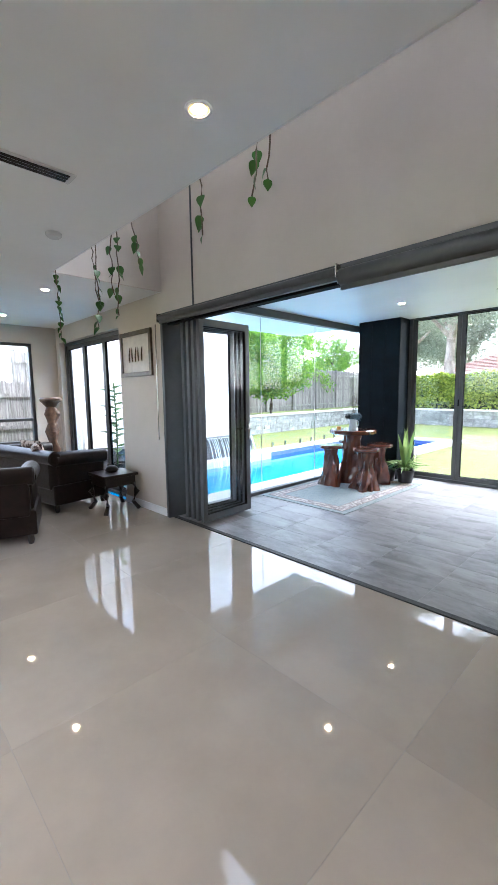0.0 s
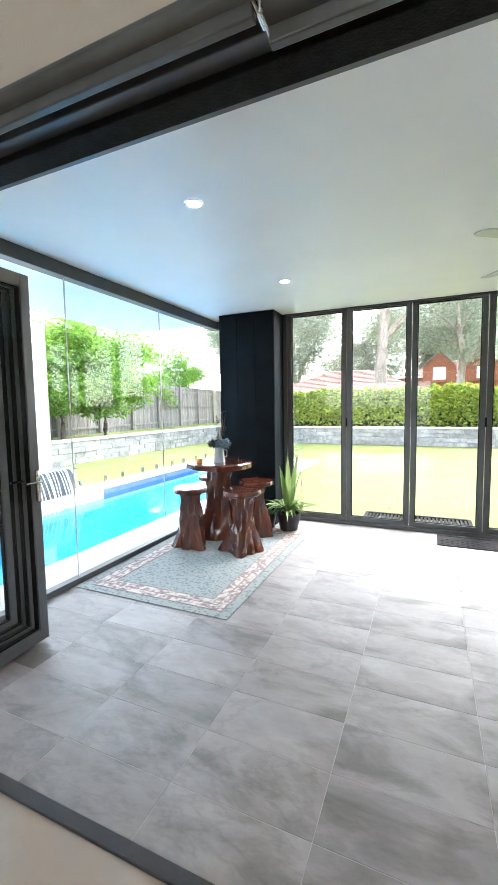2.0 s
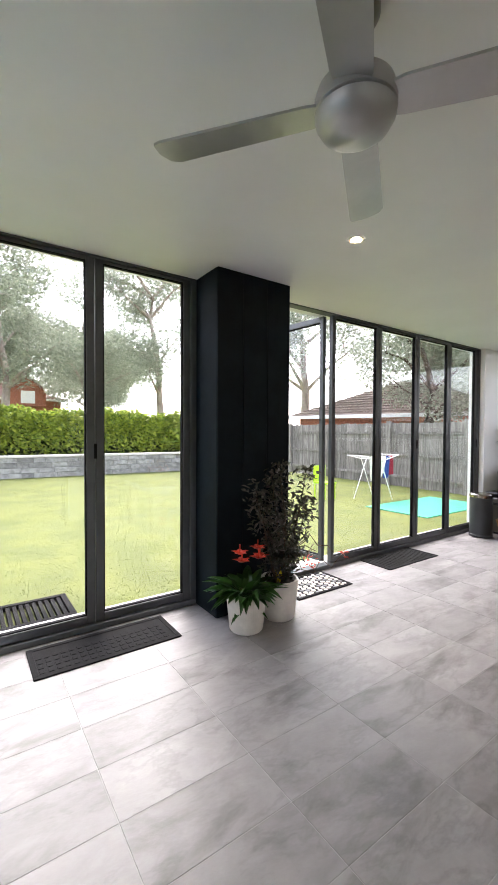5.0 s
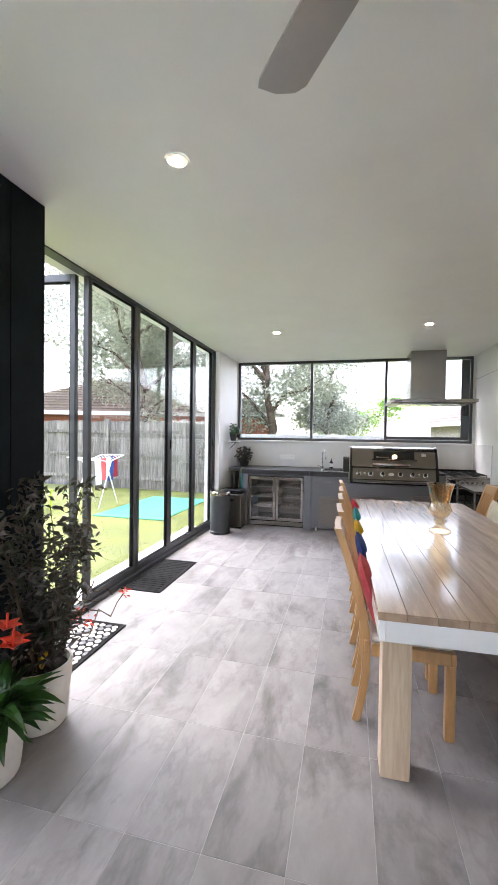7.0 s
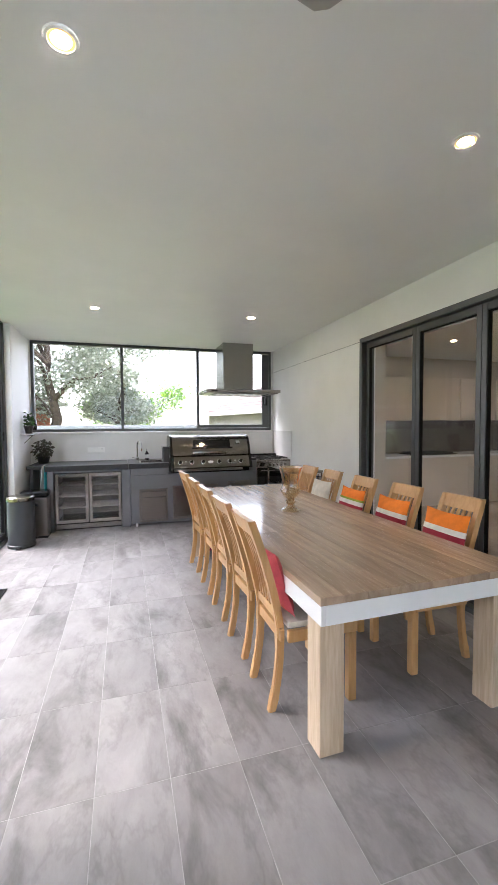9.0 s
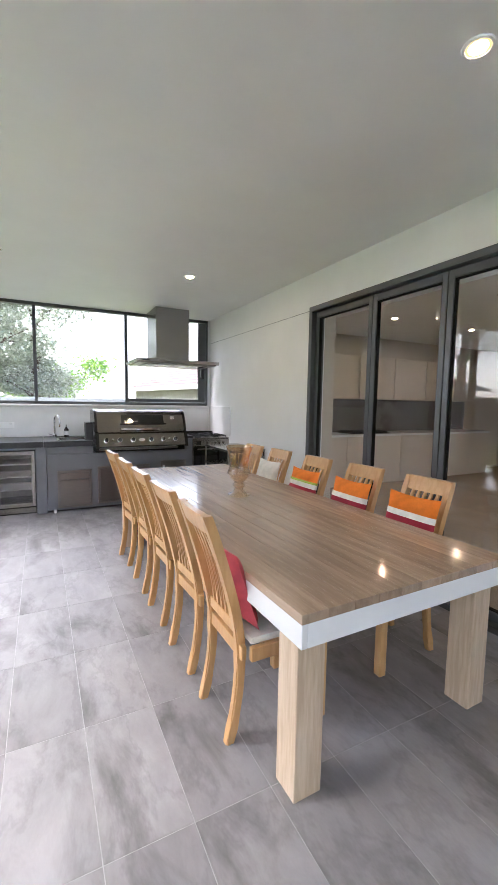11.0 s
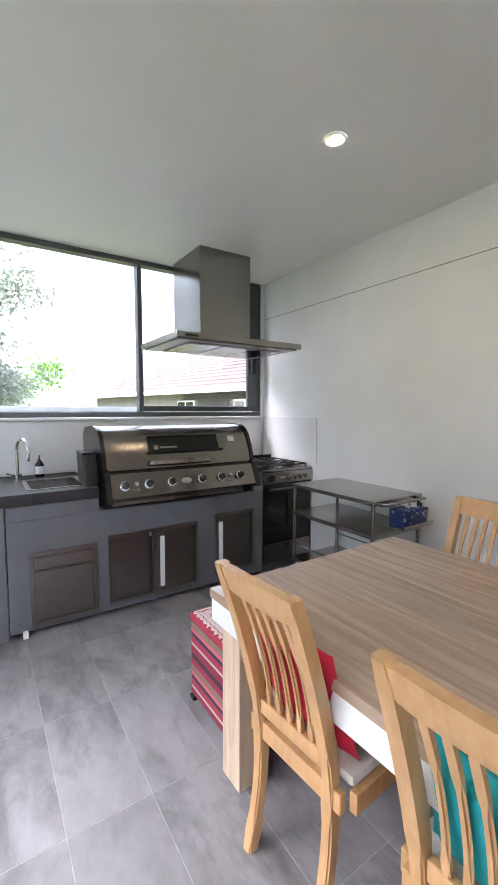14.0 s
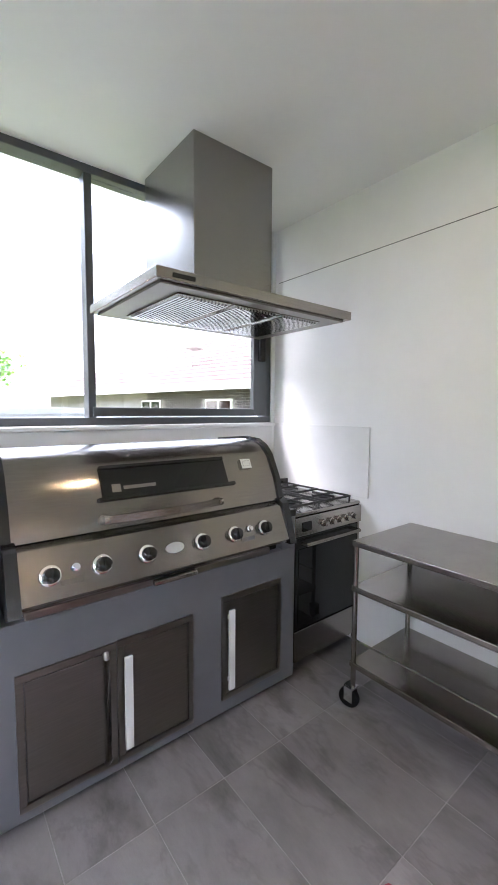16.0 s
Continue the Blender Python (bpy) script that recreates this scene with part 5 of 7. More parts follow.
for k in range(9):
    a = rnd.uniform(0, 6.28)
    pts = [(0.03 * math.cos(a), 0.03 * math.sin(a), 0.27)]
    for j in range(1, 7):
        t = j / 6
        a += rnd.uniform(-0.6, 0.6)
        pts.append((pts[-1][0] + 0.036 * math.cos(a), pts[-1][1] + 0.03 * math.sin(a), 0.27 + t * rnd.uniform(0.75, 0.9) * (1.0 if k < 6 else 0.7)))
        tips.append(pts[-1])
    tube(bm, pts, [0.009 * (1 - 0.8 * i / 6) for i in range(7)], 6)
part("branches", bm, M["stem"], p)
part("foliage", leaves(1700, lambda r: ball(r, r.choice(tips), 0.10, 0.09, 0.085), 0.058, rnd, 0.4), M["purple"], p, "small dusky purple-green leaves")
part("yellow_leaf", rosette(4, 0.28, 0.07, 0.16, 0.022, 0.1, rnd), FAB["yellow"], p)
bm = bmesh.new()
for k in range(9):
    a, x, y, z = rnd.uniform(-0.8, 0.9), 0.05, 0.0, 0.32 + rnd.uniform(0, 0.3)
    pts = [(x, y, z)]
    for j in range(9):
        a += rnd.uniform(-0.9, 0.9)
        x, y, z = x + 0.036 * math.cos(a), y + 0.03 * math.sin(a), z + rnd.uniform(-0.035, 0.05)
        pts.append((x, y, z))
    tube(bm, pts, 0.0035, 5)
part("twisted_twigs", bm, M["stem"], p, "bare twisted twigs")
bm = bmesh.new()
tube(bm, [(0.05, -0.02, 0.34), (0.16, -0.06, 0.42), (0.22, -0.03, 0.34), (0.33, -0.06, 0.30), (0.42, -0.05, 0.40), (0.55, -0.05, 0.30), (0.62, -0.05, 0.36), (0.69, -0.06, 0.40)], 0.004, 6)
tube(bm, [(0.05, -0.03, 0.34), (0.14, -0.05, 0.55), (0.30, -0.04, 0.62), (0.38, -0.05, 0.52), (0.50, -0.05, 0.50), (0.55, -0.06, 0.44)], 0.004, 6)
part("long_twig", bm, M["stem"], p, "bare twig with pink tips")
part("twig_tip", leaves(12, lambda r: ball(r, (0.69, -0.06, 0.40), 0.02, 0.02, 0.03), 0.045, rnd, 0.3), M["redflower"], p)
part("blossom", leaves(26, lambda r: ball(r, (0.36, 0.02, 0.36), 0.06, 0.08, 0.06), 0.035, rnd), M["redflower"], p)


# ---- door mats ----
def mat_thing(x0, x1, y0, y1, label, mesh_like):
    d = thing("door_mat", pose(0, 0, 0), label, "door mat")
    boxes("border", [(x0, x1, y0, y0 + 0.035, 0, 0.010), (x0, x1, y1 - 0.035, y1, 0, 0.010), (x0, x0 + 0.035, y0 + 0.035, y1 - 0.035, 0, 0.010), (x1 - 0.035, x1, y0 + 0.035, y1 - 0.035, 0, 0.010)], M["rubber"], d, bev=0.003)
    if mesh_like == "pebble":
        boxes("base", [(x0 + 0.035, x1 - 0.035, y0 + 0.035, y1 - 0.035, 0, 0.004)], M["rubber"], d, bev=0)
        nx, ny = int((x1 - x0) / 0.055), int((y1 - y0) / 0.055)
        r = random.Random(2)
        for i in range(nx):
            for j in range(ny):
                bm = bmesh.new()
                lathe(bm, [(0.024, 0.003), (0.023, 0.008), (0.015, 0.010)], 7, at=(x0 + 0.05 + i * (x1 - x0 - 0.1) / (nx - 1) + r.uniform(-0.006, 0.006), y0 + 0.05 + j * (y1 - y0 - 0.1) / (ny - 1) + (0.012 if i % 2 else -0.012), 0))
                part("pebble_pad", bm, M["potwhite"] if (i + j) % 4 else M["cab"], d)
    else:
        boxes("mat_base", [(x0 + 0.035, x1 - 0.035, y0 + 0.035, y1 - 0.035, 0, 0.006)], M["rubber"], d, bev=0)
        n = int((x1 - x0 - 0.07) / 0.05)
        for i in range(n):
            xa = x0 + 0.04 + i * 0.05
            if mesh_like == "rib":
                boxes("rib", [(xa, xa + 0.018, y0 + 0.045, y1 - 0.045, 0.005, 0.009)], M["rubber"], d, bev=0)
                continue
            for k in range(int((y1 - y0 - 0.1) / 0.06)):
                boxes("stud", [(xa, xa + 0.03, y0 + 0.05 + k * 0.06, y0 + 0.085 + k * 0.06, 0.005, 0.009)], M["rubber"], d, bev=0)
    return d


mat_thing(-0.445, 0.505, 7.01, 7.40, "black ribbed rubber door mat at the garden doors", "block")
mat_thing(2.955, 3.88, 7.04, 7.44, "dark charcoal door mat at the side doors", "rib")
mat_thing(1.62, 2.315, 7.0, 7.43, "black and white pebble-pattern door mat at the open leaf", "pebble")

# ---- bins and corner clutter ----
b = thing("pedal_bin", pose(5.31, 7.23, 0), "round dark grey pedal bin with a steel lid", "bin")
bm = bmesh.new()
lathe(bm, [(0.15, 0.0), (0.155, 0.01), (0.155, 0.035), (0.148, 0.04), (0.148, 0.56)], 40)
part("body", bm, mat("slate_grey_coat", (0.045, 0.05, 0.056), 0.45, vary=0.1), b, smooth=True)
bm = bmesh.new()
lathe(bm, [(0.152, 0.56), (0.153, 0.60), (0.14, 0.615), (0.0, 0.625)], 40)
part("lid", bm, M["steel"], b, "brushed steel lid", True)
boxes("pedal", [(-0.20, -0.14, -0.03, 0.03, 0.01, 0.025)], M["black"], b)
b = thing("pedal_bin", pose(5.73, 7.15, 0), "slim rectangular steel bin with a black lid", "bin")
boxes("body", [(-0.12, 0.12, -0.16, 0.16, 0.015, 0.53)], M["dsteel"], b, bev=0.015)
boxes("lid", [(-0.125, 0.125, -0.165, 0.165, 0.53, 0.61)], M["black"], b, "black plastic lid", bev=0.02)
boxes("handle", [(-0.128, -0.12, -0.05, 0.05, 0.42, 0.46)], M["chrome"], b, bev=0.003)
boxes("base", [(-0.122, 0.122, -0.162, 0.162, 0.0, 0.03)], M["black"], b)
tw = thing("tea_towel", pose(5.86, 7.085, 0), "pale blue and white striped towel over the bench end", "towel")
bm = bmesh.new()
cols = 11
rows_ = []
for jz in range(9):
    rows_.append([bm.verts.new((0.03 + 0.022 * i, 0.012 * math.sin(i * 1.7) + 0.006 * jz, 0.915 - 0.058 * jz)) for i in range(cols)])
for ra, rb in zip(rows_, rows_[1:]):
    for i in range(cols - 1):
        bm.faces.new((ra[i], ra[i + 1], rb[i + 1], rb[i]))
bmesh.ops.solidify(bm, geom=list(bm.faces), thickness=0.006)
part("cloth", bm, FAB["white"], tw, smooth=True)
for k in range(3):
    bm = bmesh.new()
    x = 0.06 + 0.066 * k
    box(bm, x, x + 0.02, -0.022, -0.012, 0.47, 0.90, 0.002)
    part("stripe", bm, FAB["teal"], tw)
sh = thing("wall_shelf", pose(6.05, 7.375, 1.33), "small wall bracket shelf with a trailing dark plant", "shelf")
boxes("board", [(-0.02, 0.42, -0.14, 0.0, 0.0, 0.018)], M["gloss_white"], sh)
bm = bmesh.new()
tube(bm, [(-0.05, -0.10, -0.01), (0.40, -0.10, -0.01)], 0.006)
tube(bm, [(0.18, -0.005, -0.12), (0.18, -0.12, -0.005)], 0.006)
part("rail", bm, M["steel"], sh, smooth=True)
p = pot("shelf_plant", pose(6.20, 7.30, 1.348), 0.045, 0.06, 0.11, M["potblack"], "small leafy plant in a dark pot on the wall shelf")
part("foliage", leaves(160, lambda r: ball(r, (0, 0, 0.18), 0.09, 0.05, 0.12), 0.05, rnd), M["houseleaf"], p)
bm = bmesh.new()
lathe(bm, [(0.0, 0.0), (0.05, 0.0), (0.055, 0.04), (0.045, 0.14), (0.02, 0.17), (0.02, 0.19), (0.0, 0.19)], 18)
tagged(part("speaker", bm, M["black"], smooth=True, at=pose(6.38, 7.28, 1.40)), "small dark rounded ornament on the window ledge", "ornament")
p = pot("bench_plant", pose(6.42, 7.16, 0.905), 0.07, 0.085, 0.10, M["potblack"], "dark bushy plant on the end of the bench")
part("foliage", leaves(300, lambda r: ball(r, (0, 0, 0.2), 0.15, 0.13, 0.14), 0.06, rnd), M["purple"], p)
boxes_bt = tagged(boxes("bench_bracket", [(5.95, 6.69, 7.062, 7.30, 0.86, 0.904)], M["bench"]), "dark bench end piece by the wall", "bench end")
tagged(boxes("bench_end_leg", [(6.2, 6.66, 7.26, 7.30, 0.0, 0.859)], M["cab"]), "grey support under the bench end", "support")

# ottoman at the table's end
def kilim_mat():
    m = bpy.data.materials.new("striped_kilim")
    m.use_nodes = True
    n, l = m.node_tree.nodes, m.node_tree.links
    b = n["Principled BSDF"]
    b.inputs["Roughness"].default_value = 0.9
    tc = n.new("ShaderNodeTexCoord")
    sx = n.new("ShaderNodeSeparateXYZ")
    l.new(tc.outputs["Object"], sx.inputs["Vector"])
    mu = n.new("ShaderNodeMath")
    mu.operation, mu.inputs[1].default_value = "MULTIPLY", 4.6
    l.new(sx.outputs["Z"], mu.inputs[0])
    fr = n.new("ShaderNodeMath")
    fr.operation = "FRACT"
    l.new(mu.outputs["Value"], fr.inputs[0])
    r = n.new("ShaderNodeValToRGB")
    r.color_ramp.interpolation = "CONSTANT"
    cols = ((0.0, (0.05, 0.02, 0.03)), (0.12, (0.22, 0.02, 0.05)), (0.3, (0.5, 0.40, 0.30)), (0.36, (0.30, 0.03, 0.06)), (0.52, (0.03, 0.025, 0.05)), (0.6, (0.5, 0.12, 0.14)), (0.7, (0.20, 0.15, 0.10)), (0.85, (0.25, 0.02, 0.05)))
    e = r.color_ramp.elements
    e[0].color = (*cols[0][1], 1)
    e[1].position, e[1].color = cols[1][0], (*cols[1][1], 1)
    for q, c in cols[2:]:
        k = e.new(q)
        k.color = (*c, 1)
    l.new(fr.outputs["Value"], r.inputs["Fac"])
    l.new(r.outputs["Color"], b.inputs["Base Color"])
    return m


M["kilim"] = kilim_mat()


def medallion_mat():
    """Woven bands and zigzags that run in rectangles round a centre piece."""
    m = bpy.data.materials.new("red_cream_medallion_weave")
    m.use_nodes = True
    n, l = m.node_tree.nodes, m.node_tree.links
    b = n["Principled BSDF"]
    b.inputs["Roughness"].default_value = 0.9

    def op(kind, a, v):
        k = n.new("ShaderNodeMath")
        k.operation = kind
        l.new(a, k.inputs[0])
        if hasattr(v, "node"):
            l.new(v, k.inputs[1])
        else:
            k.inputs[1].default_value = v
        return k.outputs["Value"]
    tc = n.new("ShaderNodeTexCoord")
    sx = n.new("ShaderNodeSeparateXYZ")
    l.new(tc.outputs["Object"], sx.inputs["Vector"])
    ax = op("MULTIPLY", op("ABSOLUTE", sx.outputs["X"], 0.0), 4.0)
    ay = op("MULTIPLY", op("ABSOLUTE", sx.outputs["Y"], 0.0), 4.5)
    d = op("MAXIMUM", ax, ay)
    zig = op("ADD", op("MULTIPLY", op("PINGPONG", sx.outputs["X"], 0.018), 1.9), op("MULTIPLY", op("PINGPONG", sx.outputs["Y"], 0.018), 1.9))
    nz = n.new("ShaderNodeTexNoise")
    nz.inputs["Scale"].default_value = 60
    l.new(tc.outputs["Object"], nz.inputs["Vector"])
    v = op("ADD", op("ADD", d, zig), op("MULTIPLY", nz.outputs["Fac"], 0.07))
    r = n.new("ShaderNodeValToRGB")
    r.color_ramp.interpolation = "CONSTANT"
    cream, crim, oran, dark, grn = (0.60, 0.50, 0.45), (0.33, 0.03, 0.055), (0.55, 0.20, 0.10), (0.06, 0.03, 0.04), (0.30, 0.32, 0.24)
    pink = (0.52, 0.27, 0.25)
    seq = ((0.0, oran), (0.14, cream), (0.20, dark), (0.22, pink), (0.32, crim), (0.37, cream), (0.45, crim), (0.48, cream), (0.55, dark), (0.57, cream), (0.64, crim), (0.70, pink),
           (0.74, cream), (0.80, grn), (0.82, cream), (0.88, crim), (0.91, cream), (0.99, crim))
    e = r.color_ramp.elements
    e[0].color = (*seq[0][1], 1)
    e[1].position, e[1].color = seq[1][0], (*seq[1][1], 1)
    for q, c in seq[2:]:
        k = e.new(q)
        k.color = (*c, 1)
    l.new(v, r.inputs["Fac"])
    l.new(r.outputs["Color"], b.inputs["Base Color"])
    return m


M["kilimtop"] = medallion_mat()
ot = thing("ottoman", pose(4.585, 5.012, 0, 0, 0, 0), "square ottoman in red striped kilim with a floral top", "ottoman")
boxes("base", [(-0.25, 0.245, -0.215, 0.215, 0.02, 0.395)], M["kilim"], ot, bev=0.02)
boxes("cushion_top", [(-0.255, 0.25, -0.22, 0.22, 0.395, 0.44)], M["kilimtop"], ot, "red and white floral top", bev=0.02)
for x in (-0.2, 0.22):
    for y in (-0.2, 0.2):
        boxes("foot", [(x - 0.02, x + 0.02, y - 0.02, y + 0.02, 0.0, 0.022)], M["darkwood"], ot)
copy_thing(ot, pose(4.43, 4.49, 0, 0, 0, 181))

# basket, tissues and cup on the trolley's end
bk = boxes("side_tray", [(TX0 - 0.15, TX0 - 0.005, TY0 + 0.10, TY0 + 0.40, 0.672, 0.680), (TX0 - 0.15, TX0 - 0.144, TY0 + 0.10, TY0 + 0.40, 0.68, 0.70), (TX0 - 0.07, TX0 - 0.05, TY0 + 0.10, TY0 + 0.106, 0.68, 0.80)], M["steel"], tr, bev=0.001)
ti = thing("tissue_box", pose(TX0 - 0.078, TY0 + 0.27, 0.681), "navy and white patterned tissue box with a tissue pulled up", "tissue box")
boxes("carton", [(-0.06, 0.06, -0.11, 0.11, 0, 0.11)], mat("navy_floral_card", (0.012, 0.03, 0.14), 0.5, scale=30, second=(0.45, 0.5, 0.6), lo=0.36, hi=0.42), ti, bev=0.003)
part("tissue", leaves(5, lambda r: (r.uniform(-0.01, 0.01), r.uniform(-0.03, 0.03), 0.11), 0.085, random.Random(1), 1.2), FAB["white"], ti, "white tissue")
bm = bmesh.new()
lathe(bm, [(0.0, 0.0), (0.036, 0.0), (0.042, 0.09), (0.039, 0.09), (0.033, 0.005)], 24)
tagged(part("steel_cup", bm, M["steel"], smooth=True, at=pose(TX0 - 0.078, TY0 + 0.115, 0.681)), "small stainless cup on the trolley's side tray", "cup")

# ---- kitchen beyond the sliding doors ----
kc = thing("kitchen_counter", pose(5.75, 0, 0), "cream kitchen counter with a black gas cooktop", "counter")
boxes("carcass", [(0.0, 0.6, -2.6, 2.6, 0.0, 0.86)], M["beige"], kc)
boxes("worktop", [(-0.02, 0.62, -2.62, 2.62, 0.86, 0.90)], M["gloss_white"], kc)
boxes("cooktop", [(0.08, 0.55, 0.2, 1.1, 0.90, 0.912)], M["black"], kc)
boxes("trivet", [(0.12 + 0.1 * k, 0.13 + 0.1 * k, 0.25, 1.05, 0.912, 0.945) for k in range(5)] + [(0.12, 0.53, 0.25 + 0.26 * k, 0.26 + 0.26 * k, 0.93, 0.945) for k in range(4)], M["iron"], kc, bev=0)
for k in range(4):
    boxes("drawer_front", [(-0.012, 0.0, -2.55 + 1.29 * k, -1.28 + 1.29 * k, 0.10, 0.84)], M["beige"], kc)
wc = thing("wall_cabinet", pose(5.75, 0, 0), "cream overhead kitchen cabinets", "cabinet")
boxes("carcass", [(0.26, 0.6, -2.6, 2.6, 1.52, 2.3)], M["beige"], wc)
for k in range(6):
    boxes("door", [(0.24, 0.26, -2.58 + 0.86 * k, -1.74 + 0.86 * k, 1.53, 2.29)], M["beige"], wc)
structure(boxes("kitchen_splashback", [(6.352, 6.362, -2.6, 2.6, 0.901, 1.52)], mat("grey_glass_splashback", (0.16, 0.15, 0.14), 0.1), bev=0), "grey glass splashback of the inner kitchen", "splashback")

# ---- living room ----
pic = thing("framed_print", pose(-4.03, WALL_IN - 0.002, 2.055), "framed feather print on the beige wall", "picture")
boxes("picture_frame", [(-0.40, 0.40, -0.03, 0.0, -0.29, -0.235), (-0.40, 0.40, -0.03, 0.0, 0.235, 0.29), (-0.40, -0.345, -0.03, 0.0, -0.235, 0.235), (0.345, 0.40, -0.03, 0.0, -0.235, 0.235)], mat("bronze_moulding", (0.12, 0.09, 0.06), 0.4, metal=0.3, vary=0.3, scale=20), pic)
boxes("mount", [(-0.346, 0.346, -0.012, -0.002, -0.236, 0.236)], M["potwhite"], pic, bev=0)
for k in range(5):
    bm = bmesh.new()
    strap(bm, (0, 0, -0.10), (0.012 * (-1) ** k, 0.0001), 0.20, 0.016, 0.05, 8)
    part("feather", bm, M["stem"], pic, at=pose(-0.16 + 0.08 * k, -0.016, 0))


def chesterfield(at, length, label):
    s = thing("chesterfield_sofa", at, label, "sofa")
    h = length / 2
    boxes("base", [(-h + 0.05, h - 0.05, -0.40, 0.40, 0.10, 0.36)], M["leather"], s, bev=0.02)
    bm = bmesh.new()
    box(bm, -h + 0.22, -0.004, -0.36, 0.22, 0.36, 0.50, 0.045)
    part("seat_cushion", bm, M["leather"], s, smooth=True)
    bm = bmesh.new()
    box(bm, 0.004, h - 0.22, -0.36, 0.22, 0.36, 0.50, 0.045)
    part("seat_cushion", bm, M["leather"], s, smooth=True)
    back = boxes("backrest", [(-h + 0.10, h - 0.10, 0.24, 0.42, 0.30, 0.72)], M["leather"], s, bev=0.03)
    bm = bmesh.new()
    tube(bm, [(-h + 0.04, 0.36, 0.72), (-h + 0.06, 0.36, 0.72), (h - 0.06, 0.36, 0.72), (h - 0.04, 0.36, 0.72)], [0.07, 0.095, 0.095, 0.07], 18)
    part("back_roll", bm, M["leather"], s, smooth=True)
    for sx in (-1, 1):
        boxes("arm", [(sx * (h - 0.16) - 0.08, sx * (h - 0.16) + 0.08, -0.38, 0.32, 0.12, 0.66)], M["leather"], s, bev=0.03)
        bm = bmesh.new()
        x = sx * (h - 0.13)
        tube(bm, [(x, -0.42, 0.67), (x, -0.40, 0.67), (x, 0.34, 0.70), (x, 0.36, 0.70)], [0.08, 0.10, 0.10, 0.08], 18)
        part("arm_roll", bm, M["leather"], s, smooth=True)
    for i in range(int(length / 0.16)):
        for q in range(2):
            bm = bmesh.new()
            bmesh.ops.create_icosphere(bm, subdivisions=1, radius=0.013)
            part("button", bm, M["leather"], back, smooth=True, at=pose(-h + 0.24 + 0.16 * i + 0.08 * q, 0.236, 0.50 + 0.12 * q))
    for sx in (-1, 1):
        for sy in (-0.34, 0.34):
            bm = bmesh.new()
            lathe(bm, [(0.025, 0.0), (0.035, 0.04), (0.03, 0.10)], 12, at=(sx * (h - 0.12), sy, 0))
            part("foot", bm, M["darkwood"], s, smooth=True)
    return s


chesterfield(pose(-5.45, 2.45, 0, 0, 0, 190), 1.75, "dark leather chesterfield sofa with its buttoned back rolled")
chesterfield(pose(-4.22, 1.12, 0, 0, 0, 250), 1.60, "dark brown leather chesterfield armchair sofa")
for k, (x, y, z, r) in enumerate(((-5.55, 2.28, 0.72, 20), (-5.15, 2.22, 0.70, -15), (-4.42, 1.35, 0.68, 60))):
    c = thing("scatter_cushion", pose(x, y, z, 20, 0, r), "brown and cream floral scatter cushion on the sofa", "cushion", "floral cushions")
    bm = bmesh.new()
    pillow(bm, 0.42, 0.38, 0.13)
    part("cover", bm, mat("floral_brown_cream", (0.5, 0.42, 0.36), 0.85, scale=13, second=(0.08, 0.04, 0.03), lo=0.46, hi=0.52), c, smooth=True)
tb = thing("side_table", pose(-4.27, 2.86, 0), "low black carved side table by the sofa", "side table")
boxes("top", [(-0.24, 0.24, -0.24, 0.24, 0.46, 0.50)], M["darkwood"], tb)
boxes("apron", [(-0.21, 0.21, -0.21, 0.21, 0.34, 0.46)], M["darkwood"], tb)
for x in (-0.19, 0.19):
    for y in (-0.19, 0.19):
        bm = bmesh.new()
        tube(bm, [(x, y, 0.36), (x * 1.15, y * 1.15, 0.24), (x * 0.95, y * 0.95, 0.10), (x * 1.25, y * 1.25, 0.0)], [0.035, 0.04, 0.025, 0.03], 10)
        part("leg", bm, M["darkwood"], tb, smooth=True)
bm = bmesh.new()
lathe(bm, [(0.0, 0.0), (0.06, 0.0), (0.09, 0.03), (0.07, 0.07), (0.03, 0.09), (0.0, 0.09)], 18)
tagged(part("ornament", bm, M["darkwood"], smooth=True, at=pose(-4.30, 2.86, 0.50)), "dark carved ornament on the side table", "ornament")
to = thing("carved_stand", pose(-6.45, 2.85, 0), "tall carved brown wooden stand in the corner", "plant stand")
bm = bmesh.new()
lathe(bm, [(0.15, 0.0), (0.16, 0.06), (0.09, 0.12), (0.07, 0.5), (0.10, 0.62), (0.06, 0.74), (0.11, 0.92), (0.07, 1.06), (0.12, 1.22), (0.07, 1.34), (0.13, 1.42)], 26, wobble=lambda a, z: 1 + 0.16 * math.sin(3 * a + 9 * z))
part("shaft", bm, M["carved"], to, smooth=True)
bm = bmesh.new()
lathe(bm, [(0.15, 1.42), (0.17, 1.44), (0.17, 1.48), (0.15, 1.50)], 26)
part("top", bm, M["carved"], to, smooth=True)


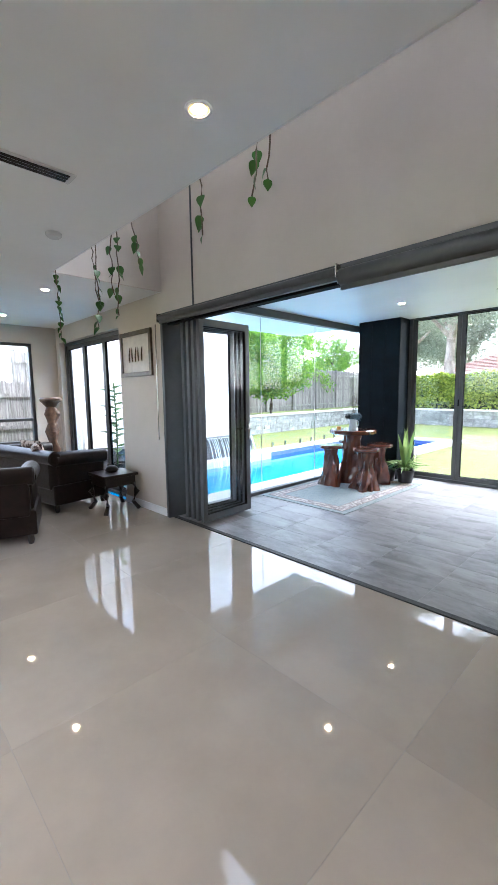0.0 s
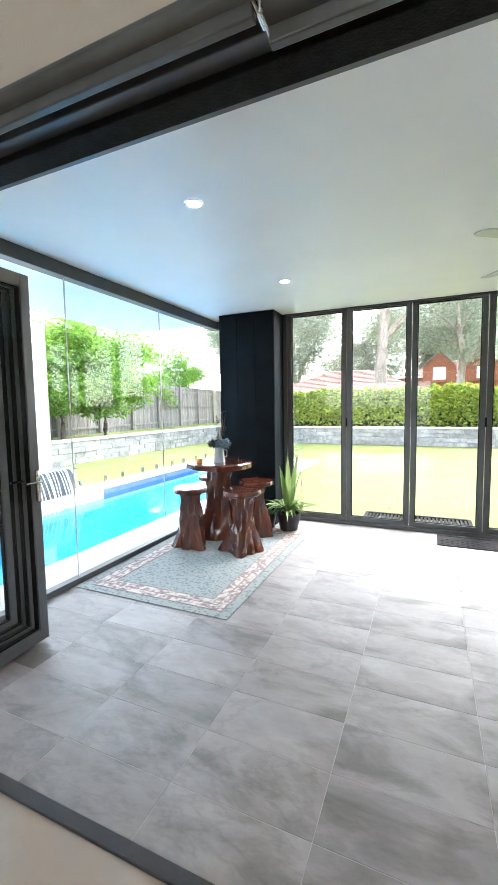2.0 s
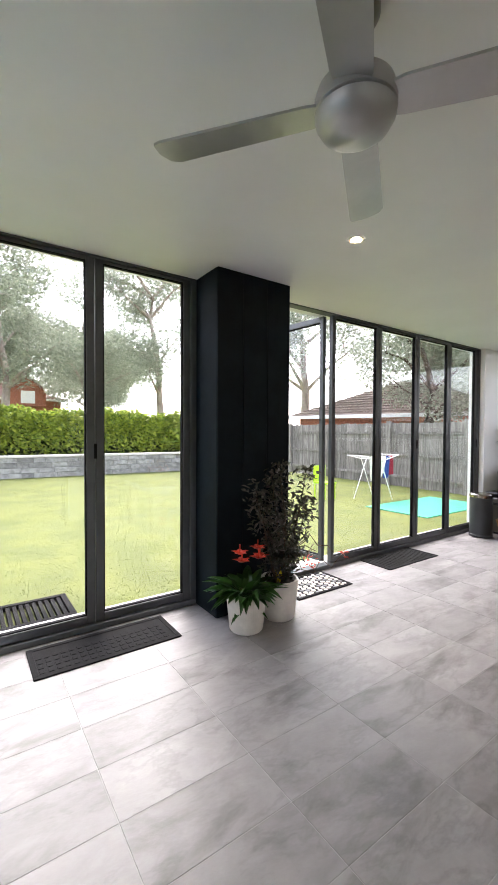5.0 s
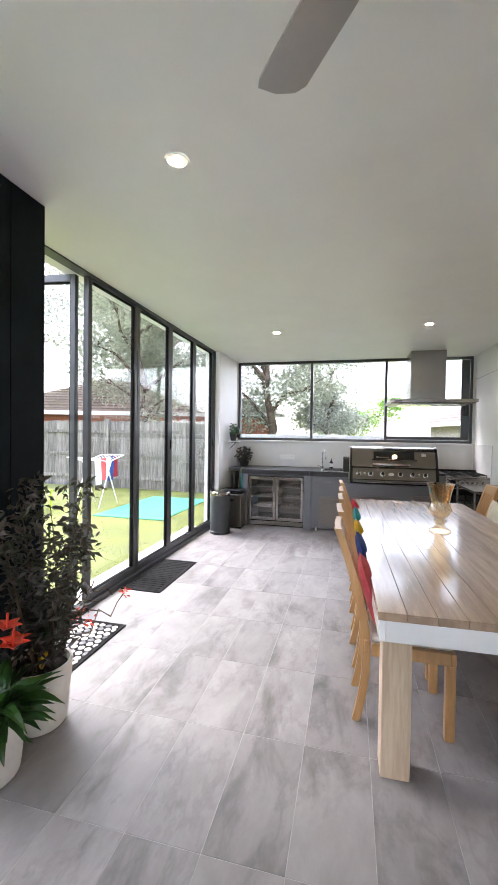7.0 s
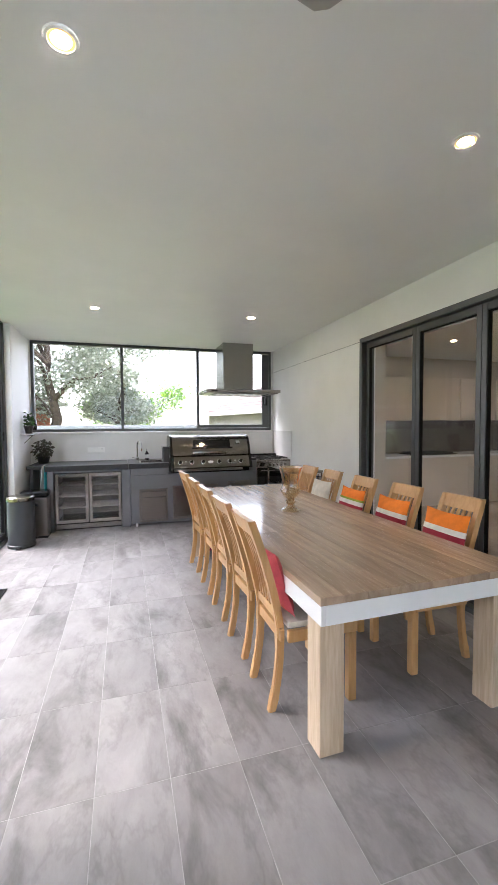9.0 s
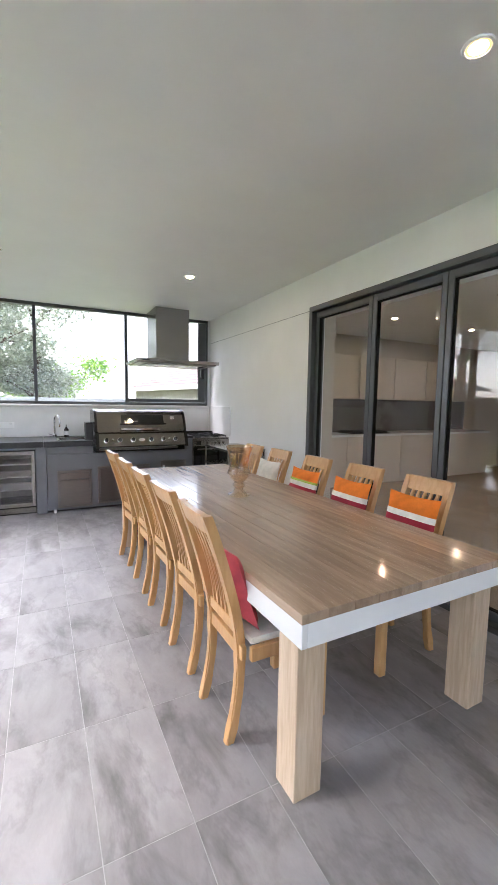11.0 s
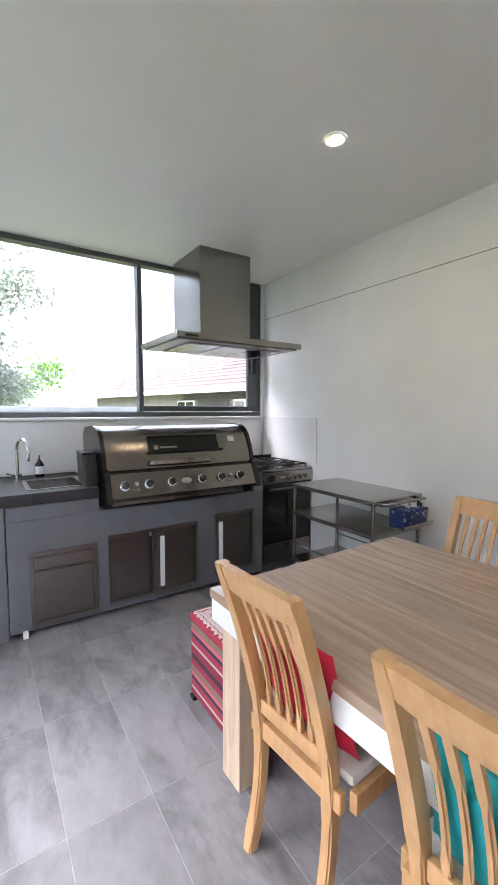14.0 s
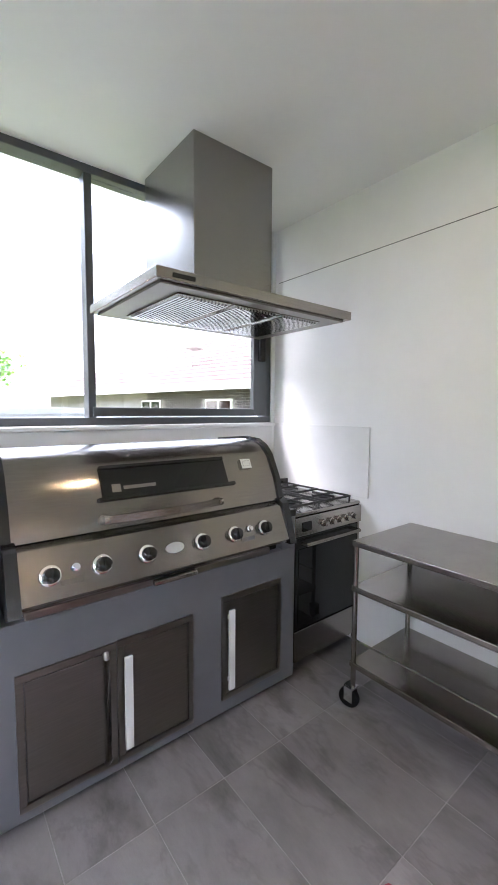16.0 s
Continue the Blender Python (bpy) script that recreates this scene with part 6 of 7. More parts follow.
# trailing plants over the void's edge
def trailing(x, length, seed, spread=0.10):
    r = random.Random(seed)
    v = thing("trailing_vine", pose(x, VOID_Y + 0.015, IN_CEIL + 0.02), "green pothos vine trailing down from the void's edge", "vine", "vines over the void")
    bm = bmesh.new()
    pts = [(0, -0.02, 0.28), (0, 0.0, 0.0)]
    while pts[-1][2] > -length:
        pts.append((pts[-1][0] + r.uniform(-0.02, 0.02), pts[-1][1] + r.uniform(-0.008, 0.012), pts[-1][2] - 0.05))
    tube(bm, pts, 0.0045, 6)
    part("stem", bm, M["stem"], v, smooth=True)
    for p in pts[2:]:
        if r.random() < (0.45 if p[2] > -length * 0.6 else 0.85):
            a = r.uniform(0, 6.28)
            bm = bmesh.new()
            n = 8
            s = r.uniform(0.045, 0.085)
            mid = [bm.verts.new((0, s * (i / n), -s * 0.25 * (i / n) ** 2)) for i in range(n + 1)]
            w = [0.0 if i in (0, n) else s * 0.42 * math.sin(math.pi * (i / n) ** 0.6) for i in range(n + 1)]
            lf = [bm.verts.new((-w[i], s * (i / n), 0.15 * w[i] - s * 0.25 * (i / n) ** 2)) for i in range(1, n)]
            rt = [bm.verts.new((w[i], s * (i / n), 0.15 * w[i] - s * 0.25 * (i / n) ** 2)) for i in range(1, n)]
            for side in (lf, rt):
                bm.faces.new((mid[0], mid[1], side[0]))
                bm.faces.new((mid[n], mid[n - 1], side[-1]))
                for i in range(n - 2):
                    bm.faces.new((mid[i + 1], mid[i + 2], side[i + 1], side[i]))
            part("leaf", bm, M["houseleaf"], v, smooth=True, at=Matrix.Translation(p) @ pose(0, 0, 0, r.uniform(-75, -35), 0, math.degrees(a)))
    return v


for x, ln, sd in ((-3.33, 0.62, 1), (-2.52, 0.62, 2), (-2.43, 0.40, 3), (-2.14, 0.40, 4), (-2.07, 0.55, 8), (-1.85, 0.26, 5), (-1.064, 0.27, 6), (-0.60, 0.25, 7), (-0.52, 0.20, 9)):
    trailing(x, ln, sd)
structure(boxes("void_edge", [(-3.4, 6.4, VOID_Y - 0.005, VOID_Y + 0.01, IN_CEIL - 0.001, 3.05)], M["ceil"], bev=0.002), "white plaster edge of the void", "ceiling edge")


# ---- garden ----
GZ = -0.10
PX0, PX1, PY0, PY1 = -6.65, -4.05, 1.5, 13.6
bm = bmesh.new()


def sheet(x0, x1, y0, y1, z=GZ):
    v = [bm.verts.new(c) for c in ((x0, y0, z), (x1, y0, z), (x1, y1, z), (x0, y1, z))]
    bm.faces.new(v)


for xa, xb, ya, yb in ((-400, PX0, -400, 400), (PX1, 400, PY1, 400), (PX0, PX1, PY1, 400), (PX0, PX1, -400, PY0), (PX1, 400, GLASS_Y + 0.08, PY1), (BBQ_X + 0.2, 400, -400, GLASS_Y + 0.08), (PX1, POOL_X - 0.08, -400, GLASS_Y + 0.08)):
    sheet(xa, xb, ya, yb)
structure(part("ground", bm, M["lawn"]), "mown yellow-green lawn round the house", "lawn")
structure(boxes("paving_pool_near", [(PX1, POOL_X - 0.09, PY0, PY1 + 0.4, GZ + 0.004, -0.03)], M["coping"], bev=0.01), "pale stone pool surround by the glass", "paving")
structure(boxes("paving_pool_far", [(PX0 - 0.4, PX0, PY0, PY1 + 0.4, GZ + 0.004, -0.03), (PX0, PX1, PY1, PY1 + 0.4, GZ + 0.004, -0.03)], M["coping"], bev=0.01), "pale stone pool coping", "paving")
pool = thing("swimming_pool", pose(0, 0, 0), "bright blue swimming pool with a dark mosaic waterline", "swimming pool", kind="structure")
boxes("shell", [(PX0 - 0.1, PX0, PY0, PY1, -1.4, -0.10), (PX1, PX1 + 0.1, PY0, PY1, -1.4, -0.10), (PX0, PX1, PY0 - 0.1, PY0, -1.4, -0.10), (PX0, PX1, PY1, PY1 + 0.1, -1.4, -0.10), (PX0, PX1, PY0, PY1, -1.5, -1.4)], M["pool"], pool, bev=0)
boxes("waterline_tile", [(PX0, PX0 + 0.012, PY0, PY1, -0.30, -0.09), (PX0 + 0.012, PX1, PY1 - 0.012, PY1, -0.30, -0.09)], M["mosaic"], pool, "dark blue mosaic waterline", bev=0)


def water_mat():
    m = glass_mat("pool_water", (0.52, 0.87, 0.96), 1.0)
    n, l = m.node_tree.nodes, m.node_tree.links
    nz = n.new("ShaderNodeTexNoise")
    nz.inputs["Scale"].default_value, nz.inputs["Detail"].default_value = 5, 4
    tc = n.new("ShaderNodeTexCoord")
    l.new(tc.outputs["Object"], nz.inputs["Vector"])
    bp = n.new("ShaderNodeBump")
    bp.inputs["Strength"].default_value, bp.inputs["Distance"].default_value = 0.35, 0.05
    l.new(nz.outputs["Fac"], bp.inputs["Height"])
    for k in n:
        if k.bl_idname in ("ShaderNodeBsdfGlossy", "ShaderNodeFresnel"):
            l.new(bp.outputs["Normal"], k.inputs["Normal"])
    return m


wt = boxes("water", [(PX0 + 0.013, PX1, PY0, PY1 - 0.013, -0.21, -0.20)], water_mat(), pool, "rippled clear blue water", bev=0)
wt.visible_shadow = False
gf = thing("pool_fence", pose(0, 0, 0), "frameless glass pool fence on steel spigots", "fence")
for k in range(8):
    y = 4.2 + 1.25 * k
    sheet_pane(gf, (PX0 - 0.275, y, 0.03), (PX0 - 0.275, y + 1.2, 1.18), "pglass")
    for yy in (y + 0.25, y + 0.95):
        boxes("spigot", [(PX0 - 0.30, PX0 - 0.25, yy - 0.025, yy + 0.025, -0.03, 0.13)], M["steel"], gf, bev=0.005)
for k in range(3):
    x = PX0 + 0.05 + 0.9 * k
    q = boxes("panel", [(x, x + 0.86, PY1 + 0.26, PY1 + 0.272, 0.03, 1.18)], M["pglass"], gf, bev=0)
    q.visible_shadow = False


# pale feature wall at the pool's end
structure(boxes("wall_pool_feature", [(-7.25, -6.96, 3.6, 7.60, 0.464, 3.1)], M["white"], bev=0.005), "pale rendered feature wall beside the pool", "wall")
structure(boxes("paving_pool_step", [(PX0 + 0.002, -6.42, 3.6, 8.31, -0.30, -0.026)], M["coping"], bev=0.01), "pale stone ledge of the water spout", "paving")
SLATE = mat("dark_stacked_slate", (0.075, 0.08, 0.09), 0.55, vary=0.4, scale=9, bump=0.4, bscale=40)
spout = thing("water_spout", pose(0, 0, 0), "low dark stacked-slate water spout spilling into the pool", "water feature")
boxes("core", [(-7.30, -6.65, 3.55, 7.80, GZ, 0.43)], SLATE, spout, bev=0)
bm = bmesh.new()
r = random.Random(77)
for c in range(14):
    z = -0.024 + 0.0325 * c
    y = 5.6 + r.uniform(0, 0.2)
    while y < 7.80:
        y1 = min(7.80, y + r.uniform(0.16, 0.42))
        box(bm, -6.65, -6.625 + r.uniform(0.0, 0.016), y + 0.002, y1 - 0.002, z, z + 0.029)
        y = y1
    x = -7.30
    while x < -6.65:
        x1 = min(-6.65, x + r.uniform(0.16, 0.36))
        box(bm, x + 0.002, x1 - 0.002, 7.80, 7.815 + r.uniform(0.0, 0.016), z, z + 0.029)
        x = x1
part("slate_cladding", bm, SLATE, spout, "thin stacked slate strips")
boxes("cap", [(-7.32, -6.60, 3.55, 7.84, 0.432, 0.462)], SLATE, spout, bev=0.004)
bm = bmesh.new()
for k in range(22):
    y = 6.3 + 0.066 * k + r.uniform(-0.015, 0.015)
    reach = r.uniform(0.22, 0.34)
    tube(bm, [(-6.60 + reach * q / 7, y + 0.002 * q, 0.464 + 0.02 * (q > 0) * (q < 3) - 0.66 * (q / 7) ** 2) for q in range(8)], [0.005 + 0.0006 * q for q in range(8)], 6)
part("falling_water", bm, mat("falling_water", (0.78, 0.86, 0.9), 0.12, vary=0.15, scale=30), spout, "thin streams of white water", smooth=True)


# stone retaining walls
def stone_wall(name, x0, y0, x1, y1, z0, z1, thick, label, near=True):
    d = Vector((x1 - x0, y1 - y0, 0))
    ln = d.length
    at = pose(x0, y0, 0, 0, 0, math.degrees(math.atan2(d.y, d.x)))
    w = structure(boxes(name, [(0, ln, 0.02, thick, z0 - 0.2, z1 - 0.07)], M["stone"], bev=0, at=at), label, "retaining wall")
    r = random.Random(5)
    courses = 4
    h = (z1 - 0.07 - z0) / courses
    meshes = []
    for wd in (0.35, 0.5, 0.7):
        b2 = bmesh.new()
        box(b2, 0.004, wd - 0.004, 0.0, 0.08, 0.004, h - 0.004, 0.012)
        meshes.append((wd, mesh_of(b2, "stone_block", M["stone"])))
    for c in range(courses):
        s = -r.uniform(0, 0.3)
        while s < ln:
            wd, me = r.choice(meshes)
            o = new("stone_block", me)
            o.matrix_basis = pose(s, r.uniform(-0.035, 0.0), z0 + c * h)
            o.parent = w
            s += wd
    s = 0.0
    b2 = bmesh.new()
    box(b2, 0.003, 0.897, -0.05, thick + 0.05, 0, 0.07, 0.01)
    cap = mesh_of(b2, "capstone", M["coping"])
    while s < ln:
        o = new("capstone", cap)
        o.matrix_basis = pose(s, 0, z1 - 0.07)
        o.parent = w
        s += 0.9
    return w


stone_wall("wall_garden", -10.4, 20.4, 9.5, 19.2, GZ, 0.66, 0.35, "low grey split-stone retaining wall behind the lawn")
stone_wall("wall_pool_side", -10.4, 7.0, -10.4, 20.4, GZ, 0.66, 0.35, "low grey split-stone retaining wall beyond the pool")
structure(boxes("raised_bed", [(-60, -10.72, 5, 20.4, GZ - 0.2, 0.52), (-60, 9.6, 20.75, 60, GZ - 0.2, 0.52)], M["lawn"], bev=0), "raised grassy bed behind the stone walls", "garden bed")


# paling fences
def fence(name, x0, y0, x1, y1, z0, z1, label):
    d = Vector((x1 - x0, y1 - y0, 0))
    ln = d.length
    f = thing(name, pose(x0, y0, 0, 0, 0, math.degrees(math.atan2(d.y, d.x))), label, "fence")
    meshes = []
    r = random.Random(9)
    for k in range(5):
        b2 = bmesh.new()
        box(b2, 0.002, 0.098, 0, 0.014, z0, z1 + r.uniform(-0.025, 0.02))
        meshes.append(mesh_of(b2, "paling", M["paling"]))
    for i in range(min(290, int(ln / 0.1))):
        o = new("paling", r.choice(meshes))
        o.matrix_basis = pose(i * 0.1, r.uniform(-0.006, 0.006), 0)
        o.parent = f
    for zz in (z0 + 0.3, (z0 + z1) / 2, z1 - 0.3):
        boxes("rail", [(0, ln, -0.05, -0.008, zz - 0.04, zz + 0.04)], M["paling"], f, bev=0)
    for i in range(int(ln / 2.4) + 1):
        boxes("post", [(i * 2.4 - 0.06, i * 2.4 + 0.06, -0.14, -0.05, z0 - 0.1, z1 + 0.05)], M["paling"], f, bev=0.005)
    return f


fence("paling_fence", 10.4, 24.0, 9.63, 8.2, GZ, 1.78, "weathered grey timber paling fence beside the lawn")
fence("paling_fence", -13.0, 4.0, -15.0, 30.0, 0.50, 2.88, "weathered grey timber paling fence beyond the pool")
fence("paling_fence", -7.7, 4.7, -15.0, 4.2, GZ, 1.85, "pale timber fence near the living room")
fence("paling_fence", -8.6, -6.0, -9.0, 6.0, GZ, 1.85, "pale timber fence beside the living room window")
mf = tagged(boxes("metal_fence", [(8.55, 8.60, -3.0, 7.9, GZ, 1.40), (8.53, 8.62, -3.0, 7.9, 1.40, 1.46)], M["metalroof"]), "pale steel boundary fence outside the kitchen window", "fence")


# hedge and shrubs
def in_box(x0, x1, y0, y1, z0, z1, lump=0.25):
    def place(r):
        x, y = r.uniform(x0, x1), r.uniform(y0, y1)
        top = z1 + lump * noise.noise((x * 0.9, y * 0.9, 1.7)) + lump * 0.6 * noise.noise((x * 2.7, y * 2.7, 9.0))
        t = r.random() ** 0.55
        front = r.random() < 0.6
        return (x, y0 + (0.25 * noise.noise((x * 1.3, t * 3, 4.0)) if front else (y - y0)), z0 + (top - z0) * t)
    return place


hd = thing("hedge", pose(0, 0, 0), "dense bright green lilly pilly hedge above the stone wall", "hedge")
rnd = random.Random(31)
part("foliage", leaves(28000, in_box(-9.5, 10.0, 21.0, 22.2, 0.5, 2.25), 0.19, rnd, 0.5), M["hedge"], hd)
# solid core; its near-black colour stands for the shade between the leaves
boxes("inner_twigs", [(-9.3, 10.0, 21.35, 22.1, 0.5, 1.95)], mat("hedge_shade_fill", (0.015, 0.03, 0.008), 0.9, vary=0.4, scale=6), hd, bev=0)


def tree(name, x, y, z0, height, r0, crown_z, spread, count, leaf, size, bark, seed, label, lean=0.3, limbs=7, clump=1.0):
    t = thing(name, pose(x, y, z0), label, "tree")
    r = random.Random(seed)
    bm = bmesh.new()
    pts = [Vector((0, 0, 0))]
    for i in range(1, 9):
        pts.append(Vector((pts[-1].x + r.uniform(-lean, lean) * 0.5, pts[-1].y + r.uniform(-lean, lean) * 0.5, height * 0.85 * i / 8)))
    tube(bm, pts, [r0 * (1 - 0.085 * i) for i in range(9)], 12)
    tips = [pts[-1]]
    for k in range(limbs):
        lo_i = r.randint(3, 8)
        p0 = pts[lo_i] if pts[lo_i].z > crown_z * 0.75 else pts[6]
        a = r.uniform(0, 6.28)
        ln = spread * r.uniform(0.5, 1.0)
        p1 = p0 + Vector((math.cos(a) * ln * 0.5, math.sin(a) * ln * 0.5, ln * r.uniform(0.25, 0.6)))
        p2 = p1 + Vector((math.cos(a + 0.4) * ln * 0.5, math.sin(a + 0.4) * ln * 0.5, ln * r.uniform(0.0, 0.5)))
        tube(bm, [p0, p1, p2], [r0 * 0.4, r0 * 0.25, r0 * 0.08], 8)
        tips += [p1, p2, p2 + Vector((r.uniform(-1, 1), r.uniform(-1, 1), r.uniform(-0.6, 0.8))) * clump * 0.8]
        for q in range(3):
            p3 = p2 + Vector((r.uniform(-1, 1), r.uniform(-1, 1), r.uniform(-0.3, 1.0))) * spread * 0.35
            tube(bm, [p1.lerp(p2, 0.6), p3], [r0 * 0.12, r0 * 0.03], 6)
            tips.append(p3)
    part("trunk", bm, bark, t, smooth=True)
    part("crown", leaves(count, lambda q: ball(q, q.choice(tips), clump, clump, clump * 0.7), size, r, 0.4, 0.4), leaf, t)
    return t


GUM = "tall gum tree with pale bark and grey-green leaves"
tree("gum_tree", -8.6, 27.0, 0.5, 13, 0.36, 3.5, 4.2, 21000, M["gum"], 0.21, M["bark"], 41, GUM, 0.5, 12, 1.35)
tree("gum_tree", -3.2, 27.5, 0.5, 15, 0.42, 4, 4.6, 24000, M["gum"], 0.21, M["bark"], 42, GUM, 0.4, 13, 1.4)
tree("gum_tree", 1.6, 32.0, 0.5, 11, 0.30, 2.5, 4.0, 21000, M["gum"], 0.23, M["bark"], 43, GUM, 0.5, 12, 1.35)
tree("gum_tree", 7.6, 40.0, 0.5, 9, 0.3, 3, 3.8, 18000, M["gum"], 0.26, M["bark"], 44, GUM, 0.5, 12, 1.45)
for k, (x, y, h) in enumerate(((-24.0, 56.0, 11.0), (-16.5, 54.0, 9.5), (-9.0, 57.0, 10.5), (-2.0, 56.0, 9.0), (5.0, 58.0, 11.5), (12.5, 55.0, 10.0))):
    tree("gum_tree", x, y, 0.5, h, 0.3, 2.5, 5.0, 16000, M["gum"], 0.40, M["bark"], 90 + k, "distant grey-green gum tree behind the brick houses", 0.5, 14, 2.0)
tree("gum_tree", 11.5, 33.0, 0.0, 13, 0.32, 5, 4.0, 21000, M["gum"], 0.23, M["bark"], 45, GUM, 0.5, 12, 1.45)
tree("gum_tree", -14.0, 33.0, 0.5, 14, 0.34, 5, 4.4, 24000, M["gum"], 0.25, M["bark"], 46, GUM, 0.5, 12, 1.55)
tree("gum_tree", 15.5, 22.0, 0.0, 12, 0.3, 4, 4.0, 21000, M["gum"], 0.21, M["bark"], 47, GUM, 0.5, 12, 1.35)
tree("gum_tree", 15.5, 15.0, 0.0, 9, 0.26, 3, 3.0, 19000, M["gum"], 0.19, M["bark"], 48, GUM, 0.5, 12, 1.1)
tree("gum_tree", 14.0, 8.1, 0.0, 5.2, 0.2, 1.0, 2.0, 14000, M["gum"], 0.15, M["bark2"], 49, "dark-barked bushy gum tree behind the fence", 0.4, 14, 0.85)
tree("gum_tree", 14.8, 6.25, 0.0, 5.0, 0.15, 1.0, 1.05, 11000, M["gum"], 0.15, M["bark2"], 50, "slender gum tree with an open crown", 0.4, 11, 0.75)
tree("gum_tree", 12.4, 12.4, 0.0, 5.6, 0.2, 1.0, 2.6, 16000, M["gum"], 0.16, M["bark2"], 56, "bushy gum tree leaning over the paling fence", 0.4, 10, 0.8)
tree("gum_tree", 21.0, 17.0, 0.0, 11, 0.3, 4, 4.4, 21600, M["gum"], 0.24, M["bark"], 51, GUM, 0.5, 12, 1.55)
tree("gum_tree", 27.0, 6.0, 0.0, 2.0, 0.2, 1, 2.6, 5200, M["lime"], 0.24, M["bark2"], 52, "low bright green tree beyond the boundary", 0.4, 8, 0.9)
for k, (x, y, h, sp, n) in enumerate(((-11.6, 12.0, 2.7, 1.6, 24000), (-11.7, 14.0, 2.6, 1.3, 13000), (-11.9, 10.0, 3.0, 1.5, 12000), (-16.5, 21.0, 3.5, 2.0, 16000), (-16.8, 26.0, 3.5, 2.0, 14000), (-17.0, 16.0, 3.8, 2.0, 12000))):
    tree("lime_shrub", x, y, 0.5, h, 0.09, 0.6, sp, n, M["lime"], 0.16, M["bark2"], 60 + k, "tall bright green leafy shrub by the paling fence", 0.2, 14, 0.62)


# ---- neighbouring houses ----
def house(name, x, y, rot, w, d, wall_h, roof_h, wall, roof, label, z0=0.0, gables=(), windows=()):
    hs = thing(name, pose(x, y, z0, 0, 0, rot), label, "house")
    wl_ob = boxes("wall", [(-w / 2, w / 2, -d / 2, d / 2, 0, wall_h)], wall, hs, bev=0)
    bm = bmesh.new()
    o = 0.5
    base = [bm.verts.new(c) for c in ((-w / 2 - o, -d / 2 - o, wall_h), (w / 2 + o, -d / 2 - o, wall_h), (w / 2 + o, d / 2 + o, wall_h), (-w / 2 - o, d / 2 + o, wall_h))]
    e = max(0.1, w / 2 - d / 2)
    r1, r2 = bm.verts.new((-e, 0, wall_h + roof_h)), bm.verts.new((e, 0, wall_h + roof_h))
    for q in ((base[0], base[1], r2, r1), (base[2], base[3], r1, r2), (base[1], base[2], r2), (base[3], base[0], r1)):
        bm.faces.new(q)
    bm.faces.new(base[::-1])
    rf = part("roof", bm, roof, hs)
    courses = 14
    for i in range(1, courses):
        t = i / courses
        yy = (-d / 2 - o) * (1 - t)
        xl = (w / 2 + o) * (1 - t) + e * t
        boxes("tile_course", [(-xl, xl, yy - 0.03, yy + 0.05, wall_h + roof_h * t - 0.02, wall_h + roof_h * t + 0.035)], roof, rf, bev=0)
    boxes("gutter", [(-w / 2 - o - 0.06, w / 2 + o + 0.06, -d / 2 - o - 0.08, -d / 2 - o + 0.02, wall_h - 0.14, wall_h + 0.02)], M["gloss_white"], hs)
    boxes("eave_lining", [(-w / 2 - o, w / 2 + o, -d / 2 - o, -d / 2, wall_h - 0.06, wall_h - 0.02)], M["white"], hs, bev=0)
    for gx, gw, gh in gables:
        bm = bmesh.new()
        yb = -d / 2 - 0.9
        a = [bm.verts.new((gx + s * gw / 2, yy, zz)) for yy in (yb, -d / 2 + 1.2) for s, zz in ((-1, wall_h - 0.6), (1, wall_h - 0.6), (1, wall_h + gh * 0.35), (0, wall_h + gh), (-1, wall_h + gh * 0.35))]
        bm.faces.new(a[:5])
        bm.faces.new(a[5:][::-1])
        for i in range(5):
            bm.faces.new((a[i], a[(i + 1) % 5], a[5 + (i + 1) % 5], a[5 + i]))
        gb = part("gable", bm, wall, hs)
        boxes("barge_board", [(-gw / 2 - 0.15, 0.0, yb - 0.1, yb + 1.6, -0.08, 0.06)], M["rooftile"], gb, bev=0, at=Matrix.Translation((gx, 0, wall_h + gh + 0.05)) @ pose(0, 0, 0, 0, -math.degrees(math.atan2(gh * 0.65, gw / 2)), 0))
        boxes("barge_board", [(0.0, gw / 2 + 0.15, yb - 0.1, yb + 1.6, -0.08, 0.06)], M["rooftile"], gb, bev=0, at=Matrix.Translation((gx, 0, wall_h + gh + 0.05)) @ pose(0, 0, 0, 0, math.degrees(math.atan2(gh * 0.65, gw / 2)), 0))
        boxes("gable_window", [(gx - 0.5, gx + 0.5, yb - 0.04, yb + 0.02, wall_h - 0.4, wall_h + gh * 0.35)], M["gloss_white"], gb)
    for wx, wz, ww, wh in windows:
        wd = boxes("window", [(wx - ww / 2, wx + ww / 2, -d / 2 - 0.05, -d / 2 + 0.02, wz, wz + wh)], M["gloss_white"], hs)
        for s in (-1, 1):
            boxes("pane", [(wx + s * ww / 4 - ww / 4 + 0.05, wx + s * ww / 4 + ww / 4 - 0.05, -d / 2 - 0.056, -d / 2 - 0.05, wz + 0.06, wz + wh - 0.06)], M["darkglass"], wd, bev=0)
    return hs


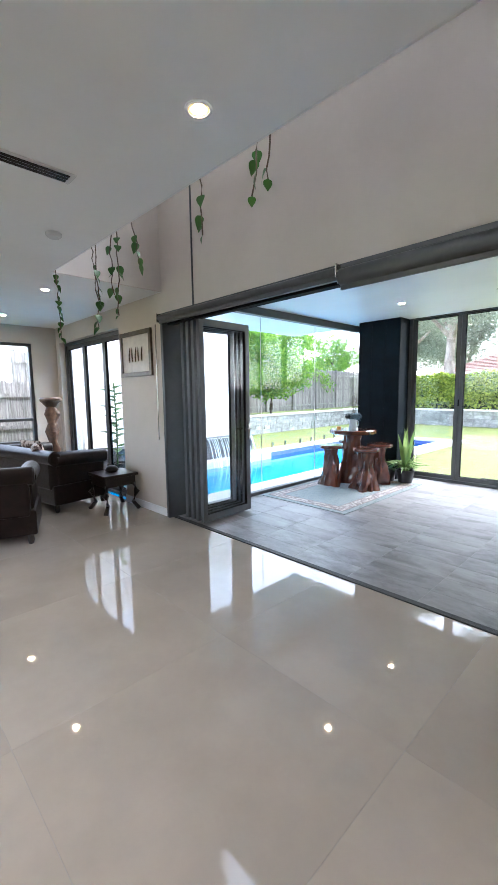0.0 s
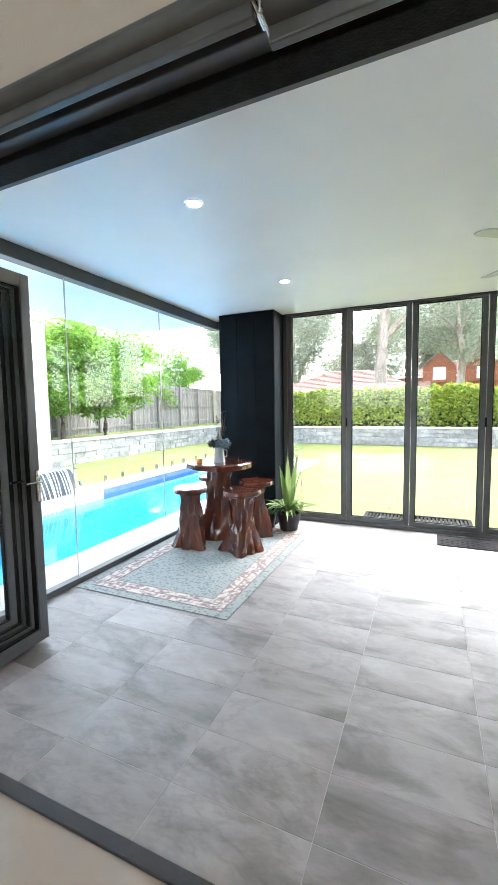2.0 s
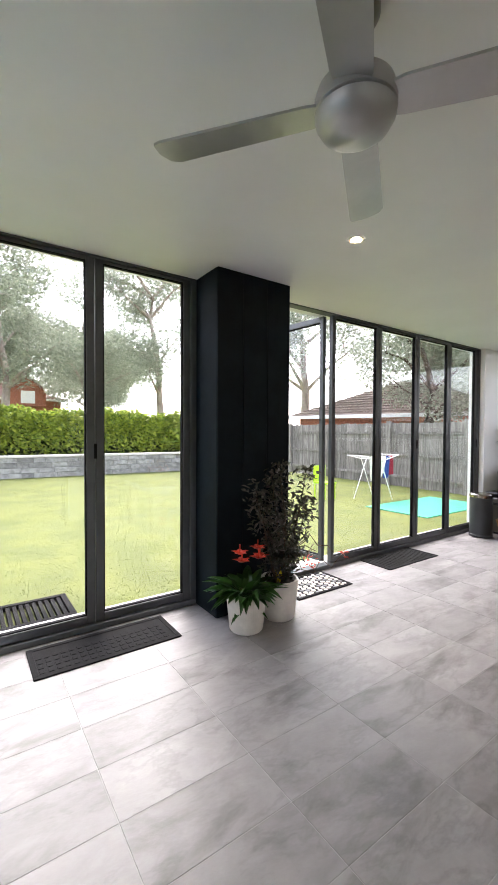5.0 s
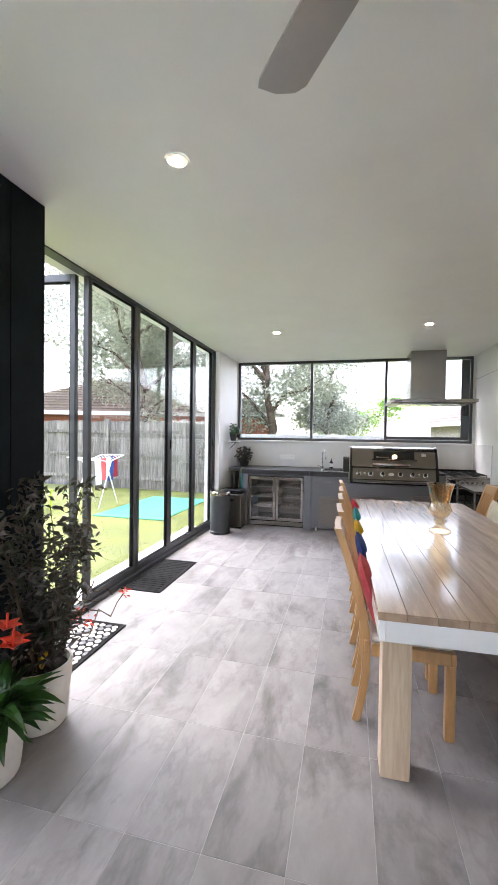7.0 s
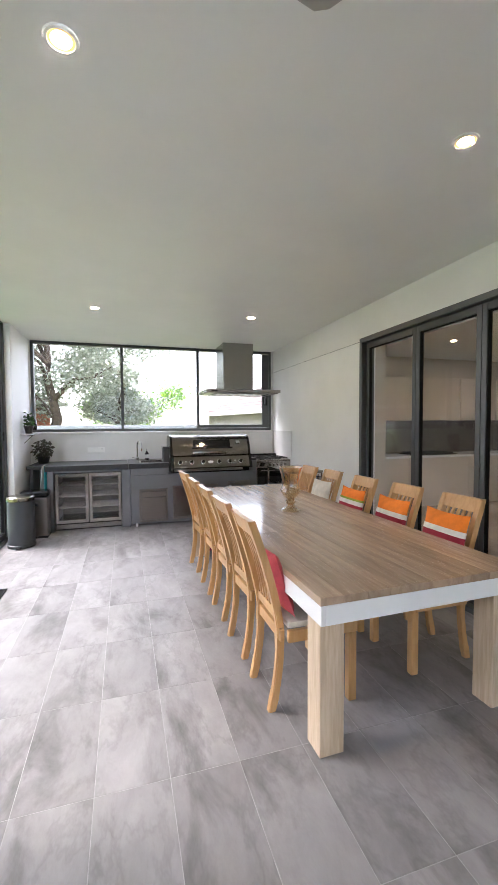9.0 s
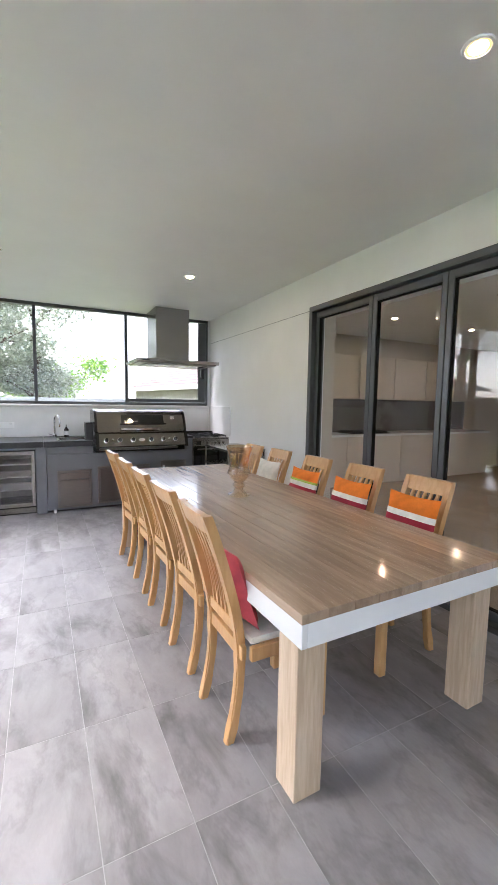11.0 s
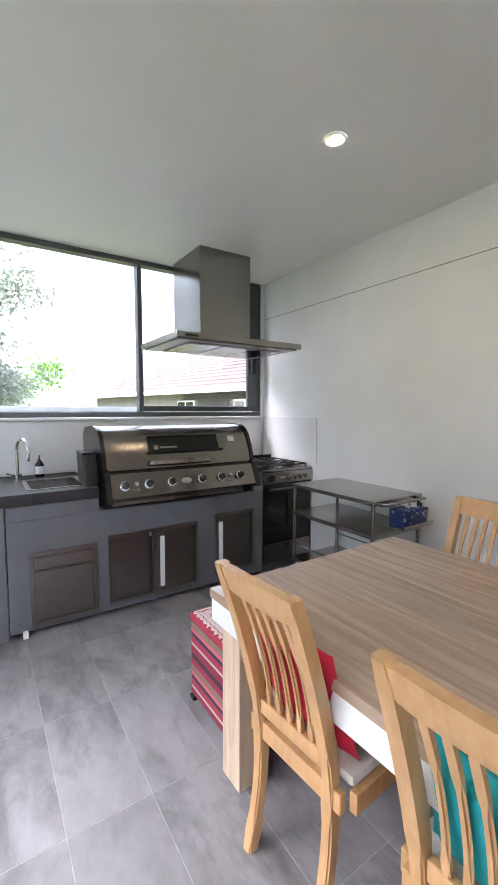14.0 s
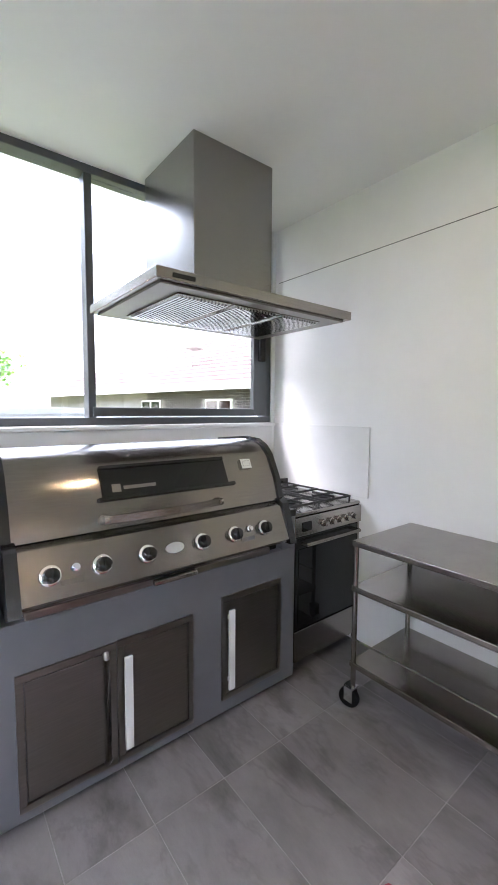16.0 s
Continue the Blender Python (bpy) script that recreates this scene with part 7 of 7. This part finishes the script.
M["roofbrown"] = mat("brown_roof_tile", (0.17, 0.125, 0.105), 0.75, vary=0.25, scale=8, bump=0.2, bscale=20)
house("brick_house", -8.0, 44.0, 0, 12, 8, 2.6, 2.0, M["brick"], M["rooftile"], "red brick house with a terracotta tiled hip roof behind the hedge", 0.5)
house("brick_house", 1.5, 46.0, 0, 9, 8, 3.6, 1.6, M["brick"], M["rooftile"], "two-gabled red brick house behind the trees", 0.5, gables=((-1.4, 2.6, 1.9), (1.9, 2.6, 1.7)), windows=((-1.4, 1.2, 1.2, 1.2), (1.9, 1.2, 1.2, 1.2)))
house("brick_house", 19.0, 15.5, -75, 12, 8, 2.4, 2.0, M["brick"], M["roofbrown"], "brown-roofed brick house behind the paling fence", -0.1)
nb = house("neighbour_house", 20.7, -4.9, 189.2, 16, 8, 2.2, 2.5, M["mortar"], M["roofgrey"], "low charcoal brick house with a faded tiled roof", 0.0, windows=((5.0, 0.85, 1.2, 0.95), (1.3, 0.85, 1.2, 0.95)))
bm = bmesh.new()
tube(bm, [(2.4, -3.0, 2.9), (2.4, -3.0, 3.6)], 0.03, 8)
lathe(bm, [(0.0, 4.0), (0.3, 4.1), (0.32, 4.13)], 18, at=(2.6, -3.0, -0.4))
part("satellite_dish", bm, M["fan"], nb, "small grey satellite dish")
bm = bmesh.new()
lathe(bm, [(0.12, 3.5), (0.12, 4.0), (0.2, 4.05), (0.2, 4.2), (0.0, 4.3)], 16, at=(5.0, -2.4, -0.4))
part("roof_ventilator", bm, M["fan"], nb, "round metal roof ventilator")
boxes("upper_storey", [(1.0, 5.0, -0.5, 3.5, 3.2, 6.4)], M["white"], nb)
boxes("upper_window", [(1.8, 2.6, -0.55, -0.5, 4.7, 5.8)], M["darkglass"], nb)
# bricks on the wall that faces the kitchen window
for wd, hgt in ((0.23, 0.076),):
    b2 = bmesh.new()
    box(b2, 0.005, wd - 0.005, -0.012, 0.05, 0.005, hgt - 0.005)
    bme = mesh_of(b2, "brick", M["brickdark"])
courses_b = 12
for c in range(courses_b):
    for i in range(28):
        bx = 1.0 + 0.24 * i + (0.12 if c % 2 else 0)
        bz = 1.2 + 0.078 * c
        if any(abs(bx + 0.11 - wx) < 0.78 and 0.66 < bz < 1.82 for wx in (5.0, 1.3)):
            continue
        o = new("brick", bme)
        o.matrix_basis = pose(bx, -4.0, bz)
        o.parent = nb

# ---- things on the lawn ----
ar = thing("clothes_airer", pose(7.2, 10.6, GZ), "white folding clothes airer hung with washing", "clothes airer")
bm = bmesh.new()
for s in (-1, 1):
    for y in (-0.28, 0.28):
        tube(bm, [(s * 0.35, y, 0.0), (-s * 0.10, y, 0.95)], 0.012, 8)
    tube(bm, [(s * 0.6, -0.28, 1.05), (s * 0.6, 0.28, 1.05)], 0.010, 8)
    tube(bm, [(-0.6, s * 0.28, 1.05), (-0.1, s * 0.28, 0.95), (0.1, s * 0.28, 0.95), (0.6, s * 0.28, 1.05)], 0.010, 8)
part("stand", bm, M["gloss_white"], ar, smooth=True)
bm = bmesh.new()
for k in range(7):
    y = -0.24 + 0.08 * k
    tube(bm, [(-0.6, y, 1.05), (-0.1, y, 0.95), (0.1, y, 0.95), (0.6, y, 1.05)], 0.004, 6)
part("lines", bm, M["gloss_white"], ar, smooth=True)
for k, f in enumerate(("white", "coral", "white", "blue", "crimson")):
    x = -0.5 + 0.24 * k
    bm = bmesh.new()
    box(bm, x, x + 0.2, -0.30 + 0.05 * k, -0.285 + 0.05 * k, 0.50 + 0.06 * (k % 3), 1.03, 0.004)
    for v in bm.verts:
        v.co.y += 0.03 * math.sin(v.co.z * 9 + k)
    part("garment", bm, FAB[f], ar, "washing hung to dry")
ca = thing("lime_chair", pose(6.3, 11.3, GZ), "small lime plastic garden chair on the lawn", "chair")
LIME = mat("lime_plastic", (0.45, 0.72, 0.02), 0.4, vary=0.05)
boxes("seat", [(-0.2, 0.2, -0.2, 0.2, 0.36, 0.40)], LIME, ca, bev=0.01)
boxes("backrest", [(-0.2, 0.2, 0.17, 0.20, 0.40, 0.78)], LIME, ca, bev=0.01)
for x in (-0.18, 0.15):
    for y in (-0.18, 0.15):
        boxes("leg", [(x, x + 0.03, y, y + 0.03, 0.0, 0.36)], LIME, ca)
tagged(boxes("green_play_mat", [(6.2, 8.6, 8.6, 10.0, GZ + 0.002, GZ + 0.02)], mat("sea_green_plastic", (0.06, 0.42, 0.26), 0.5, vary=0.1), bev=0.004), "sea-green plastic slide mat on the lawn", "play mat")
gr = thing("drain_grate", pose(0, 0, GZ), "grey slatted step pad outside the garden doors", "step pad")
boxes("pad_frame", [(-1.40, 0.0, 7.95, 8.0, 0.004, 0.05), (-1.40, 0.0, 8.42, 8.47, 0.004, 0.05), (-1.40, -1.35, 8.0, 8.42, 0.004, 0.05), (-0.05, 0.0, 8.0, 8.42, 0.004, 0.05)], M["rubber"], gr)
for k in range(26):
    boxes("slat", [(-1.34 + 0.05 * k, -1.31 + 0.05 * k, 8.0, 8.42, 0.006, 0.04)], M["rubber"], gr, bev=0)
structure(boxes("door_step", [(-2.45, 0.95, GLASS_Y + 0.09, GLASS_Y + 0.40, GZ - 0.05, -0.03), (1.62, 5.7, GLASS_Y + 0.09, GLASS_Y + 0.40, GZ - 0.05, -0.03)], M["coping"], bev=0.006), "pale stone step outside the folding doors", "step")
pp = pot("rubber_plant", pose(-6.30, 3.92, GZ), 0.15, 0.19, 0.36, M["potblack"], "dark rubber plant in a pot outside the sliding doors")
bm = bmesh.new()
for k in range(22):
    a = 2.4 * k
    z = 0.5 + 0.06 * k
    strap(bm, (0, 0, z), (0.30 * math.cos(a), 0.30 * math.sin(a)), 0.10, 0.065, 0.6)
tube(bm, [(0, 0, 0.3), (0.02, 0.01, 1.0), (0, 0, 1.85)], 0.015, 8)
part("foliage", bm, M["houseleaf"], pp)
copy_thing(pp, pose(-5.0, 3.74, GZ, 0, 0, 70))
pp = pot("window_plant", pose(-7.7, 2.0, GZ), 0.16, 0.2, 0.4, M["potblack"], "leafy garden plant outside the living room window")
part("foliage", rosette(40, 0.38, 0.5, 0.8, 0.03, 0.6, random.Random(3)), M["lime"], pp)

# grass blades on the lawn near the doors
rnd = random.Random(77)
gverts, gfaces = [], []
for _ in range(42000):
    x, y = rnd.uniform(-3.6, 9.0), GLASS_Y + 0.45 + 9.0 * rnd.random() ** 1.7
    if -1.45 < x < 0.05 and 7.9 < y < 8.5:
        continue
    hgt, a, wd = rnd.uniform(0.006, 0.015), rnd.uniform(0, 6.28), 0.004
    i0 = len(gverts)
    gverts += [(x - wd * math.cos(a), y - wd * math.sin(a), GZ), (x + wd * math.cos(a), y + wd * math.sin(a), GZ), (x + rnd.uniform(-0.015, 0.015), y + rnd.uniform(-0.015, 0.015), GZ + hgt)]
    gfaces.append((i0, i0 + 1, i0 + 2))
gm = bpy.data.meshes.new("grass_blades")
gm.from_pydata(gverts, [], gfaces)
gm.materials.append(leaf_mat("lawn_blade", (0.165, 0.185, 0.036), (0.125, 0.146, 0.027)))
tagged(new("grass_blades", gm), "short yellow-green grass blades of the lawn", "grass", kind="stuff")

# ---- floor tiles ----
b2 = bmesh.new()
box(b2, 0.0016, 0.5904, 0.0016, 0.2944, -0.011, 0.0, 0.001)
tile_me = mesh_of(b2, "tile", M["tile"])
TX, TY = 0.592, 0.296
tx0, ty0 = -0.893, 4.975
for i in range(-5, 14):
    for k in range(-6, 10):
        x, y = tx0 + TX * i, ty0 + TY * k
        xa, xb, ya, yb = max(x, POOL_X - 0.04), min(x + TX, BBQ_X - 0.014), max(y, 3.249), min(y + TY, GLASS_Y + 0.07)
        if xb - xa < 0.02 or yb - ya < 0.02:
            continue
        if xb - xa < TX - 0.001 or yb - ya < TY - 0.001:
            b2 = bmesh.new()
            box(b2, 0.0016, xb - xa - 0.0016, 0.0016, yb - ya - 0.0016, -0.011, 0.0, 0.001)
            o = new("tile", mesh_of(b2, "tile", M["tile"]))
        else:
            o = new("tile", tile_me)
        o.matrix_basis = pose(xa, ya, 0)
        o.parent = alf_floor
b2 = bmesh.new()
box(b2, 0.0008, 1.1992, 0.0008, 1.1992, -0.007, 0.0, 0.0006)
big_me = mesh_of(b2, "tile", M["polish"])
for i in range(12):
    for k in range(6):
        x, y = -7.0 + 1.2 * i, 3.19 - 1.2 * (k + 1)
        if x + 1.2 <= 6.4:
            o = new("tile", big_me)
            o.matrix_basis = pose(x, y, 0)
            o.parent = in_floor
